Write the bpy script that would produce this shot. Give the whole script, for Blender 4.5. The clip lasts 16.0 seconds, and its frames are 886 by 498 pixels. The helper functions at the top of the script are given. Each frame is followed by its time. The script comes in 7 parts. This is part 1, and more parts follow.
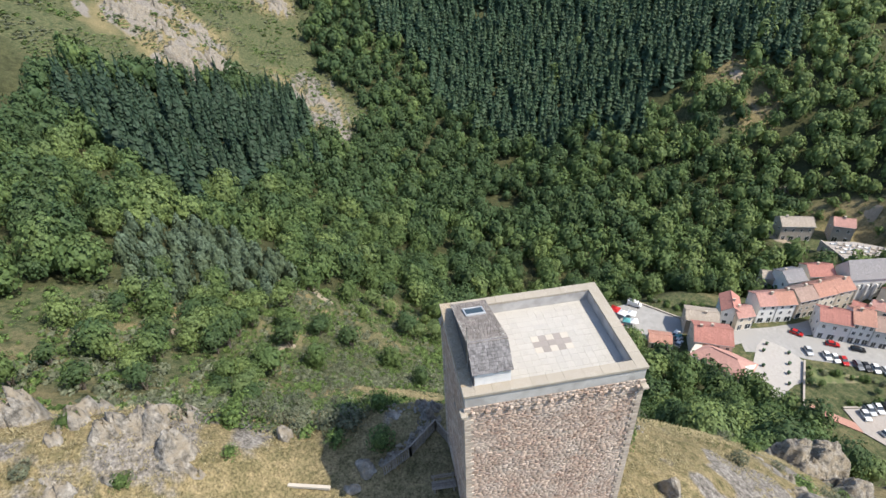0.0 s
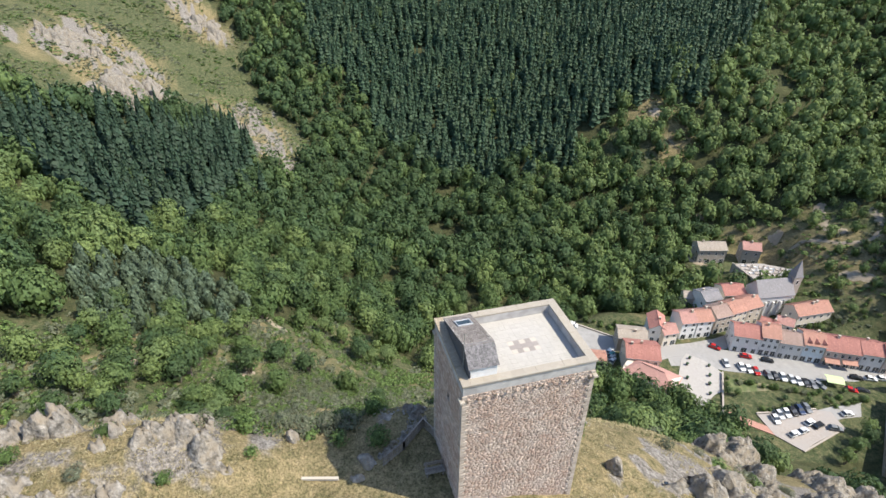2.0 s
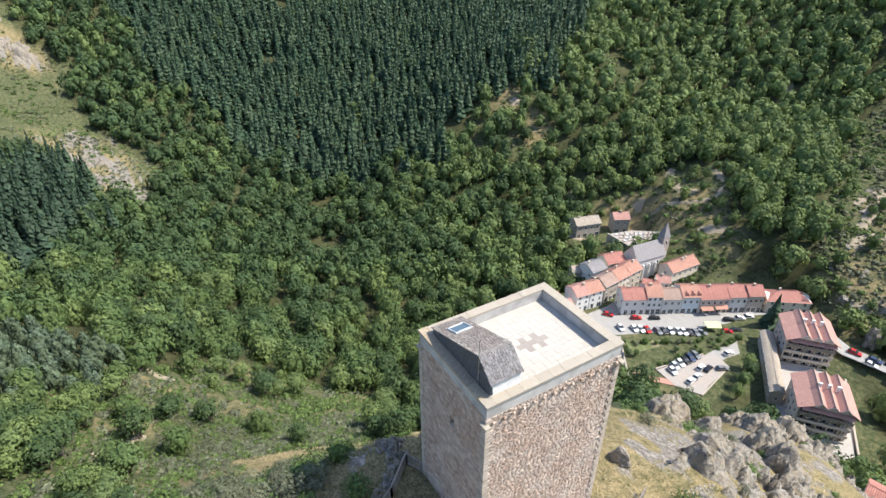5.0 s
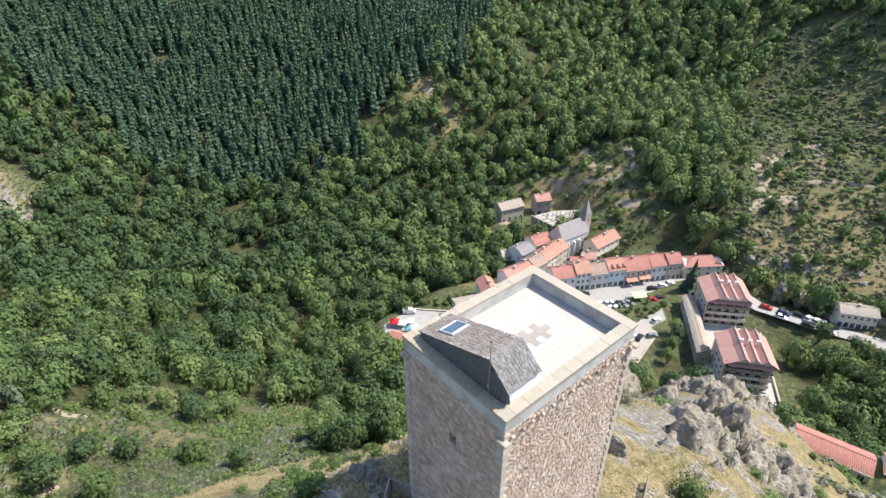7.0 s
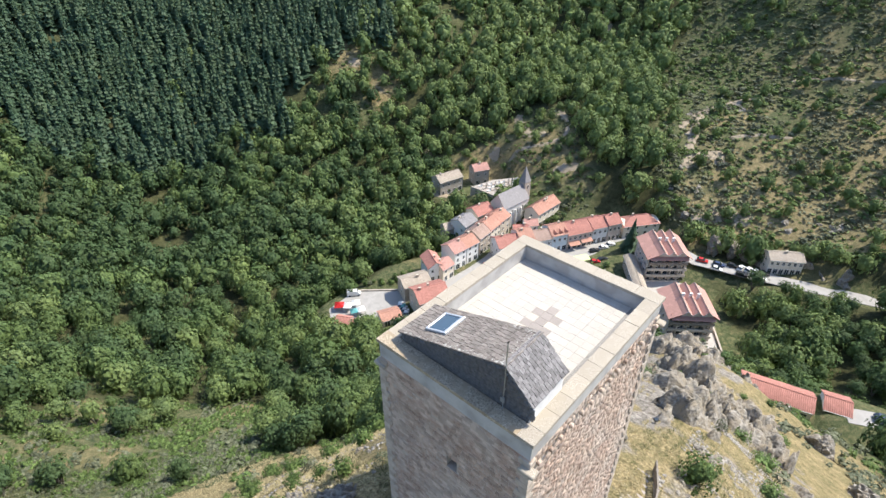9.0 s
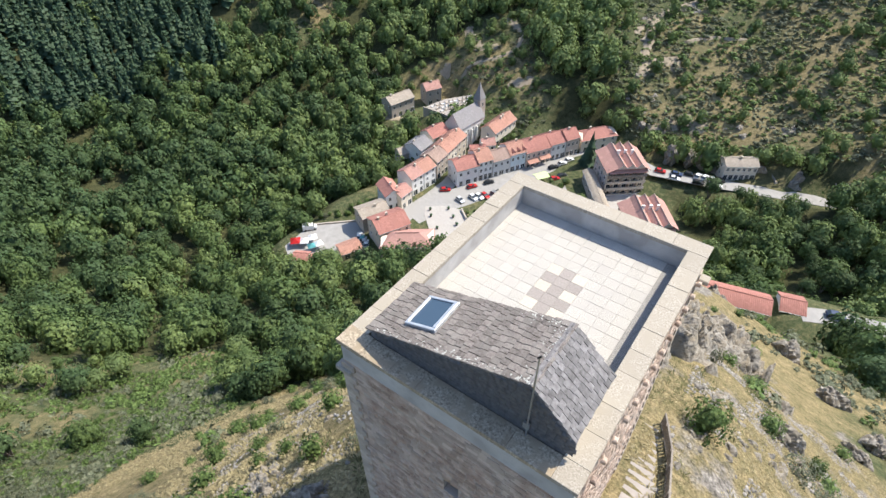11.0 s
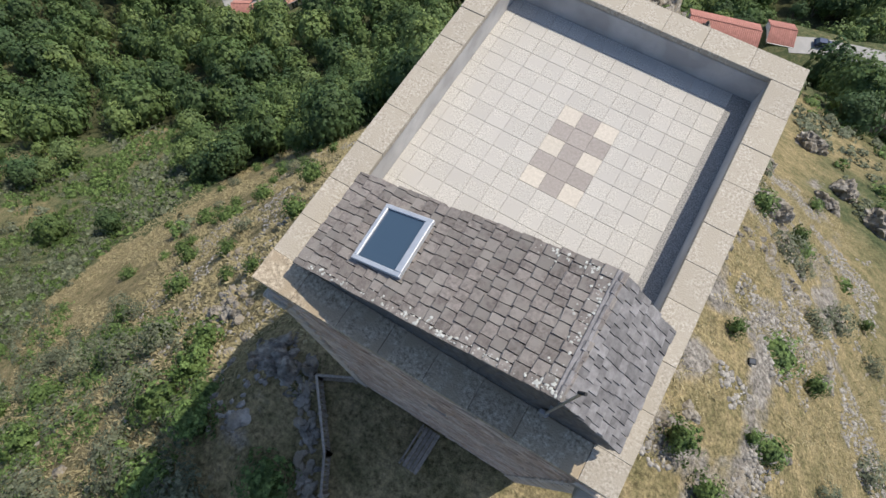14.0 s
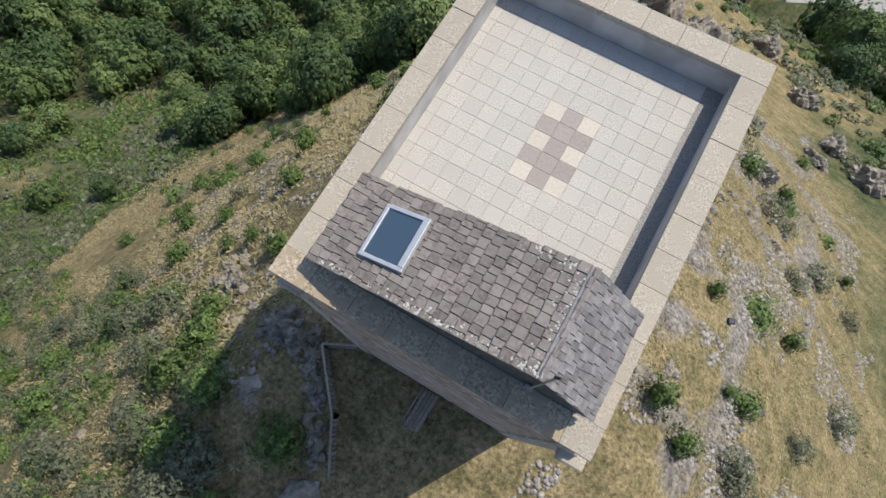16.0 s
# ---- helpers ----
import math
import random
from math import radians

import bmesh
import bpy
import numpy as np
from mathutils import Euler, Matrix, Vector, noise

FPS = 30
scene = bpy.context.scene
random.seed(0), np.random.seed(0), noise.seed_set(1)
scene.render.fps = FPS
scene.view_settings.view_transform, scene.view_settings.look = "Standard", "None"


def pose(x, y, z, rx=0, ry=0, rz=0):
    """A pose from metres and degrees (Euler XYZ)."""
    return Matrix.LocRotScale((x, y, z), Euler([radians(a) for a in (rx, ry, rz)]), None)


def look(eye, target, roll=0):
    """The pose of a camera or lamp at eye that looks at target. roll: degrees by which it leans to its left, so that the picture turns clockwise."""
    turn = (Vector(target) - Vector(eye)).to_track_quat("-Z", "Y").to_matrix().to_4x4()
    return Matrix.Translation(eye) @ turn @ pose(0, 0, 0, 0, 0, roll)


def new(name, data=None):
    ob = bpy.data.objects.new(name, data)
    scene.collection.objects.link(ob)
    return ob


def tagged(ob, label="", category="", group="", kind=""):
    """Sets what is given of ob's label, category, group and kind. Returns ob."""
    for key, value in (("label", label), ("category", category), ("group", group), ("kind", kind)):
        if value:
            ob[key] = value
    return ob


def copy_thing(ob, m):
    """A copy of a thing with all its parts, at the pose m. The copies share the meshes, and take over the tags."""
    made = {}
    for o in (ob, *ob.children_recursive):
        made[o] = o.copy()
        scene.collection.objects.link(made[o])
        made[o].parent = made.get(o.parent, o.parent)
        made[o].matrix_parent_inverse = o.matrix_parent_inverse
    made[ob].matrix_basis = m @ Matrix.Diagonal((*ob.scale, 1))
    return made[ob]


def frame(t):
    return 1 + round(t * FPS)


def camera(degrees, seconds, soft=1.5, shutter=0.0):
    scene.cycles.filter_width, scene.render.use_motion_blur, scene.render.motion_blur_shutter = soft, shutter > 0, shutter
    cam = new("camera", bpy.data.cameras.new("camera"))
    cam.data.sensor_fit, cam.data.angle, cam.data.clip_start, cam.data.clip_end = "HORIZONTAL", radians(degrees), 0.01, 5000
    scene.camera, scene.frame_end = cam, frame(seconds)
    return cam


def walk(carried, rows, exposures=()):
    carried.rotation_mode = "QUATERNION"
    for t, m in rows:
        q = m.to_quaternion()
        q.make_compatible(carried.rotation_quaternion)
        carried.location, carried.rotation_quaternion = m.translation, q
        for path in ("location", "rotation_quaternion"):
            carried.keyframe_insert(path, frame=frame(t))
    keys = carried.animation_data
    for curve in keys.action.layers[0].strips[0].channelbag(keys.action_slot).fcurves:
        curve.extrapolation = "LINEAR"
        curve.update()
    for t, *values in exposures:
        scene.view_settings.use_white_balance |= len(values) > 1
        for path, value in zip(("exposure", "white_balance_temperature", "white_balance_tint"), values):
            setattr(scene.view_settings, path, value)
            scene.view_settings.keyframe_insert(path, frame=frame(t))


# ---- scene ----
cam = camera(77.2, 16.0)
PATH = [
    (0, (19.735, -9.244, 20.381), (18.108, -9.008, 19.241), -2.8),
    (0.5, (22.35, -10.841, 21.825), (20.71, -10.515, 20.728), -1.4),
    (1, (24.883, -12.363, 23.617), (23.244, -11.968, 22.541), -0.0),
    (1.5, (25.882, -13.271, 25.061), (24.251, -12.844, 23.984), 0.8),
    (2, (25.321, -13.885, 24.791), (23.692, -13.416, 23.729), 0.7),
    (2.5, (24.168, -14.615, 24.223), (22.555, -14.084, 23.166), 0.6),
    (3, (22.903, -15.347, 23.627), (21.313, -14.747, 22.572), 0.5),
    (3.5, (21.682, -16.035, 23.004), (20.119, -15.365, 21.95), 0.3),
    (4, (20.385, -16.583, 22.146), (18.853, -15.841, 21.096), 0.3),
    (6.3, (14.46, -17.547, 18.353), (13.104, -16.515, 17.305), -0.2),
    (6.5, (14.019, -17.585, 18.2), (12.683, -16.533, 17.148), -0.1),
    (7, (12.733, -17.378, 17.416), (11.443, -16.278, 16.356), -0.1),
    (7.5, (11.451, -17.016, 16.629), (10.207, -15.873, 15.558), -0.1),
    (8, (10.206, -16.496, 15.8), (9.009, -15.32, 14.713), -0.1),
    (8.5, (9.116, -15.909, 15.0), (7.963, -14.706, 13.894), -0.1),
    (9, (7.98, -15.209, 14.198), (6.879, -13.984, 13.064), -0.1),
    (9.2, (7.56, -14.995, 14.079), (6.482, -13.763, 12.931), -0.2),
    (11.5, (3.222, -10.48, 10.859), (2.42, -9.353, 9.415), -0.5),
    (12, (2.423, -9.384, 10.307), (1.713, -8.347, 8.751), -0.7),
    (12.5, (1.707, -8.348, 9.874), (1.112, -7.44, 8.194), -0.8),
    (13, (1.233, -7.554, 9.534), (0.744, -6.788, 7.752), -0.4),
    (13.5, (1.042, -7.244, 9.314), (0.621, -6.562, 7.481), 0.4),
    (14, (1.043, -7.142, 9.378), (0.659, -6.514, 7.518), -0.2),
    (14.5, (1.144, -7.211, 9.34), (0.758, -6.579, 7.482), -0.4),
    (15, (1.076, -7.281, 9.4), (0.715, -6.638, 7.54), 1.1),
    (15.5, (1.014, -7.153, 9.743), (0.679, -6.558, 7.863), -0.1),
    (16, (0.892, -6.929, 10.568), (0.6, -6.42, 8.656), 0.4),
]
walk(cam, [(t, look(e, g, r)) for t, e, g, r in PATH],
     [(0, 0.77), (2, 0.84), (4, 0.95), (6.5, 1.11), (9, 1.07), (11.5, 0.87), (12.5, 0.62), (13.5, 0.46), (16, 0.41)])


# ---- light ----
SUN_AZ, SUN_EL = radians(59.0), radians(53.0)
world = bpy.data.worlds.new("sky")
scene.world = world
world.use_nodes = True
sky = world.node_tree.nodes.new("ShaderNodeTexSky")
sky.sky_type, sky.sun_disc = "NISHITA", False
sky.sun_elevation, sky.sun_rotation = SUN_EL, radians(90) - SUN_AZ
sky.altitude, sky.dust_density = 900, 1.5
back = world.node_tree.nodes["Background"]
back.inputs["Strength"].default_value = 0.15
world.node_tree.links.new(sky.outputs["Color"], back.inputs["Color"])
sun_lamp = bpy.data.lights.new("sun", "SUN")
sun_lamp.energy, sun_lamp.angle, sun_lamp.color = 3.75, radians(0.55), (1.0, 0.93, 0.81)
sun = new("sun", sun_lamp)
sun.matrix_world = look((300 * math.cos(SUN_AZ) * math.cos(SUN_EL), 300 * math.sin(SUN_AZ) * math.cos(SUN_EL), 300 * math.sin(SUN_EL)), (0, 0, 0))


# ---- materials ----
def mat(name, dark, light, size=0.5, rough=0.85, bump=0.3, bump_size=0.1, patch=None, patch_size=5.0, vary=0.0, metal=0.0, island=0.0, bump_dist=0.02, thin=0.0, soft=0.18):
    """A surface whose colour wanders from dark to light over size metres, with larger patches and fine relief."""
    m = bpy.data.materials.new(name)
    m.use_nodes = True
    nt = m.node_tree
    N, L = nt.nodes, nt.links
    bsdf = N["Principled BSDF"]
    bsdf.inputs["Roughness"].default_value = rough
    bsdf.inputs["Metallic"].default_value = metal
    bsdf.inputs["Specular IOR Level"].default_value = 0.25
    geo = N.new("ShaderNodeNewGeometry")
    n1 = N.new("ShaderNodeTexNoise")
    n1.inputs["Scale"].default_value, n1.inputs["Detail"].default_value, n1.inputs["Roughness"].default_value = 1.0 / size, 6.0, 0.65
    L.new(geo.outputs["Position"], n1.inputs["Vector"])
    ramp = N.new("ShaderNodeValToRGB")
    ramp.color_ramp.elements[0].position, ramp.color_ramp.elements[1].position = 0.5 - soft, 0.5 + soft
    ramp.color_ramp.elements[0].color, ramp.color_ramp.elements[1].color = (*dark, 1), (*light, 1)
    L.new(n1.outputs["Fac"], ramp.inputs["Fac"])
    colour = ramp.outputs["Color"]
    if patch:
        n2 = N.new("ShaderNodeTexNoise")
        n2.inputs["Scale"].default_value, n2.inputs["Detail"].default_value = 1.0 / patch_size, 4.0
        L.new(geo.outputs["Position"], n2.inputs["Vector"])
        r2 = N.new("ShaderNodeValToRGB")
        r2.color_ramp.elements[0].position, r2.color_ramp.elements[1].position = 0.45, 0.62
        L.new(n2.outputs["Fac"], r2.inputs["Fac"])
        mix = N.new("ShaderNodeMix")
        mix.data_type = "RGBA"
        L.new(r2.outputs["Color"], mix.inputs["Factor"])
        L.new(colour, mix.inputs["A"])
        mix.inputs["B"].default_value = (*patch, 1)
        colour = mix.outputs["Result"]
    for amount, node, out in ((vary, "ShaderNodeObjectInfo", "Random"), (island, "ShaderNodeNewGeometry", "Random Per Island")):
        if amount:
            info = N.new(node)
            rng = N.new("ShaderNodeMapRange")
            rng.inputs["To Min"].default_value, rng.inputs["To Max"].default_value = 1 - amount, 1 + amount
            L.new(info.outputs[out], rng.inputs["Value"])
            hsv = N.new("ShaderNodeHueSaturation")
            L.new(rng.outputs["Result"], hsv.inputs["Value"])
            L.new(colour, hsv.inputs["Color"])
            colour = hsv.outputs["Color"]
    L.new(colour, bsdf.inputs["Base Color"])
    if bump:
        n3 = N.new("ShaderNodeTexNoise")
        n3.inputs["Scale"].default_value, n3.inputs["Detail"].default_value = 1.0 / bump_size, 5.0
        L.new(geo.outputs["Position"], n3.inputs["Vector"])
        b = N.new("ShaderNodeBump")
        b.inputs["Strength"].default_value, b.inputs["Distance"].default_value = bump, bump_dist
        L.new(n3.outputs["Fac"], b.inputs["Height"])
        L.new(b.outputs["Normal"], bsdf.inputs["Normal"])
    if thin:
        tl = N.new("ShaderNodeBsdfTranslucent")
        L.new(colour, tl.inputs["Color"])
        both = N.new("ShaderNodeMixShader")
        both.inputs["Fac"].default_value = thin
        L.new(bsdf.outputs["BSDF"], both.inputs[1])
        L.new(tl.outputs["BSDF"], both.inputs[2])
        L.new(both.outputs["Shader"], N["Material Output"].inputs["Surface"])
    return m


M = {}
M["mortar"] = mat("mortar", (0.37, 0.31, 0.26), (0.48, 0.41, 0.35), 0.3, 0.95, 0.5, 0.05)
M["stone"] = mat("tower_stone", (0.29, 0.195, 0.15), (0.51, 0.405, 0.33), 0.35, 0.9, 0.6, 0.06, patch=(0.45, 0.365, 0.305), patch_size=1.4, island=0.24)
M["stone_piece"] = mat("tower_stone_single", (0.29, 0.195, 0.15), (0.51, 0.405, 0.33), 0.35, 0.9, 0.6, 0.06, patch=(0.45, 0.365, 0.305), patch_size=1.4, vary=0.24)
M["quoin"] = mat("quoin_stone", (0.34, 0.28, 0.23), (0.49, 0.42, 0.35), 0.4, 0.9, 0.5, 0.05, vary=0.15)
M["coping"] = mat("coping_stone", (0.235, 0.20, 0.155), (0.49, 0.445, 0.375), 0.045, 0.9, 0.45, 0.03, patch=(0.35, 0.31, 0.25), patch_size=0.3, vary=0.06)
M["ledge"] = mat("lichened_ledge", (0.14, 0.110, 0.075), (0.54, 0.455, 0.34), 0.05, 0.95, 0.7, 0.03, patch=(0.31, 0.25, 0.175), patch_size=0.35, vary=0.1)
M["render_in"] = mat("parapet_render", (0.40, 0.385, 0.37), (0.50, 0.485, 0.465), 0.35, 0.9, 0.25, 0.03, patch=(0.34, 0.325, 0.31), patch_size=0.7)
M["tile"] = mat("terrace_slab", (0.29, 0.272, 0.242), (0.575, 0.545, 0.495), 0.03, 0.85, 0.4, 0.01, patch=(0.425, 0.40, 0.365), patch_size=0.45, vary=0.04)
M["tile_grey"] = mat("grey_slab", (0.265, 0.235, 0.21), (0.34, 0.305, 0.28), 0.06, 0.85, 0.2, 0.01, vary=0.07)
M["tile_cream"] = mat("cream_slab", (0.43, 0.385, 0.325), (0.53, 0.48, 0.41), 0.06, 0.85, 0.2, 0.01, vary=0.05)
M["joint"] = mat("slab_joint", (0.32, 0.305, 0.28), (0.43, 0.415, 0.38), 0.05, 0.95, 0.3, 0.01)
M["gravel"] = mat("gutter_gravel", (0.10, 0.095, 0.09), (0.44, 0.42, 0.39), 0.025, 0.95, 0.8, 0.02)
M["slate"] = mat("roof_stone_slate", (0.12, 0.102, 0.092), (0.27, 0.238, 0.215), 0.06, 0.8, 0.6, 0.012, patch=(0.225, 0.203, 0.182), patch_size=0.25, vary=0.2)
M["slate_blue"] = mat("blue_slate", (0.12, 0.112, 0.112), (0.235, 0.225, 0.225), 0.12, 0.75, 0.4, 0.015, vary=0.3)
M["slate_wall"] = mat("slate_cladding", (0.09, 0.09, 0.10), (0.18, 0.18, 0.19), 0.15, 0.7, 0.3, 0.02, vary=0.2)
M["white_wall"] = mat("white_render", (0.62, 0.61, 0.60), (0.72, 0.71, 0.69), 0.3, 0.9, 0.15, 0.02)
M["alu"] = mat("skylight_frame", (0.50, 0.51, 0.53), (0.60, 0.61, 0.62), 0.2, 0.4, 0.05, 0.02, metal=0.5)
M["dark"] = mat("near_black", (0.02, 0.02, 0.02), (0.04, 0.04, 0.04), 0.3, 0.9, 0.0)
M["steel"] = mat("galvanised_steel", (0.34, 0.35, 0.36), (0.46, 0.47, 0.48), 0.1, 0.45, 0.05, 0.01, metal=0.8)
M["wood"] = mat("weathered_wood", (0.17, 0.145, 0.12), (0.32, 0.28, 0.24), 0.1, 0.9, 0.4, 0.02, vary=0.15)
M["rock"] = mat("granite_rock", (0.085, 0.077, 0.065), (0.37, 0.34, 0.295), 0.55, 0.92, 1.0, 0.25, patch=(0.25, 0.215, 0.165), patch_size=0.9, bump_dist=0.2, soft=0.15)
M["asphalt"] = mat("pale_asphalt", (0.27, 0.262, 0.25), (0.35, 0.34, 0.325), 2.0, 0.92, 0.15, 0.05, patch=(0.31, 0.30, 0.285), patch_size=9)
M["paving"] = mat("pale_paving", (0.34, 0.318, 0.292), (0.425, 0.40, 0.37), 0.8, 0.9, 0.15, 0.05, patch=(0.38, 0.355, 0.33), patch_size=5)
M["pink_lot"] = mat("pinkish_gravel", (0.31, 0.275, 0.245), (0.39, 0.35, 0.315), 0.8, 0.95, 0.2, 0.05, patch=(0.34, 0.31, 0.285), patch_size=6)
M["render_red"] = mat("red_paving", (0.38, 0.20, 0.155), (0.46, 0.26, 0.20), 0.6, 0.9, 0.15, 0.05)
M["bark"] = mat("bark", (0.10, 0.085, 0.07), (0.20, 0.17, 0.14), 0.2, 0.95, 0.5, 0.05)
# leaf colour noise: its dark end paints shaded gaps between leaf clumps
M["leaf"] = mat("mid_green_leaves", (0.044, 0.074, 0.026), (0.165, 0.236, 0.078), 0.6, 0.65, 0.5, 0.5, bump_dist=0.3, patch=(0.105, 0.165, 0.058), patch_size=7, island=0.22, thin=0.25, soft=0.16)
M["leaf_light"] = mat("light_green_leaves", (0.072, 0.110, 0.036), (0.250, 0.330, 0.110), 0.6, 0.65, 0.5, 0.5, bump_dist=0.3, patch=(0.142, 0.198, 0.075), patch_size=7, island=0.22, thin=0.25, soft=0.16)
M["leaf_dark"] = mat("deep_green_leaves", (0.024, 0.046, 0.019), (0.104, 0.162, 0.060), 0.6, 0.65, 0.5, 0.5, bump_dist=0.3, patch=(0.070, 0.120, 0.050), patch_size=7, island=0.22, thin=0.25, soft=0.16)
M["leaf_near"] = mat("bush_leaves", (0.042, 0.078, 0.022), (0.19, 0.275, 0.085), 0.4, 0.6, 1.0, 0.25, bump_dist=0.2, island=0.3, vary=0.15, thin=0.3, soft=0.13)
M["leaf_grey"] = mat("grey_green_leaves", (0.075, 0.092, 0.055), (0.20, 0.215, 0.14), 0.45, 0.75, 1.0, 0.25, bump_dist=0.2, island=0.3, vary=0.15, thin=0.2, soft=0.14)
M["needle"] = mat("fir_needles", (0.028, 0.060, 0.036), (0.074, 0.128, 0.070), 1.2, 0.65, 0.0, patch=(0.064, 0.106, 0.056), patch_size=14, island=0.22, thin=0.2)
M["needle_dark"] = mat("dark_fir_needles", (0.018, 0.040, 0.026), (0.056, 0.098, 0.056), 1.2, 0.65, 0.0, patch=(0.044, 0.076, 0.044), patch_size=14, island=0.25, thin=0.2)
M["needle_pale"] = mat("pale_pine_needles", (0.05, 0.08, 0.052), (0.17, 0.23, 0.15), 0.7, 0.65, 0.8, 0.4, bump_dist=0.3, patch=(0.11, 0.15, 0.085), patch_size=6, island=0.3, thin=0.2, soft=0.13)
M["straw"] = mat("dry_grass_blades", (0.24, 0.205, 0.11), (0.45, 0.385, 0.225), 0.4, 0.8, 0.0, island=0.16, thin=0.25)
M["olive_grass"] = mat("olive_grass_blades", (0.085, 0.095, 0.04), (0.17, 0.165, 0.075), 0.4, 0.8, 0.0, island=0.3, thin=0.25)
M["lichen"] = mat("pale_lichen", (0.36, 0.36, 0.33), (0.56, 0.56, 0.52), 0.02, 0.95, 0.3, 0.01, island=0.15)
M["rubble"] = mat("pale_rubble", (0.15, 0.138, 0.12), (0.36, 0.335, 0.30), 0.15, 0.92, 0.6, 0.04, island=0.3)
M["dirt"] = mat("bare_dirt", (0.24, 0.195, 0.14), (0.38, 0.32, 0.245), 0.8, 0.95, 0.6, 0.1, patch=(0.30, 0.25, 0.18), patch_size=3, bump_dist=0.08)
M["rubber"] = mat("tyre_rubber", (0.02, 0.02, 0.02), (0.035, 0.035, 0.035), 0.1, 0.9, 0.0)


def glass(name, tint, rough=0.08):
    m = bpy.data.materials.new(name)
    m.use_nodes = True
    b = m.node_tree.nodes["Principled BSDF"]
    b.inputs["Base Color"].default_value = (*tint, 1)
    b.inputs["Roughness"].default_value = rough
    b.inputs["Specular IOR Level"].default_value = 0.8
    return m


M["pane"] = glass("window_glass", (0.03, 0.04, 0.05))
M["sky_pane"] = glass("skylight_glass", (0.045, 0.075, 0.11), 0.05)


def paint(name, colour, rough=0.35):
    m = mat(name, tuple(c * 0.9 for c in colour), colour, 0.6, rough, 0.0)
    return m


CAR_PAINTS = [paint("car_paint_" + n, c) for n, c in (("white", (0.75, 0.75, 0.74)), ("black", (0.02, 0.02, 0.022)), ("grey", (0.18, 0.19, 0.2)), ("silver", (0.5, 0.51, 0.52)), ("red", (0.42, 0.02, 0.02)), ("navy", (0.03, 0.05, 0.11)), ("teal", (0.10, 0.32, 0.33)))]


def plaster(name, colour):
    return mat(name, tuple(c * 0.86 for c in colour), tuple(min(0.85, c * 1.04) for c in colour), 1.2, 0.92, 0.2, 0.08, patch=tuple(c * 0.93 for c in colour), patch_size=3)


WALLS = {n: plaster("plaster_" + n, c) for n, c in (("white", (0.78, 0.77, 0.75)), ("cream", (0.70, 0.63, 0.53)), ("grey", (0.64, 0.63, 0.61)), ("blue", (0.62, 0.69, 0.73)), ("pink", (0.62, 0.52, 0.46)), ("stone", (0.42, 0.37, 0.32)), ("beige", (0.52, 0.46, 0.38)))}


def roofing(name, colour):
    return mat(name, tuple(c * 0.72 for c in colour), tuple(c * 1.15 for c in colour), 0.7, 0.88, 0.5, 0.25, patch=tuple(c * 0.9 for c in colour), patch_size=2.5, bump_dist=0.06, island=0.1)


ROOFS = {n: roofing("roof_" + n, c) for n, c in (("red", (0.42, 0.20, 0.165)), ("orange", (0.46, 0.255, 0.195)), ("brown", (0.38, 0.275, 0.23)), ("grey", (0.28, 0.27, 0.275)), ("pink", (0.47, 0.27, 0.23)), ("tan", (0.40, 0.345, 0.285)))}


# ---- building helpers ----
def mesh_object(name, verts, faces, material, smooth=False):
    me = bpy.data.meshes.new(name)
    me.from_pydata(verts, [], faces)
    me.validate()
    me.update()
    if material:
        me.materials.append(material)
    if smooth:
        me.polygons.foreach_set("use_smooth", [True] * len(me.polygons))
    return new(name, me)


def child(ob, parent, label=""):
    ob.parent = parent
    if label:
        tagged(ob, label)
    return ob


def thing(name, m, label, category, group="", kind=""):
    ob = new(name)
    ob.matrix_world = m
    return tagged(ob, label, category, group, kind)


def part(name, bm, material, parent, label="", smooth=False):
    """Links a bmesh as one mesh object under a thing or a part."""
    me = bpy.data.meshes.new(name)
    bmesh.ops.recalc_face_normals(bm, faces=bm.faces)
    bm.to_mesh(me)
    bm.free()
    me.materials.append(material)
    if smooth:
        me.polygons.foreach_set("use_smooth", [True] * len(me.polygons))
    return child(new(name, me), parent, label)


def box(bm, x0, y0, z0, x1, y1, z1, bevel=0.0, m=None):
    r = bmesh.ops.create_cube(bm, size=1.0)
    vs = r["verts"]
    t = Matrix.Translation(((x0 + x1) / 2, (y0 + y1) / 2, (z0 + z1) / 2)) @ Matrix.Diagonal((x1 - x0, y1 - y0, z1 - z0, 1))
    bmesh.ops.transform(bm, matrix=(m @ t) if m else t, verts=vs)
    if bevel:
        es = list({e for v in vs for e in v.link_edges})
        bmesh.ops.bevel(bm, geom=es, offset=bevel, segments=1, affect="EDGES")
    return bm


def boxes(*specs, bevel=0.0):
    bm = bmesh.new()
    for s in specs:
        box(bm, *s, bevel=bevel)
    return bm


def rod(bm, a, b, r, n=8, r2=None):
    a, b = Vector(a), Vector(b)
    d = b - a
    m = Matrix.Translation((a + b) / 2) @ d.to_track_quat("Z", "Y").to_matrix().to_4x4()
    bmesh.ops.create_cone(bm, cap_ends=True, segments=n, radius1=r, radius2=r if r2 is None else r2, depth=d.length, matrix=m)
    return bm


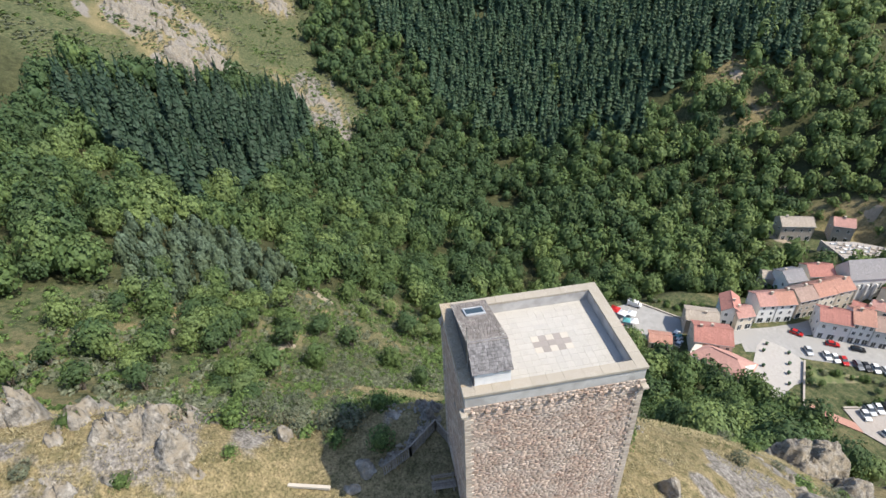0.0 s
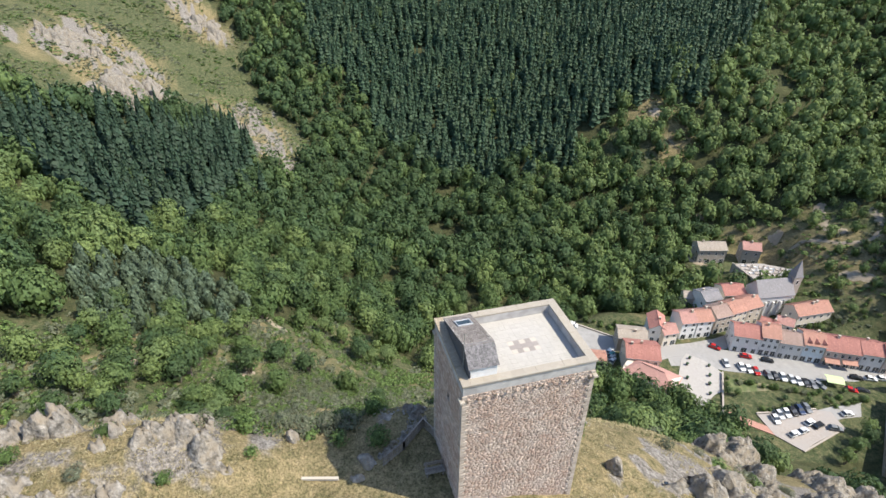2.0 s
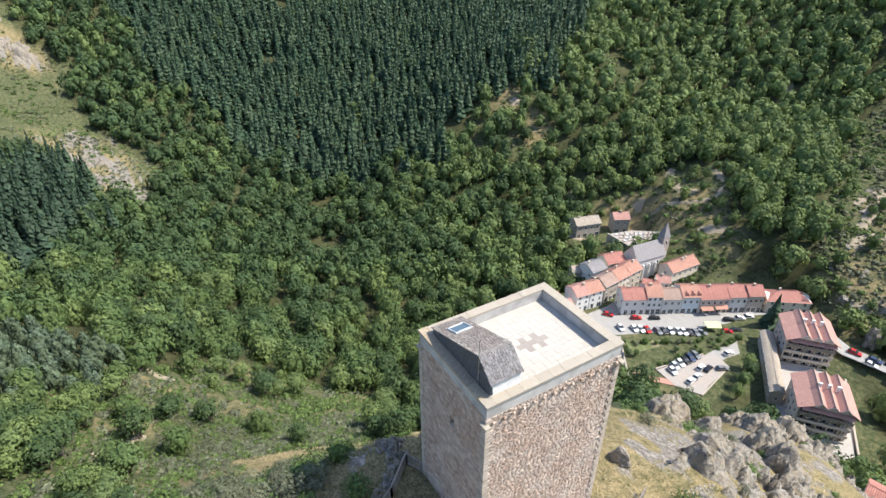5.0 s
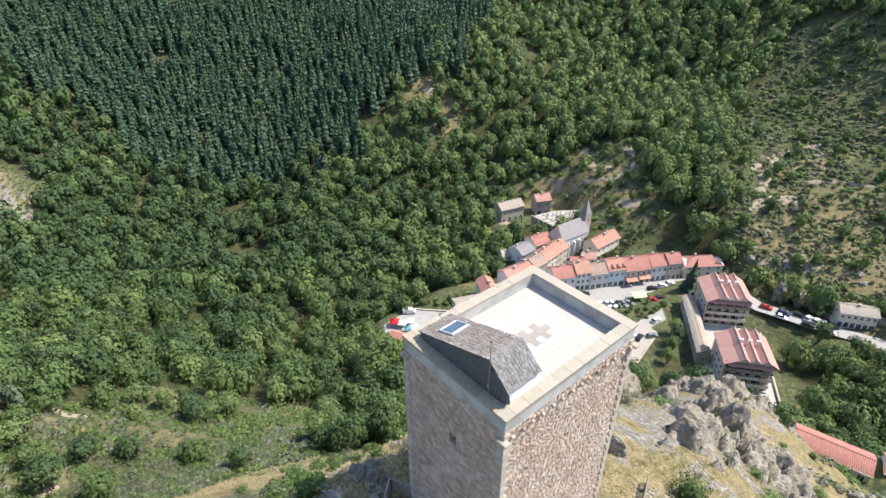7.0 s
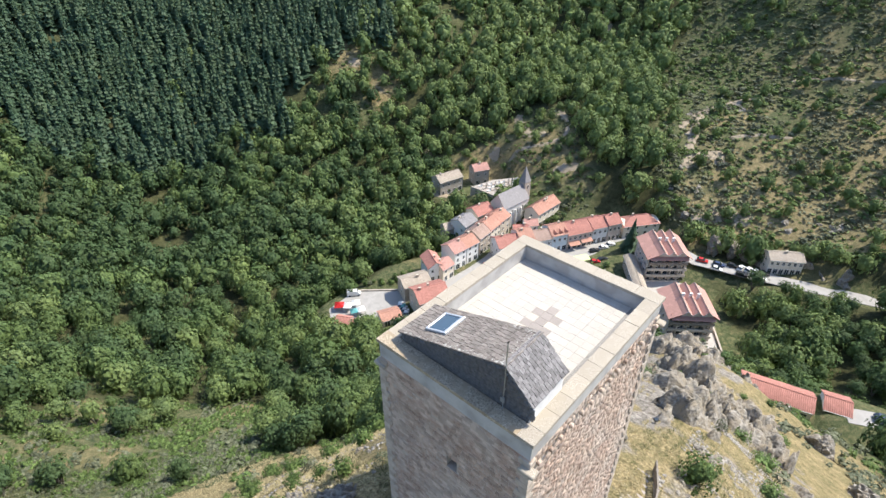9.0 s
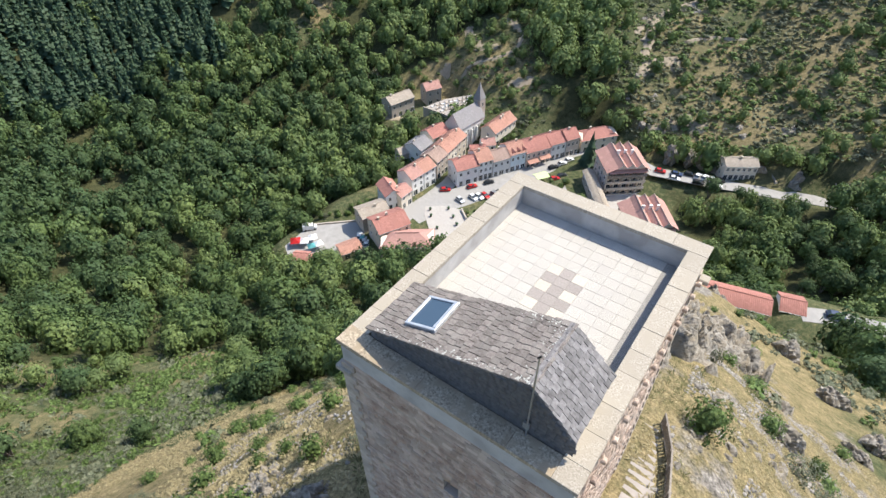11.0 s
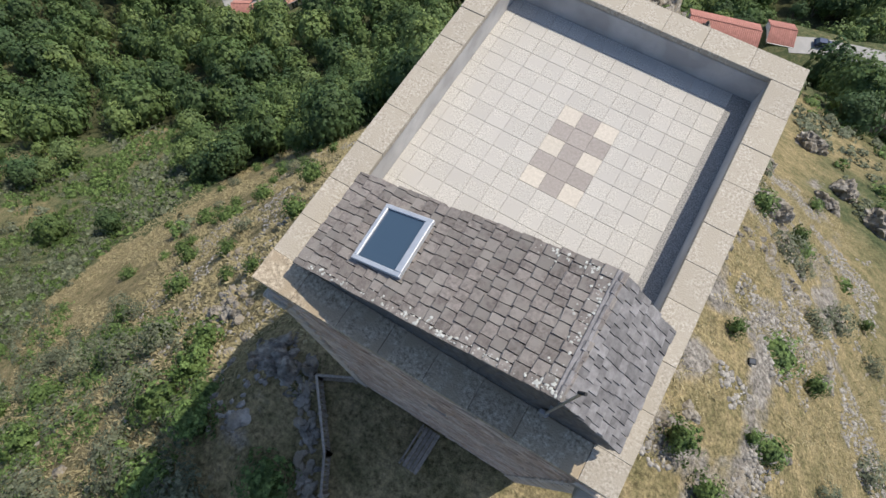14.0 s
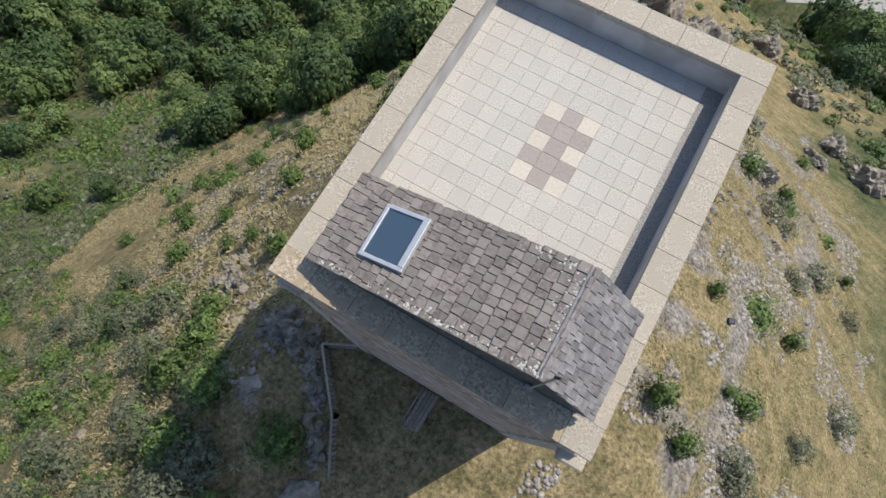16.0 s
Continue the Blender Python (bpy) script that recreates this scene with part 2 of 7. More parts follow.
def prism(bm, outline, axis_from, axis_to, along="y"):
    """A solid with that outline (pairs), drawn out along an axis."""
    def pt(p, s):
        return (p[0], s, p[1]) if along == "y" else (s, p[0], p[1]) if along == "x" else (p[0], p[1], s)
    lo = [bm.verts.new(pt(p, axis_from)) for p in outline]
    hi = [bm.verts.new(pt(p, axis_to)) for p in outline]
    n = len(outline)
    bm.faces.new(lo)
    bm.faces.new(hi[::-1])
    for i in range(n):
        bm.faces.new((lo[i], hi[i], hi[(i + 1) % n], lo[(i + 1) % n]))
    return bm


def block_data(name, w, d, h, chip=0.02, material=None):
    """A shared small block mesh, w by d by h about its centre base, with worn top edges."""
    x, y = w / 2, d / 2
    v = [(-x, -y, 0), (x, -y, 0), (x, y, 0), (-x, y, 0), (-x, -y, h - chip), (x, -y, h - chip), (x, y, h - chip), (-x, y, h - chip),
         (-x + chip, -y + chip, h), (x - chip, -y + chip, h), (x - chip, y - chip, h), (-x + chip, y - chip, h)]
    f = [(0, 1, 5, 4), (1, 2, 6, 5), (2, 3, 7, 6), (3, 0, 4, 7), (4, 5, 9, 8), (5, 6, 10, 9), (6, 7, 11, 10), (7, 4, 8, 11), (8, 9, 10, 11)]
    me = bpy.data.meshes.new(name)
    me.from_pydata(v, [], f)
    me.update()
    if material:
        me.materials.append(material)
    return me


def join_arrays(name, chunks, material, smooth=False):
    """One mesh from many (vertices, faces) arrays; the faces of a chunk all have the same number of corners."""
    vs, loops, sizes, base = [], [], [], 0
    for v, f in chunks:
        vs.append(v)
        loops.append((f + base).ravel())
        sizes.append(np.full(len(f), f.shape[1]))
        base += len(v)
    v, l, s = np.concatenate(vs), np.concatenate(loops), np.concatenate(sizes)
    me = bpy.data.meshes.new(name)
    me.vertices.add(len(v))
    me.vertices.foreach_set("co", v.astype(np.float32).ravel())
    me.loops.add(len(l))
    me.loops.foreach_set("vertex_index", l.astype(np.int32))
    me.polygons.add(len(s))
    me.polygons.foreach_set("loop_start", np.concatenate([[0], np.cumsum(s)[:-1]]).astype(np.int32))
    if smooth:
        me.polygons.foreach_set("use_smooth", np.ones(len(s), bool))
    me.update(calc_edges=True)
    me.materials.append(material)
    return new(name, me)


# ---- the land: rounded hills and hollows (x, y, radius, height) on a tilted base ----
SPUR_FORMS = [
    (-2, -9, 11, 4.9), (9, 1, 11, 5.1), (-15, -10, 13, 1.1), (0, 20, 14, 14.6), (15, 18, 14, -3.3),
    (-7, -27, 12, 6.6), (-3, -44, 14, 1.9), (-9, 62, 14, 14.2), (3, 84, 14, -0.1), (-14, 39, 12, 6.6),
    (5, 45, 28, -3.7), (-25, 10, 28, 15.9), (-30, -40, 30, -9.1), (-50, -5, 30, -17.7), (-40, 50, 30, -26.9),
    (-8, 85, 30, -1.9), (28, 80, 32, -4.1), (20, -15, 30, -0.8), (10, -60, 40, 28.7), (-12, 125, 30, -27.3),
    (-70, 115, 32, -19.8), (-6.0, -25, 3.6, 2.2), (-6.2, -32, 4.2, 2.6), (-7, -40, 4.5, 2.4), (-13, 3, 7, 3.0),
]
VALLEY_FORMS = [
    (-60, 170, 45, -22.1), (-110, 140, 50, -35.1), (-110, 40, 50, -50.3), (-110, -40, 50, -3.1),
    (-20, 190, 45, -22.8), (50, 130, 45, -31.0), (-150, 100, 55, -14.3), (-180, 180, 50, -36.0),
    (-90, 230, 55, 8.0), (-180, 30, 55, -15.8), (-170, -60, 55, -19.6),
]
HILL_FORMS = [
    (-240, 100, 80, -83.8), (-260, 180, 80, 24.2), (-250, -40, 80, -34.4), (-150, 290, 80, -66.9),
    (0, 270, 80, -57.0), (-340, 20, 90, -35.9), (-350, 200, 100, -34.0), (-260, 320, 100, -24.3),
    (-420, -60, 100, -47.1), (130, 150, 100, -37.5), (100, 0, 90, 14.2), (-100, -150, 100, -12.0),
    (-550, 100, 170, -44.5), (-450, 380, 170, -17.9), (-150, 480, 170, 17.7), (120, 400, 170, 44.9),
    (-450, -250, 170, -11.7),
]
# level ground for streets, yards and roads: x0, y0, x1, y1, half width, height, blend
LEVELS = [
    (-103, 98, -67, 174, 22, -116.0, 14), (-119, 75, -107, 90, 9, -117.6, 10), (-62, 117, -55, 152, 11, -115.6, 9),
    (-46, 168, -21, 141, 13, -115.0, 12), (-136, 172, -129, 190, 5, -113.6, 3), (-36, 177, -4, 185, 4, -111.0, 8), (-4, 185, 60, 206, 4, -109.5, 9),
    (4, 102, 19, 108, 6, -92.7, 9), (22, 110, 70, 124, 4, -89.5, 8), (-155, 168, -147, 188, 9, -119.5, 10),
    (0, -9, 3, -11, 6, -11.3, 5),
]


def lattice(ix, iy, seed):
    n = (ix * 374761393 + iy * 668265263 + seed * 1442695041) & 0x7FFFFFFF
    n = ((n ^ (n >> 13)) * 1274126177) & 0x7FFFFFFF
    return ((n ^ (n >> 16)) & 0xFFFF) / 65535.0


def grain(x, y, size, seed=1):
    """Smooth value noise from -1 to 1 with features of that size."""
    u, v = np.asarray(x, float) / size, np.asarray(y, float) / size
    iu, iv = np.floor(u).astype(np.int64), np.floor(v).astype(np.int64)
    fu, fv = u - iu, v - iv
    fu, fv = fu * fu * (3 - 2 * fu), fv * fv * (3 - 2 * fv)
    a = lattice(iu, iv, seed) * (1 - fu) + lattice(iu + 1, iv, seed) * fu
    b = lattice(iu, iv + 1, seed) * (1 - fu) + lattice(iu + 1, iv + 1, seed) * fu
    return 2 * (a * (1 - fv) + b * fv) - 1


def seg_dist(x, y, x0, y0, x1, y1):
    dx, dy = x1 - x0, y1 - y0
    t = np.clip(((x - x0) * dx + (y - y0) * dy) / (dx * dx + dy * dy + 1e-9), 0, 1)
    return np.hypot(x - x0 - t * dx, y - y0 - t * dy)


def land(x, y, rough=True):
    """Height of the ground."""
    x, y = np.asarray(x, float), np.asarray(y, float)
    z = -30.2 + -0.170 * x + -0.008 * y
    for cx, cy, r, up in SPUR_FORMS + VALLEY_FORMS + HILL_FORMS:
        z = z + up * np.exp(-((x - cx) ** 2 + (y - cy) ** 2) / (2.0 * r * r))
    if rough:
        far = np.clip(np.hypot(x, y + 4) / 120, 0, 1)
        z = z + grain(x, y, 60, 3) * 3.0 * far + grain(x, y, 17, 4) * (0.25 + 0.9 * far) + grain(x, y, 5, 5) * 0.3 + grain(x, y, 1.7, 6) * 0.1
    for x0, y0, x1, y1, r, level, soft in LEVELS:
        k = np.clip(1 - (seg_dist(x, y, x0, y0, x1, y1) - r) / soft, 0, 1)
        k = k * k * (3 - 2 * k)
        z = z * (1 - k) + level * k
    return z


# ---- ground ----
def inside(poly, x, y):
    x, y = np.asarray(x), np.asarray(y)
    hit = np.zeros(x.shape, bool)
    j = len(poly) - 1
    for i in range(len(poly)):
        (xi, yi), (xj, yj) = poly[i], poly[j]
        hit ^= ((yi > y) != (yj > y)) & (x < (xj - xi) * (y - yi) / (yj - yi + 1e-12) + xi)
        j = i
    return hit


FIRS = [(-700, 20), (-457, 0), (-424, 5), (-374, 14), (-352, 44), (-305, 52), (-284, 70), (-266, 100), (-254, 120), (-240, 138), (-258, 158), (-273, 180), (-262, 192), (-244, 205), (-249, 226), (-270, 264), (-290, 296), (-470, 400), (-700, 300)]
FIRS_WEST = [(-235, -92), (-254, -73), (-277, -50), (-233, -33), (-212, -30), (-180, -40), (-160, -53), (-138, -62), (-153, -77), (-190, -110)]
FIRS_PALE = [(-103, -65), (-120, -57), (-114, -42), (-99, -31), (-81, -32), (-75, -42), (-66, -52), (-73, -60)]
BARE_SPUR = [(-560, -170), (-560, -80), (-467, -61), (-434, -53), (-416, -32), (-378, -39), (-346, -30), (-305, -4), (-263, -14), (-257, -29), (-296, -50), (-283, -72), (-250, -88), (-246, -112), (-225, -128), (-260, -175)]
MEADOW = [(-40, -88), (-72, -70), (-93, -32), (-113, -9), (-84, 26), (-30, 14), (0, -8), (-12, -25), (-14, -60)]
EAST_HILL = [(-112, 362), (60, 362), (120, 330), (120, 222), (19, 205), (2, 200), (-21, 200), (-38, 194), (-51, 197), (-65, 208), (-76, 224), (-93, 263), (-106, 302), (-115, 336)]
GARDENS = [(-186, 182), (-169, 186), (-158, 190), (-141, 198), (-122, 190), (-116, 178), (-103, 162), (-90, 160), (-84, 186), (-88, 198), (-99, 206), (-115, 221), (-132, 240), (-149, 236), (-156, 226), (-160, 206)]
SCREE = [(-276, 190), (-252, 213), (-230, 214), (-216, 194), (-218, 176), (-246, 160)]

FLANK = [(-4, -4), (-5, -22), (-30, -26), (-50, -18), (-55, -4), (-53, 12), (-48, 25), (-30, 32), (-8, 34)]
SHRUBS = [(-72, -26), (-72, 2), (-58, 1), (-51, -12), (-38, -15), (-22, -10), (-15, -8.5), (-9, -9.5), (-5.5, -12), (-6, -24), (-30, -31)]


def woodland(x, y):
    """1 where the closed wood stands, 0 on open land."""
    open_land = inside(MEADOW, x, y) | inside(FLANK, x, y) | inside(BARE_SPUR, x, y) | inside(EAST_HILL, x, y) | inside(GARDENS, x, y) | inside(SCREE, x, y)
    ok = ~open_land & (seg_dist(x, y, 2, -45, 4, 80) > 27) & ~((x > 5) & (y < 100))
    for x0, y0, x1, y1, r, level, soft in LEVELS:
        ok &= seg_dist(x, y, x0, y0, x1, y1) > r + 3
    return ok.astype(float)


def ground_cover(x, y, z):
    """Dryness of the grass and bareness of the rock, from 0 to 1, for each place."""
    spur = np.clip(1.55 - seg_dist(x, y, -2, -45, 4, 60) / 25, 0, 1)
    spur = spur * (1 - 0.3 * np.clip((x - 8) / 8, 0, 1) * np.clip((y - 20) / 10, 0, 1))
    east = np.clip((x + 75) / 40, 0, 1) * np.clip((y - 185) / 25, 0, 1) * np.clip(1.25 - (y - 195) / 100, 0.36, 0.66)
    gardens = np.clip(1 - seg_dist(x, y, -152, 200, -108, 202) / 30, 0, 1) * 0.62
    west_rock = np.clip(1.25 - np.minimum.reduce([seg_dist(x, y, -300, -126, -350, -112), seg_dist(x, y, -272, -92, -340, -100), seg_dist(x, y, -322, -38, -266, -22), seg_dist(x, y, -450, -80, -420, -58)]) / 22, 0, 1)
    scree = np.clip(1.2 - seg_dist(x, y, -262, 186, -226, 196) / 20, 0, 1)
    paths = np.clip(1.4 - np.minimum.reduce([seg_dist(x, y, -76, -50, -58, -50), seg_dist(x, y, -60, -33, -54, -28), seg_dist(x, y, -44, -16, -40, -10), seg_dist(x, y, -98, -34, -86, -24), seg_dist(x, y, -118, -12, -112, -6), seg_dist(x, y, -150, 196, -118, 205), seg_dist(x, y, -134, 210, -120, 222), seg_dist(x, y, -72, 250, -46, 277), seg_dist(x, y, -150, 312, -185, 337), seg_dist(x, y, -62, 222, -36, 187), seg_dist(x, y, -50, 228, -24, 236)]) / 2.2, 0, 1)
    slope = inside(MEADOW, x, y) * np.clip(0.22 + 0.3 * grain(x, y, 9, 26), 0, 1)
    flank = inside(FLANK, x + 4 * grain(x, y, 9, 27), y + 4 * grain(x, y, 9, 28)) * np.clip(0.72 + 0.35 * grain(x, y, 7, 29), 0, 1) * np.clip((y + 27) / 14, 0.35, 1)
    dry = np.clip(np.maximum.reduce([flank, paths, slope, spur * 1.0, east, gardens, west_rock * 0.7, scree * 0.6]) + 0.28 * grain(x, y, 14, 21) + 0.2 * grain(x, y, 4, 22), 0, 1)
    crest = np.maximum.reduce([np.clip(1.1 - seg_dist(x, y, -2, 14, -6, 80) / 16, 0, 1), np.clip(1.1 - seg_dist(x, y, -6, -22, -8, -50) / 8, 0, 1), np.clip(1.0 - seg_dist(x, y, 12, -6, 16, 40) / 11, 0, 0.55)])
    bare = np.clip(np.maximum.reduce([crest * 0.9, west_rock, scree * 0.5, spur * 0.3]) * (0.45 + 0.5 * grain(x, y, 6, 23) + 0.75 * grain(x, y, 1.9, 24)), 0, 1)
    return dry, bare


def ground_material():
    m = bpy.data.materials.new("hill_ground")
    m.use_nodes = True
    N, L = m.node_tree.nodes, m.node_tree.links
    bsdf = N["Principled BSDF"]
    bsdf.inputs["Roughness"].default_value = 0.95
    bsdf.inputs["Specular IOR Level"].default_value = 0.1
    geo = N.new("ShaderNodeNewGeometry")

    def noise_at(size, detail=5.0):
        n = N.new("ShaderNodeTexNoise")
        n.inputs["Scale"].default_value, n.inputs["Detail"].default_value, n.inputs["Roughness"].default_value = 1 / size, detail, 0.68
        L.new(geo.outputs["Position"], n.inputs["Vector"])
        return n.outputs["Fac"]

    def ramp(fac, *stops):
        r = N.new("ShaderNodeValToRGB")
        while len(r.color_ramp.elements) < len(stops):
            r.color_ramp.elements.new(0.5)
        for e, (p, c) in zip(r.color_ramp.elements, stops):
            e.position, e.color = p, (*c, 1)
        L.new(fac, r.inputs["Fac"])
        return r.outputs["Color"]

    def mixed(fac, a, b):
        n = N.new("ShaderNodeMix")
        n.data_type = "RGBA"
        for s, k in ((fac, "Factor"), (a, "A"), (b, "B")):
            L.new(s, n.inputs[k])
        return n.outputs["Result"]

    def attr(name):
        n = N.new("ShaderNodeAttribute")
        n.attribute_name = name
        return n.outputs["Fac"]

    def edge(value, noise, lo, hi):
        a = N.new("ShaderNodeMath")
        a.operation = "MULTIPLY_ADD"
        L.new(noise, a.inputs[0])
        a.inputs[1].default_value = 0.55
        L.new(value, a.inputs[2])
        r = N.new("ShaderNodeMapRange")
        r.inputs["From Min"].default_value, r.inputs["From Max"].default_value = lo, hi
        L.new(a.outputs[0], r.inputs["Value"])
        return r.outputs["Result"]

    green = ramp(noise_at(1.4), (0.3, (0.035, 0.05, 0.022)), (0.46, (0.072, 0.088, 0.042)), (0.56, (0.112, 0.118, 0.06)), (0.72, (0.185, 0.158, 0.09)))
    straw = ramp(noise_at(0.5, 9.0), (0.28, (0.075, 0.078, 0.038)), (0.43, (0.17, 0.142, 0.073)), (0.56, (0.265, 0.21, 0.115)), (0.76, (0.385, 0.305, 0.18)))
    rust = ramp(noise_at(1.3, 7.0), (0.36, (0.085, 0.088, 0.04)), (0.48, (0.205, 0.178, 0.095)), (0.58, (0.305, 0.245, 0.135)), (0.72, (0.40, 0.33, 0.205)))
    straw = mixed(noise_at(0.9), straw, rust)
    stone = ramp(noise_at(0.5), (0.3, (0.10, 0.09, 0.078)), (0.5, (0.22, 0.20, 0.178)), (0.75, (0.40, 0.375, 0.34)))
    c = mixed(edge(attr("dry"), noise_at(2.2), 0.5, 0.85), green, straw)
    c = mixed(edge(attr("bare"), noise_at(0.9), 0.62, 0.78), c, stone)
    litter = ramp(noise_at(2.2), (0.35, (0.032, 0.038, 0.018)), (0.65, (0.082, 0.084, 0.04)))
    c = mixed(attr("wood_floor"), c, litter)
    # fine speckle over the colour: painted shadows among dry stalks, with lighter flecks
    fine = ramp(noise_at(0.16, 6.0), (0.34, (0.42, 0.42, 0.40)), (0.50, (0.95, 0.95, 0.95)), (0.66, (1.45, 1.43, 1.38)))
    stalk_shade = N.new("ShaderNodeMix")
    stalk_shade.data_type, stalk_shade.blend_type = "RGBA", "MULTIPLY"
    stalk_shade.inputs["Factor"].default_value = 1.0
    L.new(c, stalk_shade.inputs["A"])
    L.new(fine, stalk_shade.inputs["B"])
    L.new(stalk_shade.outputs["Result"], bsdf.inputs["Base Color"])
    b = N.new("ShaderNodeBump")
    b.inputs["Strength"].default_value, b.inputs["Distance"].default_value = 1.0, 0.18
    L.new(noise_at(0.25, 8.0), b.inputs["Height"])
    L.new(b.outputs["Normal"], bsdf.inputs["Normal"])
    return m


def build_ground():
    n = 365
    u = np.linspace(-1, 1, n)
    ax = -6 + 9.0 * np.sinh(5.9 * u)
    ay = 2 + 9.0 * np.sinh(5.9 * u)
    X, Y = np.meshgrid(ax, ay)
    Z = land(X, Y)
    far = np.clip((np.hypot(X + 100, Y - 80) - 650) / 800, 0, 1)
    Z = Z * (1 - far) + 120 * far
    v = np.stack([X, Y, Z], -1).reshape(-1, 3)
    i = np.arange(n * n).reshape(n, n)
    f = np.stack([i[:-1, :-1], i[:-1, 1:], i[1:, 1:], i[1:, :-1]], -1).reshape(-1, 4)
    ob = join_arrays("ground", [(v, f)], ground_material(), True)
    dry, bare = ground_cover(v[:, 0], v[:, 1], v[:, 2])
    wood = woodland(v[:, 0], v[:, 1]) * np.clip(0.9 + 0.4 * grain(v[:, 0], v[:, 1], 9, 25), 0, 1)
    for name, values in (("dry", dry), ("bare", bare), ("wood_floor", wood)):
        a = ob.data.attributes.new(name, "FLOAT", "POINT")
        a.data.foreach_set("value", values.astype(np.float32))
    tagged(ob, "steep hillsides of dry grass, scrub and bare rock round a valley", "hillside", "", "structure")


build_ground()


def zland(x, y):
    return float(land(x, y))


def dirt_path(line, width, seed):
    """A worn strip of bare earth lying on the slope, with uneven edges."""
    rng = random.Random(seed)
    pts = []
    for (x0, y0), (x1, y1) in zip(line, line[1:]):
        n = max(2, int(math.hypot(x1 - x0, y1 - y0) / 1.6))
        pts += [(x0 + (x1 - x0) * i / n + rng.uniform(-0.3, 0.3), y0 + (y1 - y0) * i / n + rng.uniform(-0.3, 0.3)) for i in range(n)]
    pts.append(line[-1])
    v, f = [], []
    for i, (x, y) in enumerate(pts):
        (xa, ya), (xb, yb) = pts[max(0, i - 1)], pts[min(len(pts) - 1, i + 1)]
        l = math.hypot(xb - xa, yb - ya)
        nx, ny = -(yb - ya) / l, (xb - xa) / l
        end = 0.35 if i in (0, len(pts) - 1) else 1.0
        for k in (-1.0, -0.5, 0.0, 0.5, 1.0):
            w = width / 2 * k * end * rng.uniform(0.65, 1.3)
            px, py = x + nx * w, y + ny * w
            v.append((px, py, zland(px, py) + (0.32 if abs(k) < 1 else -0.1)))
        if i:
            b = 5 * i
            f += [(b - 5 + j, b - 4 + j, b + 1 + j, b + j) for j in range(4)]
    tagged(mesh_object("path", v, f, M["dirt"], True), "pale trodden dirt path on the hillside", "path", "", "structure")


for i, (line, width) in enumerate((
        ([(-75, 245), (-73, 262), (-65, 278), (-51, 290)], 3.0), ([(-72, 262), (-67, 241), (-61, 224)], 5.0), ([(-54, 251), (-44, 259), (-31, 262)], 2.2), ([(-46, 301), (-28, 304), (-9, 302)], 2.2), ([(-46, 201), (-39, 212), (-27, 212)], 8.0),
        ([(-64, 232), (-54, 240), (-50, 234)], 6.0), ([(-182, 348), (-166, 338), (-157, 321), (-146, 306)], 6.0), ([(-143, 199), (-137, 204), (-127, 209), (-120, 216), (-122, 226)], 2.4),
        ([(-155, 227), (-141, 215), (-130, 216)], 6.0), ([(-137, 236), (-124, 228)], 4.0), ([(-112, 196), (-102, 203)], 5.0), ([(-160, 160), (-149, 166)], 4.0), ([(-189, 182), (-183, 191)], 6.0), ([(-155, 196), (-150, 205)], 5.0),
        ([(-256, 120), (-243, 134)], 5.0), ([(-185, 49), (-179, 63)], 3.5), ([(-231, -28), (-221, -24)], 4.0), ([(-252, 192), (-247, 197)], 5.0),
        ([(-72, -56), (-65, -51), (-60, -46)], 1.8), ([(-60, -35), (-66, -28)], 2.2), ([(-98, -27), (-92, -22)], 2.4), ([(-115, -29), (-112, -25)], 2.6))):
    dirt_path(line, width, i + 5)


# ---- the castle tower ----
TX0, TX1, TY0, TY1, TOP = -3.19, 3.37, -6.27, 2.60, 0.72
IX0, IX1, IY1 = -2.63, 2.80, 2.01
LY0, LY1 = -5.72, -3.90
FOOT = -19.0


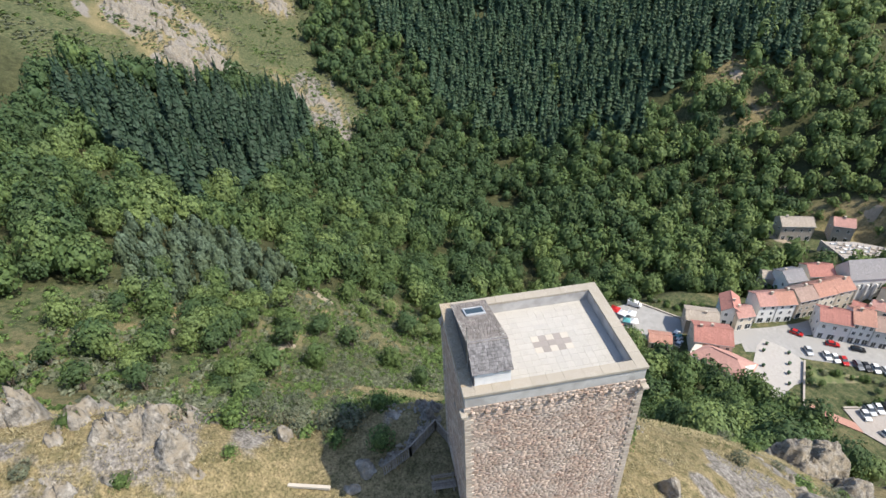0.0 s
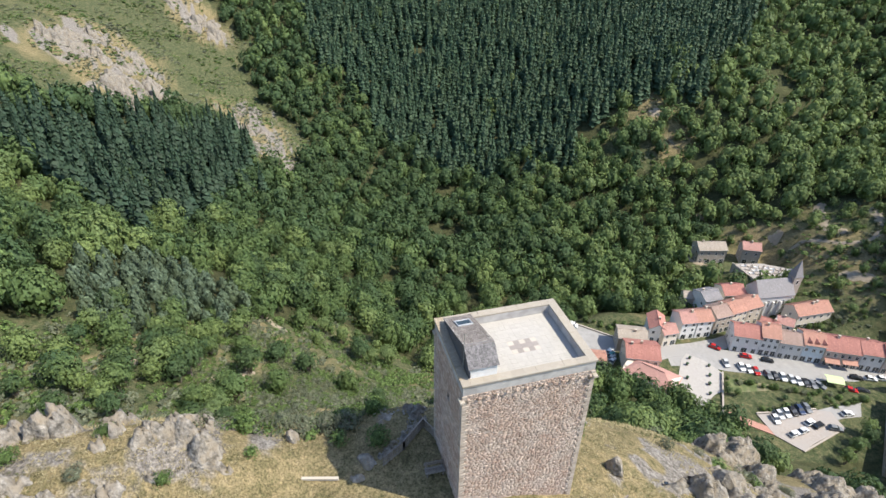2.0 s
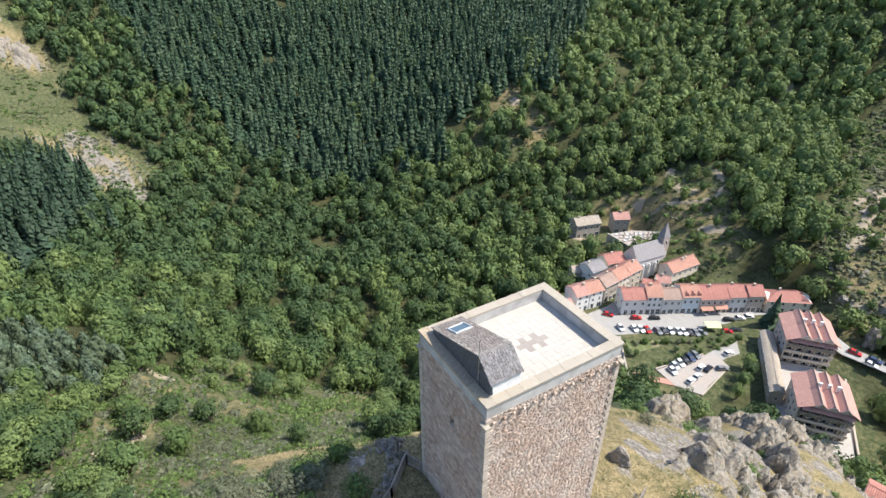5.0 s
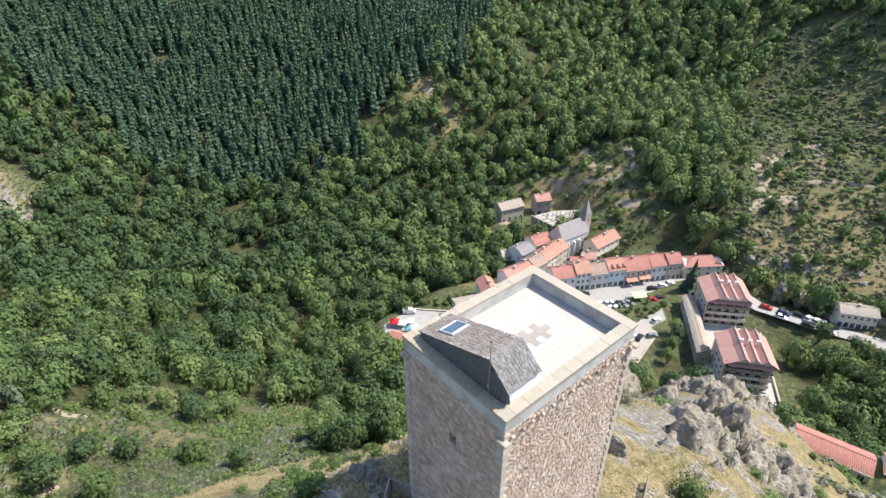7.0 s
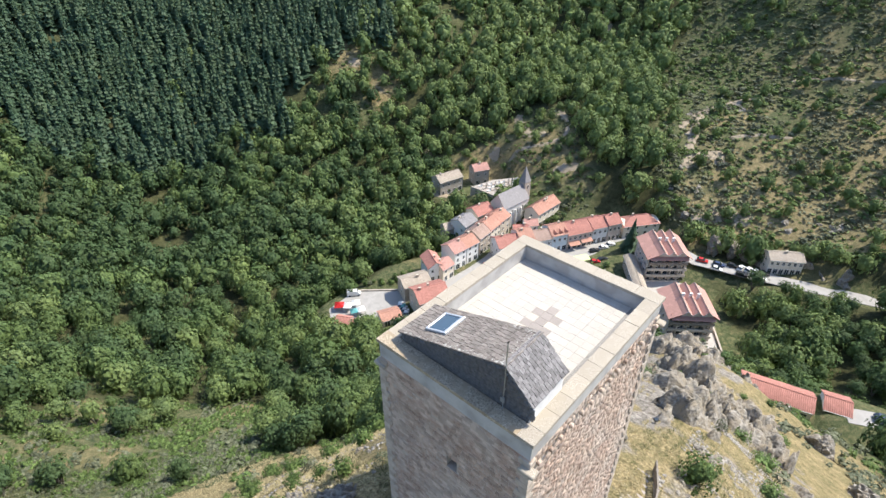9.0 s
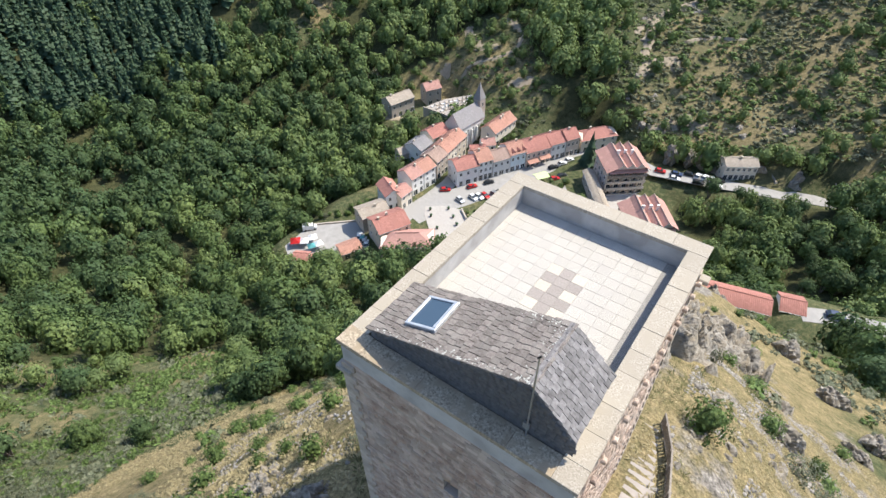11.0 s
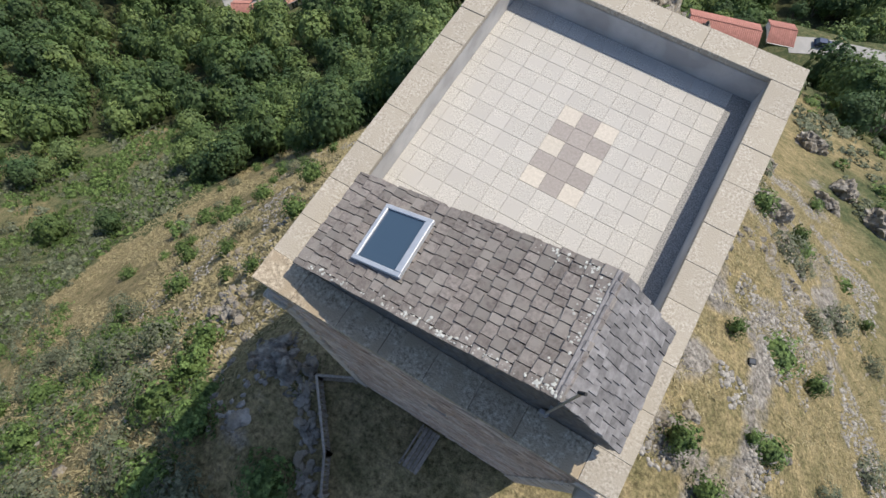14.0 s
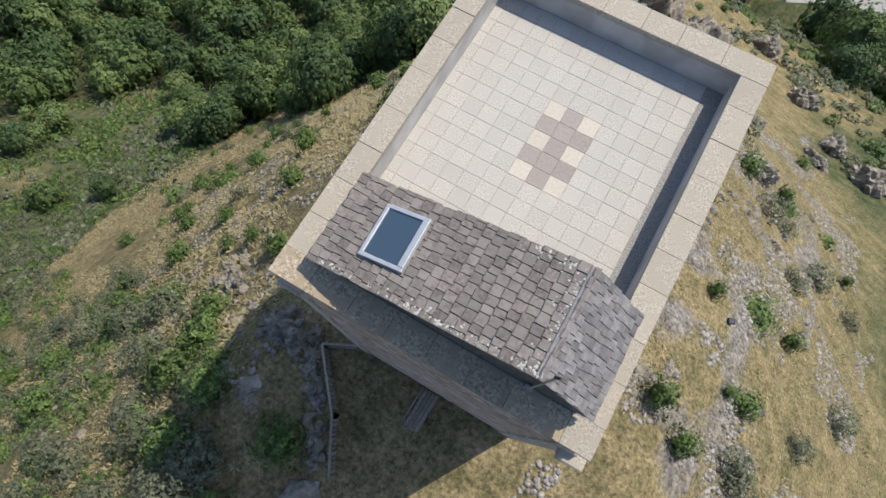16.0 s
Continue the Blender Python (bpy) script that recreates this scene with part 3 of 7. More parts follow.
def build_tower():
    tower = thing("castle_tower", pose(0, 0, 0), "square medieval tower of pinkish rubble stone with a paved roof terrace", "tower")
    e = 0.07
    wx0, wx1, wz0, wz1 = 0.03, 0.52, -3.52, -2.88
    wall = part("wall", boxes((TX0 + e, TY0 + 2.0, FOOT, TX1 - e, TY1 - e, -0.10)), M["mortar"], tower, "lime mortar wall core")
    for spec in ((TX0 + e, TY0 + e, FOOT, wx0, TY0 + 2.0, -0.10), (wx1, TY0 + e, FOOT, TX1 - e, TY0 + 2.0, -0.10),
                 (wx0, TY0 + e, FOOT, wx1, TY0 + 2.0, wz0), (wx0, TY0 + e, wz1, wx1, TY0 + 2.0, -0.10)):
        part("wall_core", boxes(spec), M["mortar"], tower)
    # near-black slab at the back stands in for the darkness inside the opening
    part("window_niche", boxes((wx0 + 0.03, TY0 + 1.8, wz0 + 0.02, wx1 - 0.03, TY0 + 1.98, wz1 - 0.02)), M["dark"], wall, "near-black slab for the unlit depth of the unglazed window opening")
    for spec in ((TX0 + e, TY0 + e, -0.10, IX0, TY1 - e, 0.60), (IX1, TY0 + e, -0.10, TX1 - e, TY1 - e, 0.60), (IX0, IY1, -0.10, IX1, TY1 - e, 0.60), (IX0, TY0 + e, -0.10, IX1, LY0 + 0.06, 0.60)):
        part("parapet_wall", boxes(spec), M["render_in"], tower, "grey rendered parapet round the terrace")
    # rubble facing, course by course
    rng = random.Random(5)

    def course_stones(width, z_top, z_low):
        z = z_top
        while z > z_low:
            h = rng.uniform(0.09, 0.18)
            u = 0.0
            while u < width:
                w = min(rng.uniform(0.14, 0.38), width - u)
                yield u, z - h + rng.uniform(-0.015, 0.015), w, h
                u += w
            z -= h

    faces = {"south": (TX0 + e, TY0 + e, 1, 0, 0, -1, TX1 - TX0 - 2 * e, -13.5), "east": (TX1 - e, TY0 + e, 0, 1, 1, 0, TY1 - TY0 - 2 * e, -17.5),
             "north": (TX1 - e, TY1 - e, -1, 0, 0, 1, TX1 - TX0 - 2 * e, -17.5), "west": (TX0 + e, TY1 - e, 0, -1, -1, 0, TY1 - TY0 - 2 * e, -17.5)}
    shared = []
    for k in range(8):
        me = block_data("stone", 1.0, 1.0, 1.0, rng.uniform(0.10, 0.2), M["stone_piece"])
        for v in me.vertices:
            v.co.x += rng.uniform(-0.07, 0.07) * (v.co.z > 0.5)
            v.co.y += rng.uniform(-0.07, 0.07) * (v.co.z > 0.5)
            v.co.z += rng.uniform(-0.12, 0.12) * (v.co.z > 0.5)
        shared.append(me)
    singles = []
    quad = np.array([(0, 1, 5, 4), (1, 2, 6, 5), (2, 3, 7, 6), (3, 0, 4, 7), (4, 5, 6, 7)])
    for name, (ox, oy, ux, uy, nx, ny, width, low) in faces.items():
        chunks = []
        for u, z, w, h in course_stones(width, -0.12, low):
            if rng.random() < 0.015:
                continue
            if name == "south" and wx0 - 0.02 < ox + u + w / 2 < wx1 + 0.02 + w / 3 and wz0 - 0.05 < z + h / 2 < wz1 + 0.05:
                continue
            proud, g, i = rng.choice((0.004, 0.008, 0.012, 0.02)), rng.uniform(0.004, 0.010), rng.uniform(0.010, 0.022)
            if name == "south" and len(singles) < 290 and z > -3.2:
                singles.append((ox + (u + w / 2) * ux, oy + (u + w / 2) * uy, z + h / 2, w - 2 * g, h - 2 * g, proud))
                continue
            pts = []
            for depth, inset in ((-0.01, g), (proud, i)):
                for du, dz in ((inset, inset), (w - inset, inset), (w - inset, h - inset), (inset, h - inset)):
                    j = rng.uniform(-0.012, 0.012) if depth > 0 else 0
                    a = u + du + j
                    pts.append((ox + a * ux + depth * nx, oy + a * uy + depth * ny, z + dz + j))
            chunks.append((np.array(pts), quad))
        ob = child(join_arrays("rubble_facing", chunks, M["stone"]), wall, "pinkish grey rubble stones laid in rough courses")
        tagged(ob, kind="stuff")
    for x, y, z, w, h, proud in singles:
        ob = child(new("stone", rng.choice(shared)), wall)
        ob.matrix_local = Matrix.Translation((x, y + 0.01, z)) @ Matrix.Rotation(radians(90), 4, "X") @ Matrix.Diagonal((w, h, proud + 0.01, 1))
    # corner stones
    quoin_mesh = [block_data("quoin", 0.44, 0.30, 0.25, 0.025, M["quoin"]), block_data("quoin", 0.30, 0.44, 0.25, 0.025, M["quoin"])]
    for cx, cy, sx, sy in ((TX1, TY0, -1, 1), (TX1, TY1, -1, -1), (TX0, TY0, 1, 1)):
        z, k = -0.42, 0
        while z > -13.5:
            w, d = ((0.44, 0.30), (0.30, 0.44))[k % 2]
            ob = child(new("quoin", quoin_mesh[k % 2]), wall)
            ob.matrix_local = Matrix.Translation((cx + sx * (w / 2 + 0.012), cy + sy * (d / 2 + 0.012), z)) @ Matrix.Rotation(rng.uniform(-0.02, 0.02), 4, "Z")
            z -= 0.27
            k += 1
    # row of small projecting stones under the coping, and the spouts at the corners
    corbel = block_data("corbel", 0.13, 0.15, 0.14, 0.035, M["stone_piece"])
    for i in range(14):
        ob = child(new("corbel", corbel), wall)
        ob.matrix_local = Matrix.Translation((TX1 + 0.05, TY0 + 0.42 + i * 0.62 + rng.uniform(-0.05, 0.05), -0.52 + rng.uniform(-0.03, 0.03))) @ Matrix.Rotation(rng.uniform(-0.2, 0.2), 4, "Z")
    for x, y in ((TX1 - 0.1, TY0 - 0.02), (TX1 - 0.05, TY1 - 0.1), (TX0 + 0.05, TY0 + 0.1)):
        bm = bmesh.new()
        box(bm, x - 0.22, y - 0.17, -0.56, x + 0.32, y + 0.17, -0.40, 0.03)
        box(bm, x - 0.22, y - 0.10, -0.66, x + 0.12, y + 0.10, -0.56, 0.02)
        part("spout", bm, M["coping"], tower, "pale stone water spout at the corner")
    # coping slabs
    def slabs(x0, y0, x1, y1, material=M["coping"]):
        along = "x" if x1 - x0 > y1 - y0 else "y"
        a, end = (x0, x1) if along == "x" else (y0, y1)
        while a < end - 0.05:
            l = min(rng.uniform(0.75, 1.05), end - a)
            if end - a - l < 0.3:
                l = end - a
            g = 0.002
            bm = boxes((a + g, y0, 0.58, a + l - g, y1, TOP + rng.uniform(-0.008, 0.008)) if along == "x" else (x0, a + g, 0.58, x1, a + l - g, TOP + rng.uniform(-0.008, 0.008)), bevel=0.008)
            part("coping_slab", bm, material, tower)
            a += l
    slabs(TX0, TY0, TX1 - 0.6, LY0 + 0.02, M["ledge"])
    slabs(TX1 - 0.6, TY0, TX1, LY0 + 0.02)
    slabs(TX0, IY1, TX1, TY1)
    slabs(TX0, LY0 + 0.02, IX0, IY1)
    slabs(IX1, LY0 + 0.02, TX1, IY1)
    # terrace
    floor = part("terrace", boxes((IX0, LY0, -0.14, IX1, IY1, -0.018)), M["joint"], tower, "terrace bed with sandy joints")
    part("gutter", boxes((2.40, LY1, -0.02, IX1, IY1, -0.004)), M["gravel"], floor, "strip of dark gravel along the parapet")
    grey = {(0, 0), (0, 1), (0, 2), (0, 3), (0, 4), (-1, 1), (-1, 3), (1, 1), (1, 3)}
    cream = {(-1, 0), (-1, 2), (-1, 4), (1, 0), (1, 2), (1, 4)}
    tiles = {}
    for c in range(-7, 6):
        for r in range(-6, 10):
            x0, x1, y0, y1 = max(c * 0.4, IX0), c * 0.4 + 0.4, max(-r * 0.4 - 0.4, LY1 - 0.05), min(-r * 0.4, IY1)
            if x1 - x0 < 0.05 or y1 - y0 < 0.04:
                continue
            kind = "tile_grey" if (c, r) in grey else "tile_cream" if (c, r) in cream else "tile"
            w, d = round(x1 - x0 - 0.004, 3), round(y1 - y0 - 0.004, 3)
            key = (kind, w, d)
            if key not in tiles:
                tiles[key] = block_data("tile", w, d, 0.03, 0.004, M[kind])
            ob = child(new("tile", tiles[key]), floor)
            ob.matrix_local = Matrix.Translation(((x0 + x1) / 2, (y0 + y1) / 2, -0.03 + rng.uniform(0, 0.003))) @ Matrix.Rotation(rng.uniform(-0.004, 0.004), 4, "X")
    return tower


build_tower()


def slate_field(parent, low, high, y0, y1, gauge, width, material, rng):
    """Slates in courses from the eave up to the ridge of one roof slope; low and high are (x, z)."""
    lo, hi = Vector((low[0], 0, low[1])), Vector((high[0], 0, high[1]))
    up = (hi - lo).normalized()
    side = Vector((0, 1, 0))
    normal = up.cross(side)
    if normal.z < 0:
        normal = -normal
        side = -side
    n = round((hi - lo).length / gauge)
    gauge = (hi - lo).length / n
    meshes = []
    for k in range(7):
        me = block_data("slate", 1.0, gauge * rng.uniform(1.45, 1.7), 0.042, 0.012, material)
        for v in me.vertices:
            v.co.y += rng.uniform(-0.012, 0.012)
            v.co.x *= 1 + 0.05 * rng.uniform(-1, 1)
        meshes.append(me)
    basis = Matrix((side, up, normal)).transposed().to_4x4()
    for i in range(n):
        y = y0 - rng.uniform(0, width * 0.6)
        while y < y1:
            w = width * rng.uniform(0.72, 1.3)
            a, b = max(y, y0 - 0.02), min(y + w, y1 + 0.02)
            if b - a > 0.045:
                p = lo + up * (gauge * (i + 0.55) + rng.uniform(-0.012, 0.012)) + normal * (0.014 + rng.uniform(0, 0.006))
                ob = child(new("slate", rng.choice(meshes)), parent)
                ob.matrix_local = Matrix.Translation((p.x, (a + b) / 2, p.z)) @ basis @ Matrix.Rotation(radians(-7.0) + rng.uniform(-0.03, 0.03), 4, "X") @ Matrix.Rotation(rng.uniform(-0.035, 0.035), 4, "Z") @ Matrix.Diagonal((b - a - 0.012, 1, 1, 1))
            y += w


def build_lodge():
    rng = random.Random(8)
    lodge = thing("stair_head", pose(0, 0, 0.0), "slate-roofed stair head with a skylight on the tower terrace", "roof hut")
    west, ridge, east = (-2.53, 1.03), (1.83, 2.44), (2.88, 1.50)
    outline = [(-2.46, -0.01), (2.76, -0.01), (2.76, 1.52), (1.83, 2.34), (-2.46, 0.96)]
    bm = bmesh.new()
    prism(bm, outline, LY0 + 0.05, LY1 - 0.03)
    body = part("wall", bm, M["slate_wall"], lodge, "dark slate-hung side wall")
    part("east_wall", boxes((2.77, LY0 + 0.05, 0.60, 2.83, LY1 - 0.03, 1.50)), M["white_wall"], lodge, "white rendered end wall")
    chunks = []
    quad = np.array([(0, 1, 5, 4), (1, 2, 6, 5), (2, 3, 7, 6), (3, 0, 4, 7), (4, 5, 6, 7)])
    z = 0.74
    while z < 2.35:
        x = -2.5
        while x < 2.78:
            w = rng.uniform(0.14, 0.26)
            lim = 0.96 + (x + w + 2.46) * 0.32 if x + w < 1.83 else 2.34 - (x + w - 1.83) * 0.88
            if z + 0.12 < lim + 0.02:
                pts = [(x + 0.004, LY0 + 0.05, z), (x + w - 0.004, LY0 + 0.05, z), (x + w - 0.004, LY0 + 0.05, z + 0.15), (x + 0.004, LY0 + 0.05, z + 0.15),
                       (x + 0.004, LY0 + 0.022 - rng.uniform(0, 0.006), z), (x + w - 0.004, LY0 + 0.022 - rng.uniform(0, 0.006), z), (x + w - 0.004, LY0 + 0.04, z + 0.15), (x + 0.004, LY0 + 0.04, z + 0.15)]
                chunks.append((np.array(pts), quad))
            x += w
        z += 0.12
    ob = child(join_arrays("slate_hanging", chunks, M["slate_wall"]), body)
    tagged(ob, kind="stuff")
    for name, lo, gauge, width, material in (("main_roof", west, 0.205, 0.172, M["slate"]), ("end_roof", east, 0.155, 0.165, M["slate_blue"])):
        bm = bmesh.new()
        prism(bm, [lo, ridge, (ridge[0], ridge[1] - 0.05), (lo[0], lo[1] - 0.05)], LY0, LY1)
        roof = part(name, bm, M["dark"], lodge, "stone slate roof slope")
        slate_field(roof, lo, ridge, LY0 - 0.04, LY1 + 0.04, gauge, width, material, rng)
    bm = bmesh.new()
    box(bm, ridge[0] - 0.09, LY0 - 0.04, ridge[1] + 0.02, ridge[0] + 0.05, LY1 + 0.04, ridge[1] + 0.05, 0.01)
    part("ridge_cap", bm, M["slate_blue"], lodge, "grey ridge slates")
    # lichen along the eave, the hip and the lower edge
    chunks = []
    slope_m = (ridge[1] - west[1]) / (ridge[0] - west[0])
    for i in range(300):
        if i < 190:
            x, y = west[0] + (ridge[0] - west[0]) * rng.random() ** 0.7, LY0 - 0.03 + abs(rng.gauss(0, 0.07))
        elif i < 250:
            x, y = ridge[0] - abs(rng.gauss(0, 0.12)) - 0.1, rng.uniform(LY0, LY1)
        else:
            x, y = rng.uniform(0.6, 1.7), LY1 - abs(rng.gauss(0, 0.12))
        z = west[1] + slope_m * (x - west[0]) + 0.068
        q = rng.uniform(0.008, 0.03)
        ring = [(x + q * math.cos(a) * rng.uniform(0.6, 1.3), y + q * math.sin(a) * rng.uniform(0.6, 1.3)) for a in [k * math.pi / 3 for k in range(6)]]
        chunks.append((np.array([(px, py, z + slope_m * (px - x)) for px, py in ring] + [(x, y, z + 0.012)]), np.array([(k, (k + 1) % 6, 6) for k in range(6)])))
    tagged(child(join_arrays("lichen", chunks, M["lichen"]), lodge, "pale crusts of lichen on the slates"), kind="stuff")
    # roof window
    s = (ridge[1] - west[1]) / (ridge[0] - west[0])
    m = Matrix.Translation((-1.29, -4.76, west[1] + s * (-1.29 - west[0]) + 0.06)) @ Matrix.Rotation(-math.atan(s), 4, "Y") @ Matrix.Rotation(radians(2), 4, "Z")
    frame_bm = bmesh.new()
    a, b, t = 0.46, 0.53, 0.075
    for spec in ((-a, -b, 0, a, -b + t, 0.09), (-a, b - t, 0, a, b, 0.09), (-a, -b + t, 0, -a + t, b - t, 0.09), (a - t * 1.6, -b + t, 0, a, b - t, 0.10)):
        box(frame_bm, *spec, bevel=0.008)
    window = part("skylight", frame_bm, M["alu"], lodge, "pale grey metal skylight frame")
    window.matrix_local = m
    part("pane", boxes((-a + t - 0.01, -b + t - 0.01, 0.03, a - t * 1.6 + 0.01, b - t + 0.01, 0.055)), M["sky_pane"], window, "blue reflecting glass")
    mast = thing("antenna_mast", pose(1.90, LY0 - 0.05, 0), "thin steel antenna mast fixed to the stair head", "mast")
    part("pole", rod(bmesh.new(), (0, 0, 0.73), (0, 0, 3.45), 0.02, 8), M["steel"], mast)
    bm = bmesh.new()
    rod(bm, (-0.03, 0, 3.40), (0.03, 0, 3.5), 0.022, 8)
    part("head", bm, M["dark"], mast, "dark aerial head")
    for spec in ((-0.02, 0, 1.5, 0.02, 0.1, 1.54), (-0.02, 0, 2.1, 0.02, 0.1, 2.14), (-0.09, -0.03, 1.0, 0.05, 0.03, 1.2)):
        part("bracket", boxes(spec), M["steel"], mast)


build_lodge()


# ---- the village ----
PLANE = {}


def window_meshes(w, h):
    """Frame and pane meshes of one window size, shared by all windows of that size; local x across, y into the wall."""
    key = (w, h)
    if key not in PLANE:
        f = boxes((-w / 2 - 0.1, -0.06, -0.12, w / 2 + 0.1, 0.02, 0.0), (-w / 2 - 0.08, -0.04, 0, -w / 2, 0.02, h), (w / 2, -0.04, 0, w / 2 + 0.08, 0.02, h), (-w / 2 - 0.08, -0.04, h, w / 2 + 0.08, 0.02, h + 0.1), (-0.03, -0.035, 0, 0.03, 0.015, h))
        p = boxes((-w / 2, -0.02, 0, w / 2, 0.012, h))
        meshes = []
        for bm, m in ((f, WALLS["white"]), (p, M["pane"])):
            me = bpy.data.meshes.new("window")
            bmesh.ops.recalc_face_normals(bm, faces=bm.faces)
            bm.to_mesh(me)
            bm.free()
            me.materials.append(m)
            meshes.append(me)
        PLANE[key] = meshes
    return PLANE[key]


def add_window(parent, m, w=1.0, h=1.4):
    frame_mesh, pane_mesh = window_meshes(w, h)
    f = child(new("window", frame_mesh), parent)
    f.matrix_local = m
    child(new("pane", pane_mesh), f)


def house(x, y, z, angle, w, d, eave, rise, wall="white", roof="red", floors=2, bays=3, label="", ridge_along=True, chimneys=1, seed=1, category="house", hip=0.0, ground_doors=True, sides=True):
    """A village house: front left corner, direction of its front, width, depth, height of the eaves and rise of the roof."""
    rng = random.Random(seed)
    root = thing("house", pose(x, y, z, 0, 0, angle), label or "village house with a tiled roof", category, "village houses")
    body = bmesh.new()
    if ridge_along:
        prism(body, [(0, -3.0), (d, -3.0), (d, eave), (d / 2, eave + rise * (1 - hip)), (0, eave)], 0, w, "x")
    else:
        prism(body, [(0, -3.0), (w, -3.0), (w, eave), (w / 2, eave + rise), (0, eave)], 0, d, "y")
    wall_ob = part("wall", body, WALLS[wall], root)
    o, t = 0.4, 0.16
    r = bmesh.new()
    if ridge_along:
        k = rise / (d / 2)
        if hip:
            i = hip * w / 2
            vs = [r.verts.new(p) for p in ((-o, -o, eave - k * o), (w + o, -o, eave - k * o), (w + o, d + o, eave - k * o), (-o, d + o, eave - k * o), (i, d / 2, eave + rise), (w - i, d / 2, eave + rise))]
            for f in ((0, 1, 5, 4), (1, 2, 5), (2, 3, 4, 5), (3, 0, 4), (3, 2, 1, 0)):
                r.faces.new([vs[q] for q in f])
        else:
            prism(r, [(-o, eave - k * o), (d / 2, eave + rise), (d + o, eave - k * o), (d + o, eave - k * o + t), (d / 2, eave + rise + t), (-o, eave - k * o + t)], -0.25, w + 0.25, "x")
    else:
        k = rise / (w / 2)
        prism(r, [(-o, eave - k * o), (w / 2, eave + rise), (w + o, eave - k * o), (w + o, eave - k * o + t), (w / 2, eave + rise + t), (-o, eave - k * o + t)], -0.3, d + 0.3, "y")
    roof_ob = part("roof", r, ROOFS[roof], root, f"{roof} tiled roof")
    # rows of cover tiles
    ribs = []
    cube = np.array([(0, 1, 5, 4), (1, 2, 6, 5), (2, 3, 7, 6), (3, 0, 4, 7), (4, 5, 6, 7)])
    if ridge_along and not hip:
        n = int((w + 0.5) / 0.42)
        for i in range(n):
            cx = -0.25 + (i + 0.5) * (w + 0.5) / n
            for side in (0, 1):
                ya, yb = (-o, d / 2) if side == 0 else (d + o, d / 2)
                za, zb = eave - k * o + t, eave + rise + t
                b = 0.07
                ribs.append((np.array([(cx - b, ya, za), (cx + b, ya, za), (cx + b, yb, zb), (cx - b, yb, zb), (cx - b * 0.4, ya, za + 0.07), (cx + b * 0.4, ya, za + 0.07), (cx + b * 0.4, yb, zb + 0.07), (cx - b * 0.4, yb, zb + 0.07)]), cube))
    if ribs:
        tagged(child(join_arrays("tile_ribbing", ribs, ROOFS[roof]), roof_ob), kind="stuff")
    cap = bmesh.new()
    if ridge_along:
        i = hip * w / 2
        rod(cap, (i - 0.2 * (not hip), d / 2, eave + rise + t), (w - i + 0.2 * (not hip), d / 2, eave + rise + t), 0.14, 6)
    else:
        rod(cap, (w / 2, -0.3, eave + rise + t), (w / 2, d + 0.3, eave + rise + t), 0.14, 6)
    part("ridge_tiles", cap, ROOFS[roof], roof_ob)
    for c in range(chimneys):
        cx, cy = (w * rng.uniform(0.15, 0.85), d / 2 + rng.uniform(-0.8, 0.8)) if ridge_along else (w / 2 + rng.uniform(-0.8, 0.8), d * rng.uniform(0.2, 0.8))
        bm = boxes((cx - 0.35, cy - 0.28, eave + rise * 0.4, cx + 0.35, cy + 0.28, eave + rise + 0.9), (cx - 0.42, cy - 0.35, eave + rise + 0.9, cx + 0.42, cy + 0.35, eave + rise + 1.02))
        part("chimney", bm, WALLS["beige"], root, "rendered chimney")
    # openings on the front and on both ends
    step = eave / floors
    for fl in range(floors):
        for b in range(bays):
            px = (b + 0.5) * w / bays
            if fl == 0 and ground_doors:
                dw = min(1.3 if (b + seed) % 2 else 1.9, w / bays * 0.72)
                m = Matrix.Translation((px, -0.01, 0.1))
                add_window(wall_ob, m, round(dw, 1), 2.1)
            else:
                add_window(wall_ob, Matrix.Translation((px, -0.01, fl * step + 0.9)), 0.9, 1.3)
    if sides:
        for end, rot, px in ((0, -90, -0.01), (1, 90, w + 0.01)):
            for fl in range(floors):
                for b in range(max(1, int(d // 4))):
                    if rng.random() < 0.75:
                        py = (b + 0.5) * d / max(1, int(d // 4))
                        add_window(wall_ob, Matrix.Translation((px, py, fl * step + 0.9)) @ Matrix.Rotation(radians(rot), 4, "Z"), 0.8, 1.2)
    gut = bmesh.new()
    if ridge_along:
        box(gut, -0.2, -o - 0.12, eave - k * o - 0.02, w + 0.2, -o + 0.02, eave - k * o + 0.12)
        box(gut, w - 0.12, -0.1, 0, w - 0.02, 0.0, eave - 0.1)
        part("gutter", gut, M["steel"], root, "zinc gutter and downpipe")
    else:
        gut.free()
    return root


G = -116.0
S = (math.cos(radians(61)), math.sin(radians(61)))


def street(s, back=0.0):
    return -95.0 + S[0] * s - S[1] * back, 132.3 + S[1] * s + S[0] * back


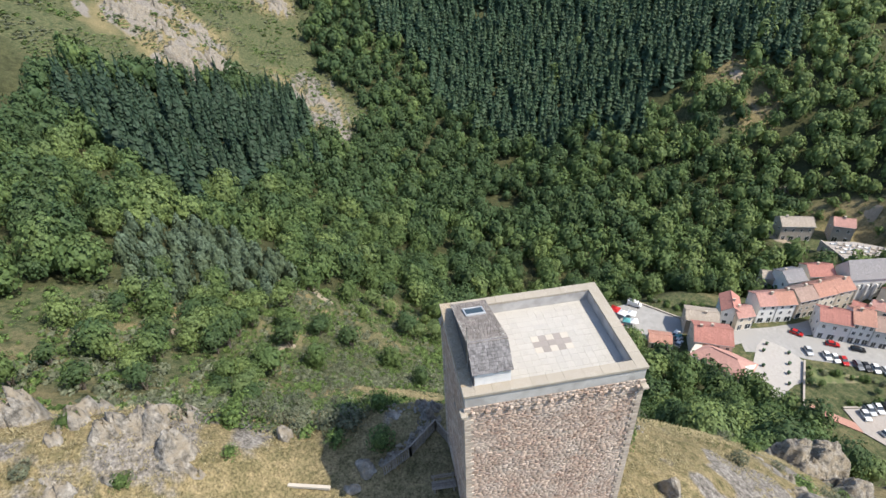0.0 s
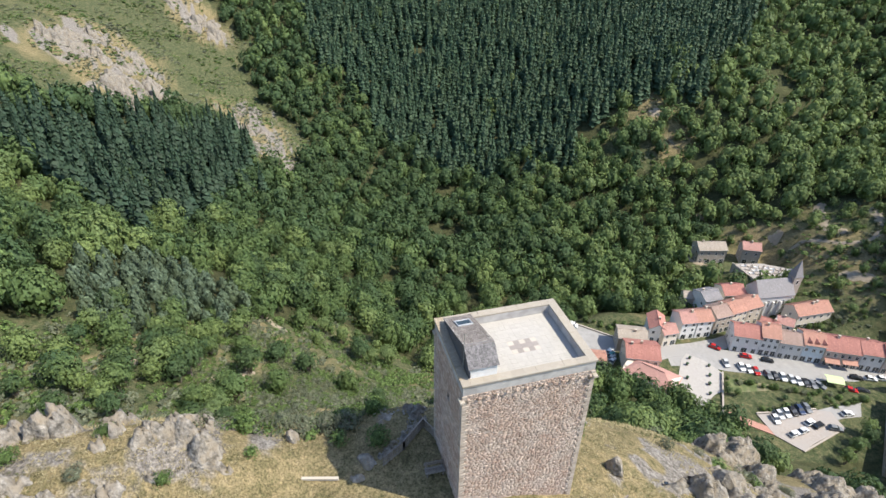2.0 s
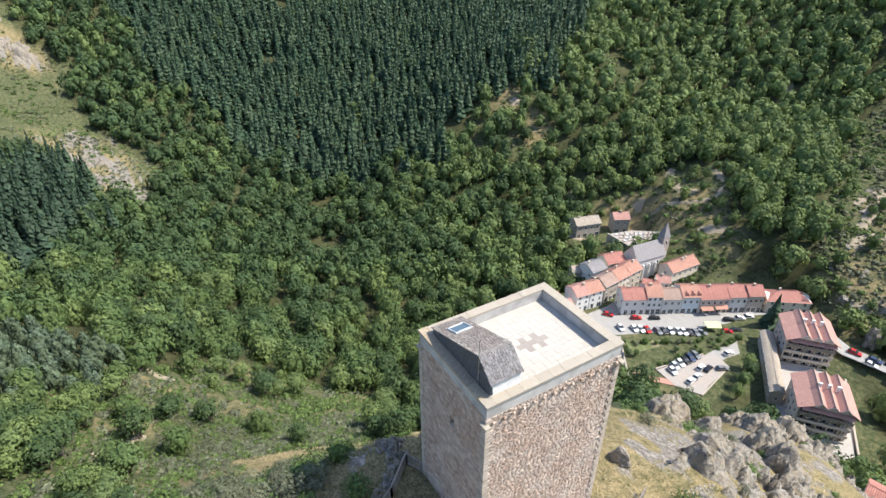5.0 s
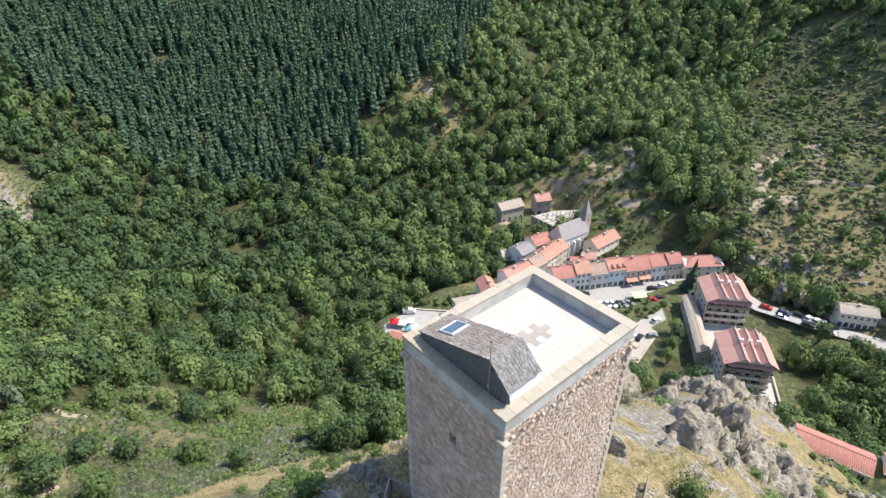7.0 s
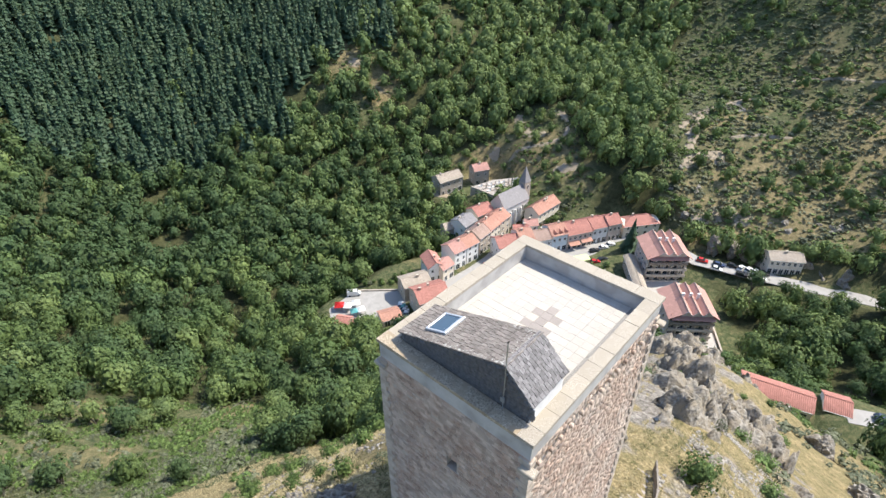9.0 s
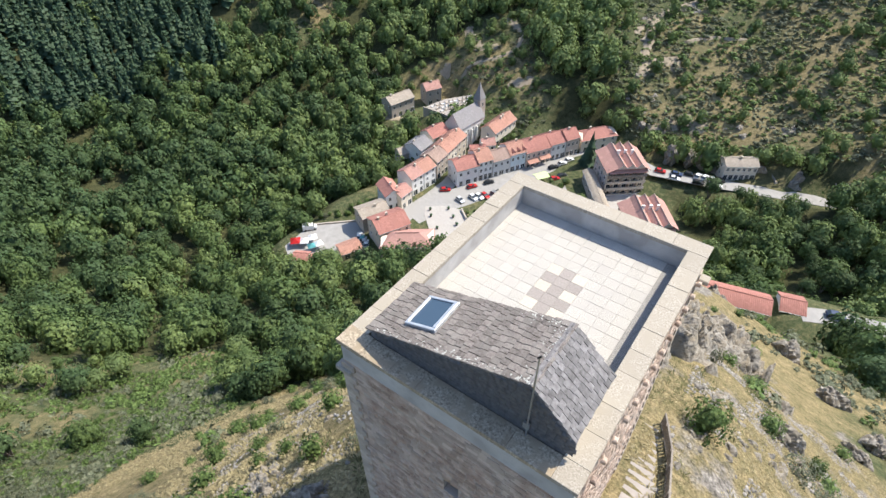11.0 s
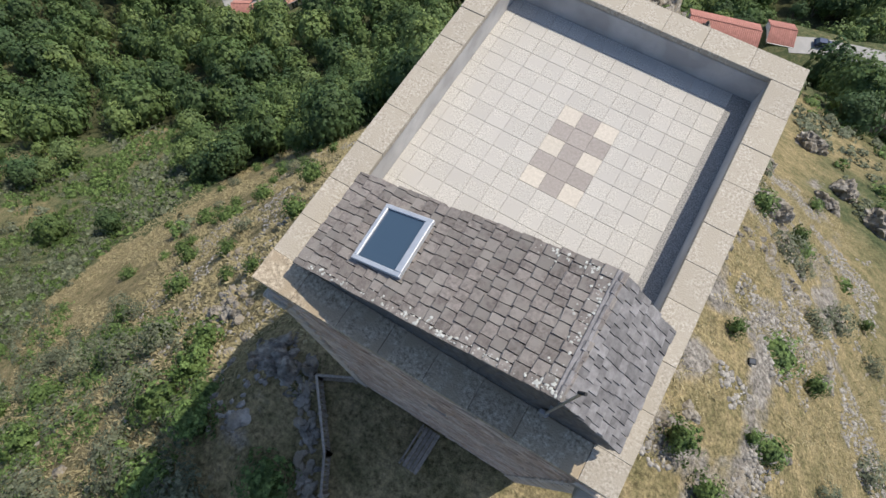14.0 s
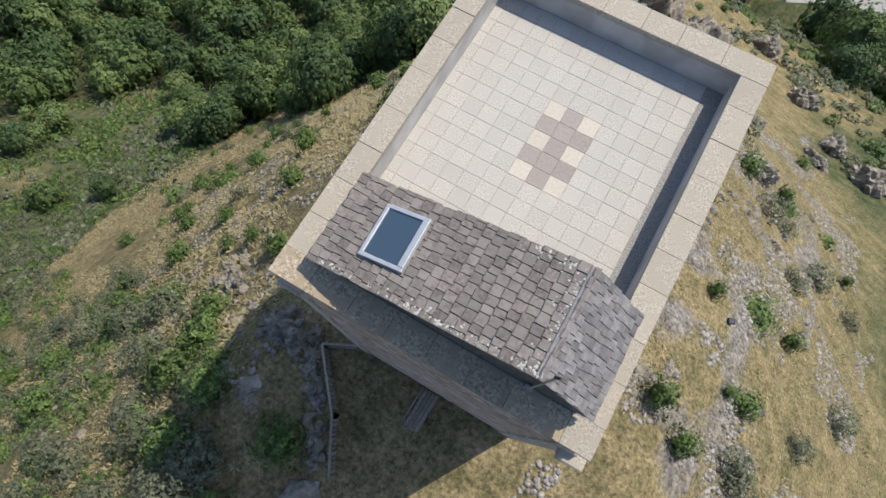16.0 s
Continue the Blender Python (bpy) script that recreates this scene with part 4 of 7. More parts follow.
ROW = [(0, 9.4, 8.5, 7.4, 2.4, "white", "red", 2, 3), (9.4, 6.2, 9.5, 8.3, 2.6, "white", "orange", 3, 3), (15.6, 7.8, 8, 7.2, 2.2, "grey", "brown", 2, 3),
       (23.4, 7.2, 9, 7.8, 2.4, "blue", "orange", 2, 3), (30.6, 11.6, 10, 6.9, 2.9, "pink", "red", 2, 5), (42.2, 7.4, 9, 7.4, 2.4, "white", "red", 2, 3), (49.6, 6.2, 8, 7.9, 2.3, "pink", "red", 2, 3)]
for i, (s, w, d, ev, ri, wc, rc, fl, bays) in enumerate(ROW):
    hx, hy = street(s, 0.3 * (i % 2))
    h_ob = house(hx, hy, G, 61, w - 0.05, d, ev, ri, wc, rc, fl, bays, f"{wc} terraced house with a {rc} tiled roof on the main street", seed=i + 3)
    if i == 3:
        for q in range(3):
            bm = bmesh.new()
            prism(bm, [(1.0 + q * 2.4, ev - 0.1), (2.4 + q * 2.4, ev - 0.1), (2.4 + q * 2.4, ev + 0.9), (1.7 + q * 2.4, ev + 1.6), (1.0 + q * 2.4, ev + 0.9)], 0.3, 3.0, "y")
            part("dormer", bm, ROOFS["red"], h_ob, "small red gabled dormer")
    if i == 4:
        bm = bmesh.new()
        prism(bm, [(-2.2, 2.7), (0, 3.6), (0, 3.75), (-2.2, 2.85)], 0.3, 5.2, "x")
        prism(bm, [(-1.8, 2.9), (0, 3.8), (0, 3.95), (-1.8, 3.05)], 6.0, 11.0, "x")
        part("canopy", bm, ROOFS["orange"], h_ob, "tiled canopies over the shop fronts")
ROW_B = [(-103.4, 108.8, 88, 6.0, 6.0, 5.8, 1.8, "cream", "pink", 2, 2), (-105.2, 117.6, 83, 6.2, 8, 7.8, 2.2, "white", "pink", 3, 2), (-104.4, 123.9, 83, 6.4, 8, 7.8, 2.2, "white", "orange", 3, 2),
         (-104.3, 132.0, 93, 7.6, 8, 8.0, 2.2, "stone", "brown", 3, 3), (-104.8, 139.7, 94, 7.4, 8, 8.2, 2.3, "cream", "orange", 3, 3), (-105.4, 147.2, 94, 7.2, 8, 8.4, 2.2, "beige", "orange", 3, 2)]
for i, (hx, hy, an, w, d, ev, ri, wc, rc, fl, bays) in enumerate(ROW_B):
    house(hx, hy, G, an, w - 0.06, d, ev, ri, wc, rc, fl, bays, f"narrow {wc} house with a {rc} tiled roof in a closed row", seed=i + 21, sides=i in (0,))
OTHERS = [
    (-95.9, 88.3, 66, 11.6, 10.0, 6.4, 2.3, "cream", "red", 2, 4, "large house with a red tiled roof above the square", 2, 0.0),
    (-92.9, 85.1, 37, 17.6, 9.0, 4.4, 2.4, "cream", "pink", 1, 4, "low wing with a pinkish hipped roof", 0, 0.55),
    (-107.0, 92.0, 66, 10.4, 7.4, 5.2, 1.3, "beige", "tan", 2, 2, "small house with a faded flat-pitched roof", 1, 0.0),
    (-114.6, 135.0, 90, 7.6, 8, 7.8, 2.0, "white", "grey", 2, 2, "white house with a grey slate roof", 1, 0.0),
    (-115.6, 144.6, 80, 9.0, 8, 8.2, 2.2, "cream", "red", 2, 3, "house with a red roof behind the row", 1, 0.0),
    (-122.4, 131.4, 66, 9.4, 5, 4.8, 1.6, "stone", "tan", 1, 2, "stone barn with a dull brown roof", 0, 0.0),
    (-97.9, 145.6, 40, 6.0, 6, 7.4, 1.8, "cream", "red", 2, 2, "small house with a red roof in the lane", 1, 0.0),
    (-98.0, 154.2, 46, 5.6, 5, 6.4, 1.6, "white", "pink", 2, 2, "small white house behind the street", 1, 0.0),
    (-98.4, 164.8, 87, 15.6, 7.5, 6.8, 2.4, "cream", "orange", 2, 5, "long house with an orange roof beside the church", 2, 0.0),
    (-153.4, 162.6, 75, 13.2, 8, 7.2, 2.2, "stone", "tan", 2, 4, "old stone farmhouse with a greyish roof at the wood's edge", 1, 0.0),
    (-148.2, 182.4, 62, 8.0, 7, 7.8, 2.2, "stone", "pink", 2, 2, "tall narrow house with a pale red roof", 1, 0.0),
    (-67.2, 182.4, 53, 16.4, 8, 5.6, 2.6, "cream", "red", 2, 4, "house with a hipped red roof at the end of the street", 1, 0.55),
]
for i, (hx, hy, an, w, d, ev, ri, wc, rc, fl, bays, lab, ch, hip) in enumerate(OTHERS):
    house(hx, hy, max(zland(hx, hy), -119.5) if i in (9, 10) else G, an, w, d, ev, ri, wc, rc, fl, bays, lab, chimneys=ch, seed=i + 40, hip=hip)
house(-107.4, 105.2, G, 63, 6.0, 9.0, 6.5, 2.0, "white", "red", 2, 2, "gabled white house with a red roof facing the street", ridge_along=False, seed=77)
house(-57.2, 162.6, -114.0, -52, 32.0, 3.8, 4.0, 0.9, "stone", "tan", 1, 8, "long low stone building with a tan tiled roof", chimneys=0, seed=78, ground_doors=False)
house(0.4, 100.2, -92.8, 14, 15.4, 6.6, 3.4, 1.5, "cream", "red", 1, 5, "long low shed with a red tiled roof by the lower road", chimneys=0, seed=79)
house(16.9, 106.8, -92.4, 16, 5.4, 6.0, 3.2, 1.4, "white", "red", 1, 2, "small white shed with a red roof by the lower road", chimneys=0, seed=80)
house(-12.9, 186.2, -109.6, 34, 11.8, 6.5, 6.0, 1.4, "cream", "tan", 2, 6, "long pale house with a dull tiled roof by the upper road", chimneys=1, seed=81)
house(-103.4, 77.4, -117.6, 66, 7.2, 5.6, 2.8, 1.1, "beige", "orange", 1, 2, "open shed with an orange roof beside the yard", chimneys=0, seed=82)
house(-115.6, 66.4, -117.8, 30, 5.0, 4.2, 2.6, 1.2, "beige", "red", 1, 2, "small shed with a red roof beside the yard", chimneys=0, seed=83)
house(-109.4, 69.4, -117.8, 50, 6.6, 4.0, 2.6, 1.2, "beige", "orange", 1, 1, "small shed with an orange roof beside the yard", chimneys=0, seed=84)


def hotel(x, y, z, angle, w, d, storeys, label, seed):
    """A tall residence with arched balconies and a roof of several cross gables."""
    root = thing("residence", pose(x, y, z, 0, 0, angle), label, "building", "residences")
    ev = storeys * 2.75
    body = part("wall", boxes((0, 0.9, -4, w, d, ev)), WALLS["pink"], root, "beige-pink rendered wall")
    for s in range(storeys):
        part("balcony", boxes((0.2, -0.5, s * 2.75 - 0.15, w - 0.2, 0.9, s * 2.75 + 0.02), (0.2, -0.5, s * 2.75 + 0.02, w - 0.2, -0.38, s * 2.75 + 0.95)), M["wood"] if s == storeys - 1 else WALLS["beige"], root, "balcony with a solid front")
        for b in range(5):
            px = (b + 0.5) * w / 5
            if s in (0, 2):
                bm = bmesh.new()
                arc = [math.pi * q / 8 for q in range(9)]
                z0 = s * 2.75 + 1.5
                prism(bm, [(px + 0.85 * math.cos(a), z0 + 0.85 * math.sin(a)) for a in arc] + [(px + 1.1 * math.cos(a), z0 + 1.0 * math.sin(a)) for a in arc[::-1]], -0.3, 0.9, "y")
                part("arch", bm, WALLS["beige"], body, "rendered arch over the balcony")
            add_window(body, Matrix.Translation((px, 0.89, s * 2.75 + 0.2)), 1.5, 2.0)
            part("pier", boxes((px - w / 10 - 0.14, -0.3, s * 2.75, px - w / 10 + 0.14, 0.9, s * 2.75 + 2.6)), WALLS["beige"], body)
        for b in range(int(d // 3.2)):
            for px, rot in ((-0.01, -90), (w + 0.01, 90)):
                add_window(body, Matrix.Translation((px, 2.2 + b * 3.2, s * 2.75 + 0.8)) @ Matrix.Rotation(radians(rot), 4, "Z"), 1.0, 1.3)
    # side slopes, then three gables whose ridges run from front to back
    a, b = w * 0.22, w * 0.88
    for name, pts in (("roof", [(-0.7, ev - 0.5), (a, ev + 1.5), (a, ev + 1.68), (-0.7, ev - 0.3)]), ("roof", [(w + 0.7, ev - 0.1), (b, ev + 1.5), (b, ev + 1.68), (w + 0.7, ev + 0.1)])):
        roof_ob = part(name, prism(bmesh.new(), pts, -0.8, d + 0.5, "y"), ROOFS["pink"], root, "pinkish red tiled roof slope")
    step = (b - a) / 3
    for q in range(3):
        c = a + step * (q + 0.5)
        h = step / 2
        gable = part("gable", prism(bmesh.new(), [(c - h, ev + 0.9), (c + h, ev + 0.9), (c + h, ev + 1.5), (c, ev + 3.0), (c - h, ev + 1.5)], -0.5, d + 0.3, "y"), WALLS["pink"], root, "rendered gable with a white verge")
        for sgn in (-1, 1):
            slope = part("roof_slope", prism(bmesh.new(), [(c, ev + 3.0), (c + sgn * h, ev + 1.5), (c + sgn * h, ev + 1.68), (c, ev + 3.2)], -1.0, d + 0.6, "y"), ROOFS["pink"], gable, "pinkish red tiled roof slope")
            part("verge", prism(bmesh.new(), [(c, ev + 2.92), (c + sgn * h, ev + 1.4), (c + sgn * h, ev + 1.6), (c, ev + 3.12)], -1.05, -0.98, "y"), WALLS["white"], gable, "white verge board")
        part("ridge_tiles", rod(bmesh.new(), (c, -1.0, ev + 3.2), (c, d + 0.6, ev + 3.2), 0.12, 6), ROOFS["tan"], gable, "pale ridge tiles")
    # hood over the front between roof and attic windows
    part("front_roof", prism(bmesh.new(), [(-1.1, ev - 0.6), (0.9, ev + 0.5), (0.9, ev + 0.65), (-1.1, ev - 0.42)], 0.4, w - 0.4, "x"), ROOFS["pink"], root, "tiled hood along the front")
    for q in range(3):
        bm = boxes((w * (0.36 + 0.17 * q) - 0.45, d * 0.5, ev + 1.2, w * (0.36 + 0.17 * q) + 0.45, d * 0.5 + 0.5, ev + 4.0), (w * (0.36 + 0.17 * q) - 0.52, d * 0.5 - 0.07, ev + 4.0, w * (0.36 + 0.17 * q) + 0.52, d * 0.5 + 0.57, ev + 4.12))
        part("chimney", bm, WALLS["white"], root, "white chimney")


hotel(-46.6, 158.6, -115.0, 41, 15.0, 14, 4, "four-storey residence with arched balconies and an orange gabled roof", 1)
hotel(-27.3, 132.4, -115.0, 38, 14.5, 14, 4, "four-storey residence with an orange gabled roof below the rocks", 2)


def church():
    root = thing("church", pose(-109.8, 155.4, G, 0, 0, 83), "stone village church with a grey slate roof and a pointed spire", "church")
    w, d, ev, ri = 15.4, 8.4, 9.4, 5.2
    bm = bmesh.new()
    prism(bm, [(0, -3), (d, -3), (d, ev), (d / 2, ev + ri), (0, ev)], 0, w, "x")
    nave = part("nave_wall", bm, WALLS["grey"], root, "pale grey rendered nave wall")
    bm = bmesh.new()
    k = ri / (d / 2)
    prism(bm, [(-0.4, ev - 0.4 * k), (d / 2, ev + ri), (d + 0.4, ev - 0.4 * k), (d + 0.4, ev - 0.4 * k + 0.15), (d / 2, ev + ri + 0.15), (-0.4, ev - 0.4 * k + 0.15)], -0.2, w + 0.2, "x")
    part("nave_roof", bm, ROOFS["grey"], root, "grey slate roof")
    for b in range(4):
        add_window(nave, Matrix.Translation((1.8 + b * 3.3, -0.01, 4.0)), 0.8, 3.0)
        part("buttress", boxes((0.2 + b * 3.3, -0.8, -1, 0.8 + b * 3.3, 0.02, 6.5)), WALLS["grey"], nave)
    add_window(nave, Matrix.Translation((-0.01, d / 2, 6.5)) @ Matrix.Rotation(radians(-90), 4, "Z"), 1.2, 1.6)
    part("tower_wall", boxes((15.2, 2.4, -3, 18.8, 6.0, 15.4)), WALLS["stone"], root, "square stone bell tower")
    bm = bmesh.new()
    bmesh.ops.create_cone(bm, cap_ends=True, segments=4, radius1=2.7, radius2=0.05, depth=7.2, matrix=Matrix.Translation((17.0, 4.2, 19.0)) @ Matrix.Rotation(radians(45), 4, "Z"))
    part("spire", bm, ROOFS["grey"], root, "pointed slate spire")
    for px, py, rot in ((17.0, 2.39, 0), (18.81, 4.2, 90)):
        add_window(root, Matrix.Translation((px, py, 12.2)) @ Matrix.Rotation(radians(rot), 4, "Z"), 1.0, 1.9)
    return root


church()


def sheet(name, pts, z, material, label, thick=0.3):
    bm = bmesh.new()
    lo = [bm.verts.new((x, y, z - thick)) for x, y in pts]
    hi = [bm.verts.new((x, y, z)) for x, y in pts]
    bm.faces.new(hi)
    for i in range(len(pts)):
        j = (i + 1) % len(pts)
        bm.faces.new((lo[i], lo[j], hi[j], hi[i]))
    bmesh.ops.recalc_face_normals(bm, faces=bm.faces)
    me = bpy.data.meshes.new(name)
    bm.to_mesh(me)
    bm.free()
    me.materials.append(material)
    return tagged(new(name, me), label, name.rstrip("_0123456789").replace("_", " "), "", "structure")


def strip(name, line, width, z, material, label):
    L, R = [], []
    for i, p in enumerate(line):
        a, b = Vector(line[max(0, i - 1)]), Vector(line[min(len(line) - 1, i + 1)])
        n = Vector((-(b - a).y, (b - a).x)).normalized() * width / 2
        L.append((p[0] + n.x, p[1] + n.y))
        R.append((p[0] - n.x, p[1] - n.y))
    return sheet(name, R + L[::-1], z, material, label)


strip("road_1", [(-99.6, 100), (-100.4, 110), (-99.2, 121), (-99.0, 132), (-101.5, 152), (-100.6, 163)], 6.0, -115.92, M["asphalt"], "pale village lane")
strip("road_2", [(-99, 108), (-95.4, 120), street(-4, -6.2), street(8, -5.4), street(30, -5.4), street(48, -5.4), (-64.5, 178), (-46, 180)], 11.5, -115.95, M["asphalt"], "pale asphalt main street with parked cars")
strip("road_3", [(-46, 180), (-35, 176.4), (-26, 179), (-16, 181.4), (7.5, 189.2), (60, 206)], 6.0, -109.3, M["asphalt"], "pale road along the foot of the hill")
strip("road_4", [(21, 108.4), (28, 111.9), (40.6, 115.2), (70, 123.5)], 4.8, -89.4, M["asphalt"], "grey lower road")
strip("road_5", [(-60.5, 171), (-59.7, 165.3), (-58.6, 153.8), (-60.0, 145.5), (-60, 140)], 5.0, -115.3, M["asphalt"], "ramp down to the car park")
sheet("square", [(-97.5, 115.5), (-92.5, 119.6), (-85.6, 121.7), (-76.5, 114.4), (-68.6, 108.0), (-72.5, 103.0), (-78.4, 101.5), (-87.2, 104.6), (-95.0, 111.5)], -115.84, M["paving"], "pale paved village square")
sheet("car_park", [(-66.2, 119.2), (-62.6, 139.6), (-60.7, 143.4), (-54.3, 142.2), (-52.2, 128.9), (-50.6, 122.6), (-57.8, 118.6)], -115.25, M["pink_lot"], "pinkish gravel car park")
sheet("garden", [(-83.4, 121.0), (-62.0, 160.0), (-58.6, 152.0), (-63.4, 141.0), (-67.0, 119.2), (-74.0, 115.2)], -115.75, mat("lawn", (0.07, 0.10, 0.035), (0.17, 0.19, 0.085), 1.2, 0.95, 0.6, 0.1, patch=(0.24, 0.21, 0.13), patch_size=4, bump_dist=0.08), "lawn and flower beds below the street")
sheet("yard", [(-126, 84), (-113.0, 96.4), (-103.5, 89.5), (-100.5, 84.5), (-109, 77), (-121, 68.5), (-125, 71)], -117.5, M["asphalt"], "grey yard with stored goods")
sheet("terrace", [(-48.5, 159), (-46, 172), (-33, 172), (-20, 154), (-11, 138), (-16, 130), (-26, 127), (-37, 141)], -114.6, M["paving"], "pale terrace round the residences")
sheet("path", [(-68.6, 108.6), (-69.6, 111.4), (-56.4, 123.4), (-54.6, 121.6)], -115.3, M["render_red"], "red paved path along the wall")

# low walls
WALL_LINES = [(-85.4, 121.4, -68.4, 108.0, -116, 0.9), (-66.6, 119.4, -63.0, 139.6, -116, 0.9), (-54.2, 142, -50.4, 122.6, -116, 0.8), (-126, 84, -113, 96.4, -118, 0.9), (-10, 138, -32.5, 173, -115, 1.1), (-91, 193, -95, 181, -116, 1.6), (-142, 172, -127, 172, -117, 3.4), (-127, 172, -112, 180, -117, 3.0)]
for x0, y0, x1, y1, z, hgt in WALL_LINES:
    bm = bmesh.new()
    l = math.hypot(x1 - x0, y1 - y0)
    box(bm, 0, -0.2, -2.5, l, 0.2, hgt)
    box(bm, -0.05, -0.27, hgt, l + 0.05, 0.27, hgt + 0.12)
    w_ob = thing("garden_wall", pose(x0, y0, z, 0, 0, math.degrees(math.atan2(y1 - y0, x1 - x0))), "low rendered stone wall with a coping", "wall", "low walls")
    part("wall", bm, WALLS["stone"], w_ob)


def car_template(paint_mat, tall=0.0, length=4.2):
    root = thing("car", pose(0, 0, -500), "parked car", "car", "parked cars")
    l, w = length / 2, 0.88
    bm = bmesh.new()
    prism(bm, [(-l, 0.3), (l, 0.3), (l, 0.62), (l - 0.15, 0.78), (l - 1.1, 0.92), (-l + 0.2, 0.98), (-l, 0.7)], -w, w, "y")
    bmesh.ops.bevel(bm, geom=[e for e in bm.edges], offset=0.05, segments=1, affect="EDGES")
    part("body", bm, paint_mat, root)
    bm = bmesh.new()
    h = 1.45 + tall
    vs = []
    for x, z, k in ((l - 1.15, 0.9, 0.94), (l - 1.95, h - 0.02, 0.78), (-l + 0.7, h, 0.78), (-l + 0.12, 0.95, 0.94)):
        vs.append((bm.verts.new((x, -w * k, z)), bm.verts.new((x, w * k, z))))
    for i in range(3):
        bm.faces.new((vs[i][0], vs[i][1], vs[i + 1][1], vs[i + 1][0]))
    bm.faces.new([v[0] for v in vs][::-1])
    bm.faces.new([v[1] for v in vs])
    part("glasshouse", bm, M["pane"], root, "dark car windows")
    part("roof", boxes((-l + 0.72, -0.68, h - 0.02, l - 1.95, 0.68, h + 0.035), bevel=0.015), paint_mat, root)
    for x in (-l + 0.75, l - 0.8):
        for y in (-w + 0.05, w - 0.05):
            wheel = part("wheel", rod(bmesh.new(), (x, y - 0.1, 0.31), (x, y + 0.1, 0.31), 0.31, 12), M["rubber"], root, "black tyre")
            part("rim", rod(bmesh.new(), (x, y - 0.112, 0.31), (x, y + 0.112, 0.31), 0.19, 8), M["steel"], wheel)
    for y in (-0.6, 0.6):
        part("headlight", boxes((l - 0.06, y - 0.17, 0.56, l + 0.012, y + 0.17, 0.68)), M["alu"], root)
    return root


CARS = [car_template(p, 0.1 if i % 3 == 0 else 0.0, 4.0 + 0.15 * (i % 3)) for i, p in enumerate(CAR_PAINTS)]
NAMES = ["white", "black", "dark grey", "silver", "red", "dark blue", "teal"]
used = [0] * 7


def park(kind, x, y, z, angle, where):
    m = pose(x, y, z, 0, 0, angle)
    if not used[kind]:
        ob = CARS[kind]
        ob.matrix_world = m
        used[kind] = 1
    else:
        ob = copy_thing(CARS[kind], m)
    tagged(ob, f"{NAMES[kind]} car parked {where}")


for i, (x, y, kind) in enumerate(((-89.0, 125.7, 3), (-85.9, 129.8, 0), (-84.4, 131.6, 0), (-82.9, 133.5, 4), (-80.3, 136.4, 2), (-79.2, 138.2, 1), (-77.9, 140.4, 0), (-76.3, 142.6, 3), (-74.9, 144.2, 0), (-73.6, 146.0, 1), (-72.4, 147.8, 2))):
    park(kind, x, y, -115.93, 61 - 78 + (i % 3) * 3, "in a row along the street")
for x, y, kind, an in ((-97.4, 127.7, 4, 40), (-90.2, 135.4, 4, 60), (-86.4, 141.6, 1, 60), (-70.9, 165.4, 1, 60), (-69.1, 169.9, 0, 60), (-68.0, 173.8, 0, 62), (-66.7, 158.6, 4, 50), (-65.3, 162.2, 1, 58), (-71.4, 149.8, 2, 20)):
    park(kind, x, y, -115.93, an, "at the kerb of the street")
for i in range(6):
    park((0, 3, 0, 1, 5, 2)[i], -63.9 + (1.2 if i == 0 else 0), 123.0 + 2.7 * i, -115.23, -12 + 3 * (i % 2), "nose to the hedge in the car park")
for x, y, kind, an in ((-58.7, 132.6, 0, 100), (-57.1, 134.4, 1, 100), (-56.3, 124.4, 0, 96), (-56.6, 128.0, 3, 98), (-54.6, 138.6, 2, 60), (-58.4, 147.4, 0, 82)):
    park(kind, x, y, -115.23, an, "in the gravel car park")
for i, (x, y, kind) in enumerate(((-33.0, 177.4, 4), (-27.4, 178.9, 5), (-23.2, 181.6, 1), (-20.4, 182.2, 0), (-18.0, 182.8, 0), (-15.6, 183.4, 3), (-13.2, 184.2, 1), (-27, 175.6, 0), (-19, 178.2, 1), (-13, 180.2, 0), (27, 193.6, 0))):
    park(kind, x, y, -109.28, 15 if i not in (3, 4, 5) else 80, "along the upper road")
park(5, 27.9, 112.0, -89.38, 17, "driving on the lower road")
for i, (x, y, kind) in enumerate(((-107.0, 89.6, 0), (-105.4, 89.2, 6), (-104.0, 88.7, 3), (-102.4, 88.0, 0))):
    park(kind, x, y, -117.48, 130, "in the yard beside the large house")
van = thing("van", pose(-124.4, 82.4, -117.48, 0, 0, 50), "white delivery van parked at the end of the yard", "van")
bm = bmesh.new()
prism(bm, [(-2.5, 0.35), (2.5, 0.35), (2.5, 1.1), (1.7, 1.3), (1.2, 2.2), (-2.5, 2.3)], -0.95, 0.95, "y")
bmesh.ops.bevel(bm, geom=[e for e in bm.edges], offset=0.06, segments=1, affect="EDGES")
part("body", bm, CAR_PAINTS[0], van)
part("windscreen", boxes((1.25, -0.85, 1.35, 1.66, 0.85, 2.05)), M["pane"], van)
for x in (-1.6, 1.6):
    for y in (-0.9, 0.9):
        part("wheel", rod(bmesh.new(), (x, y - 0.1, 0.34), (x, y + 0.1, 0.34), 0.34, 12), M["rubber"], van)
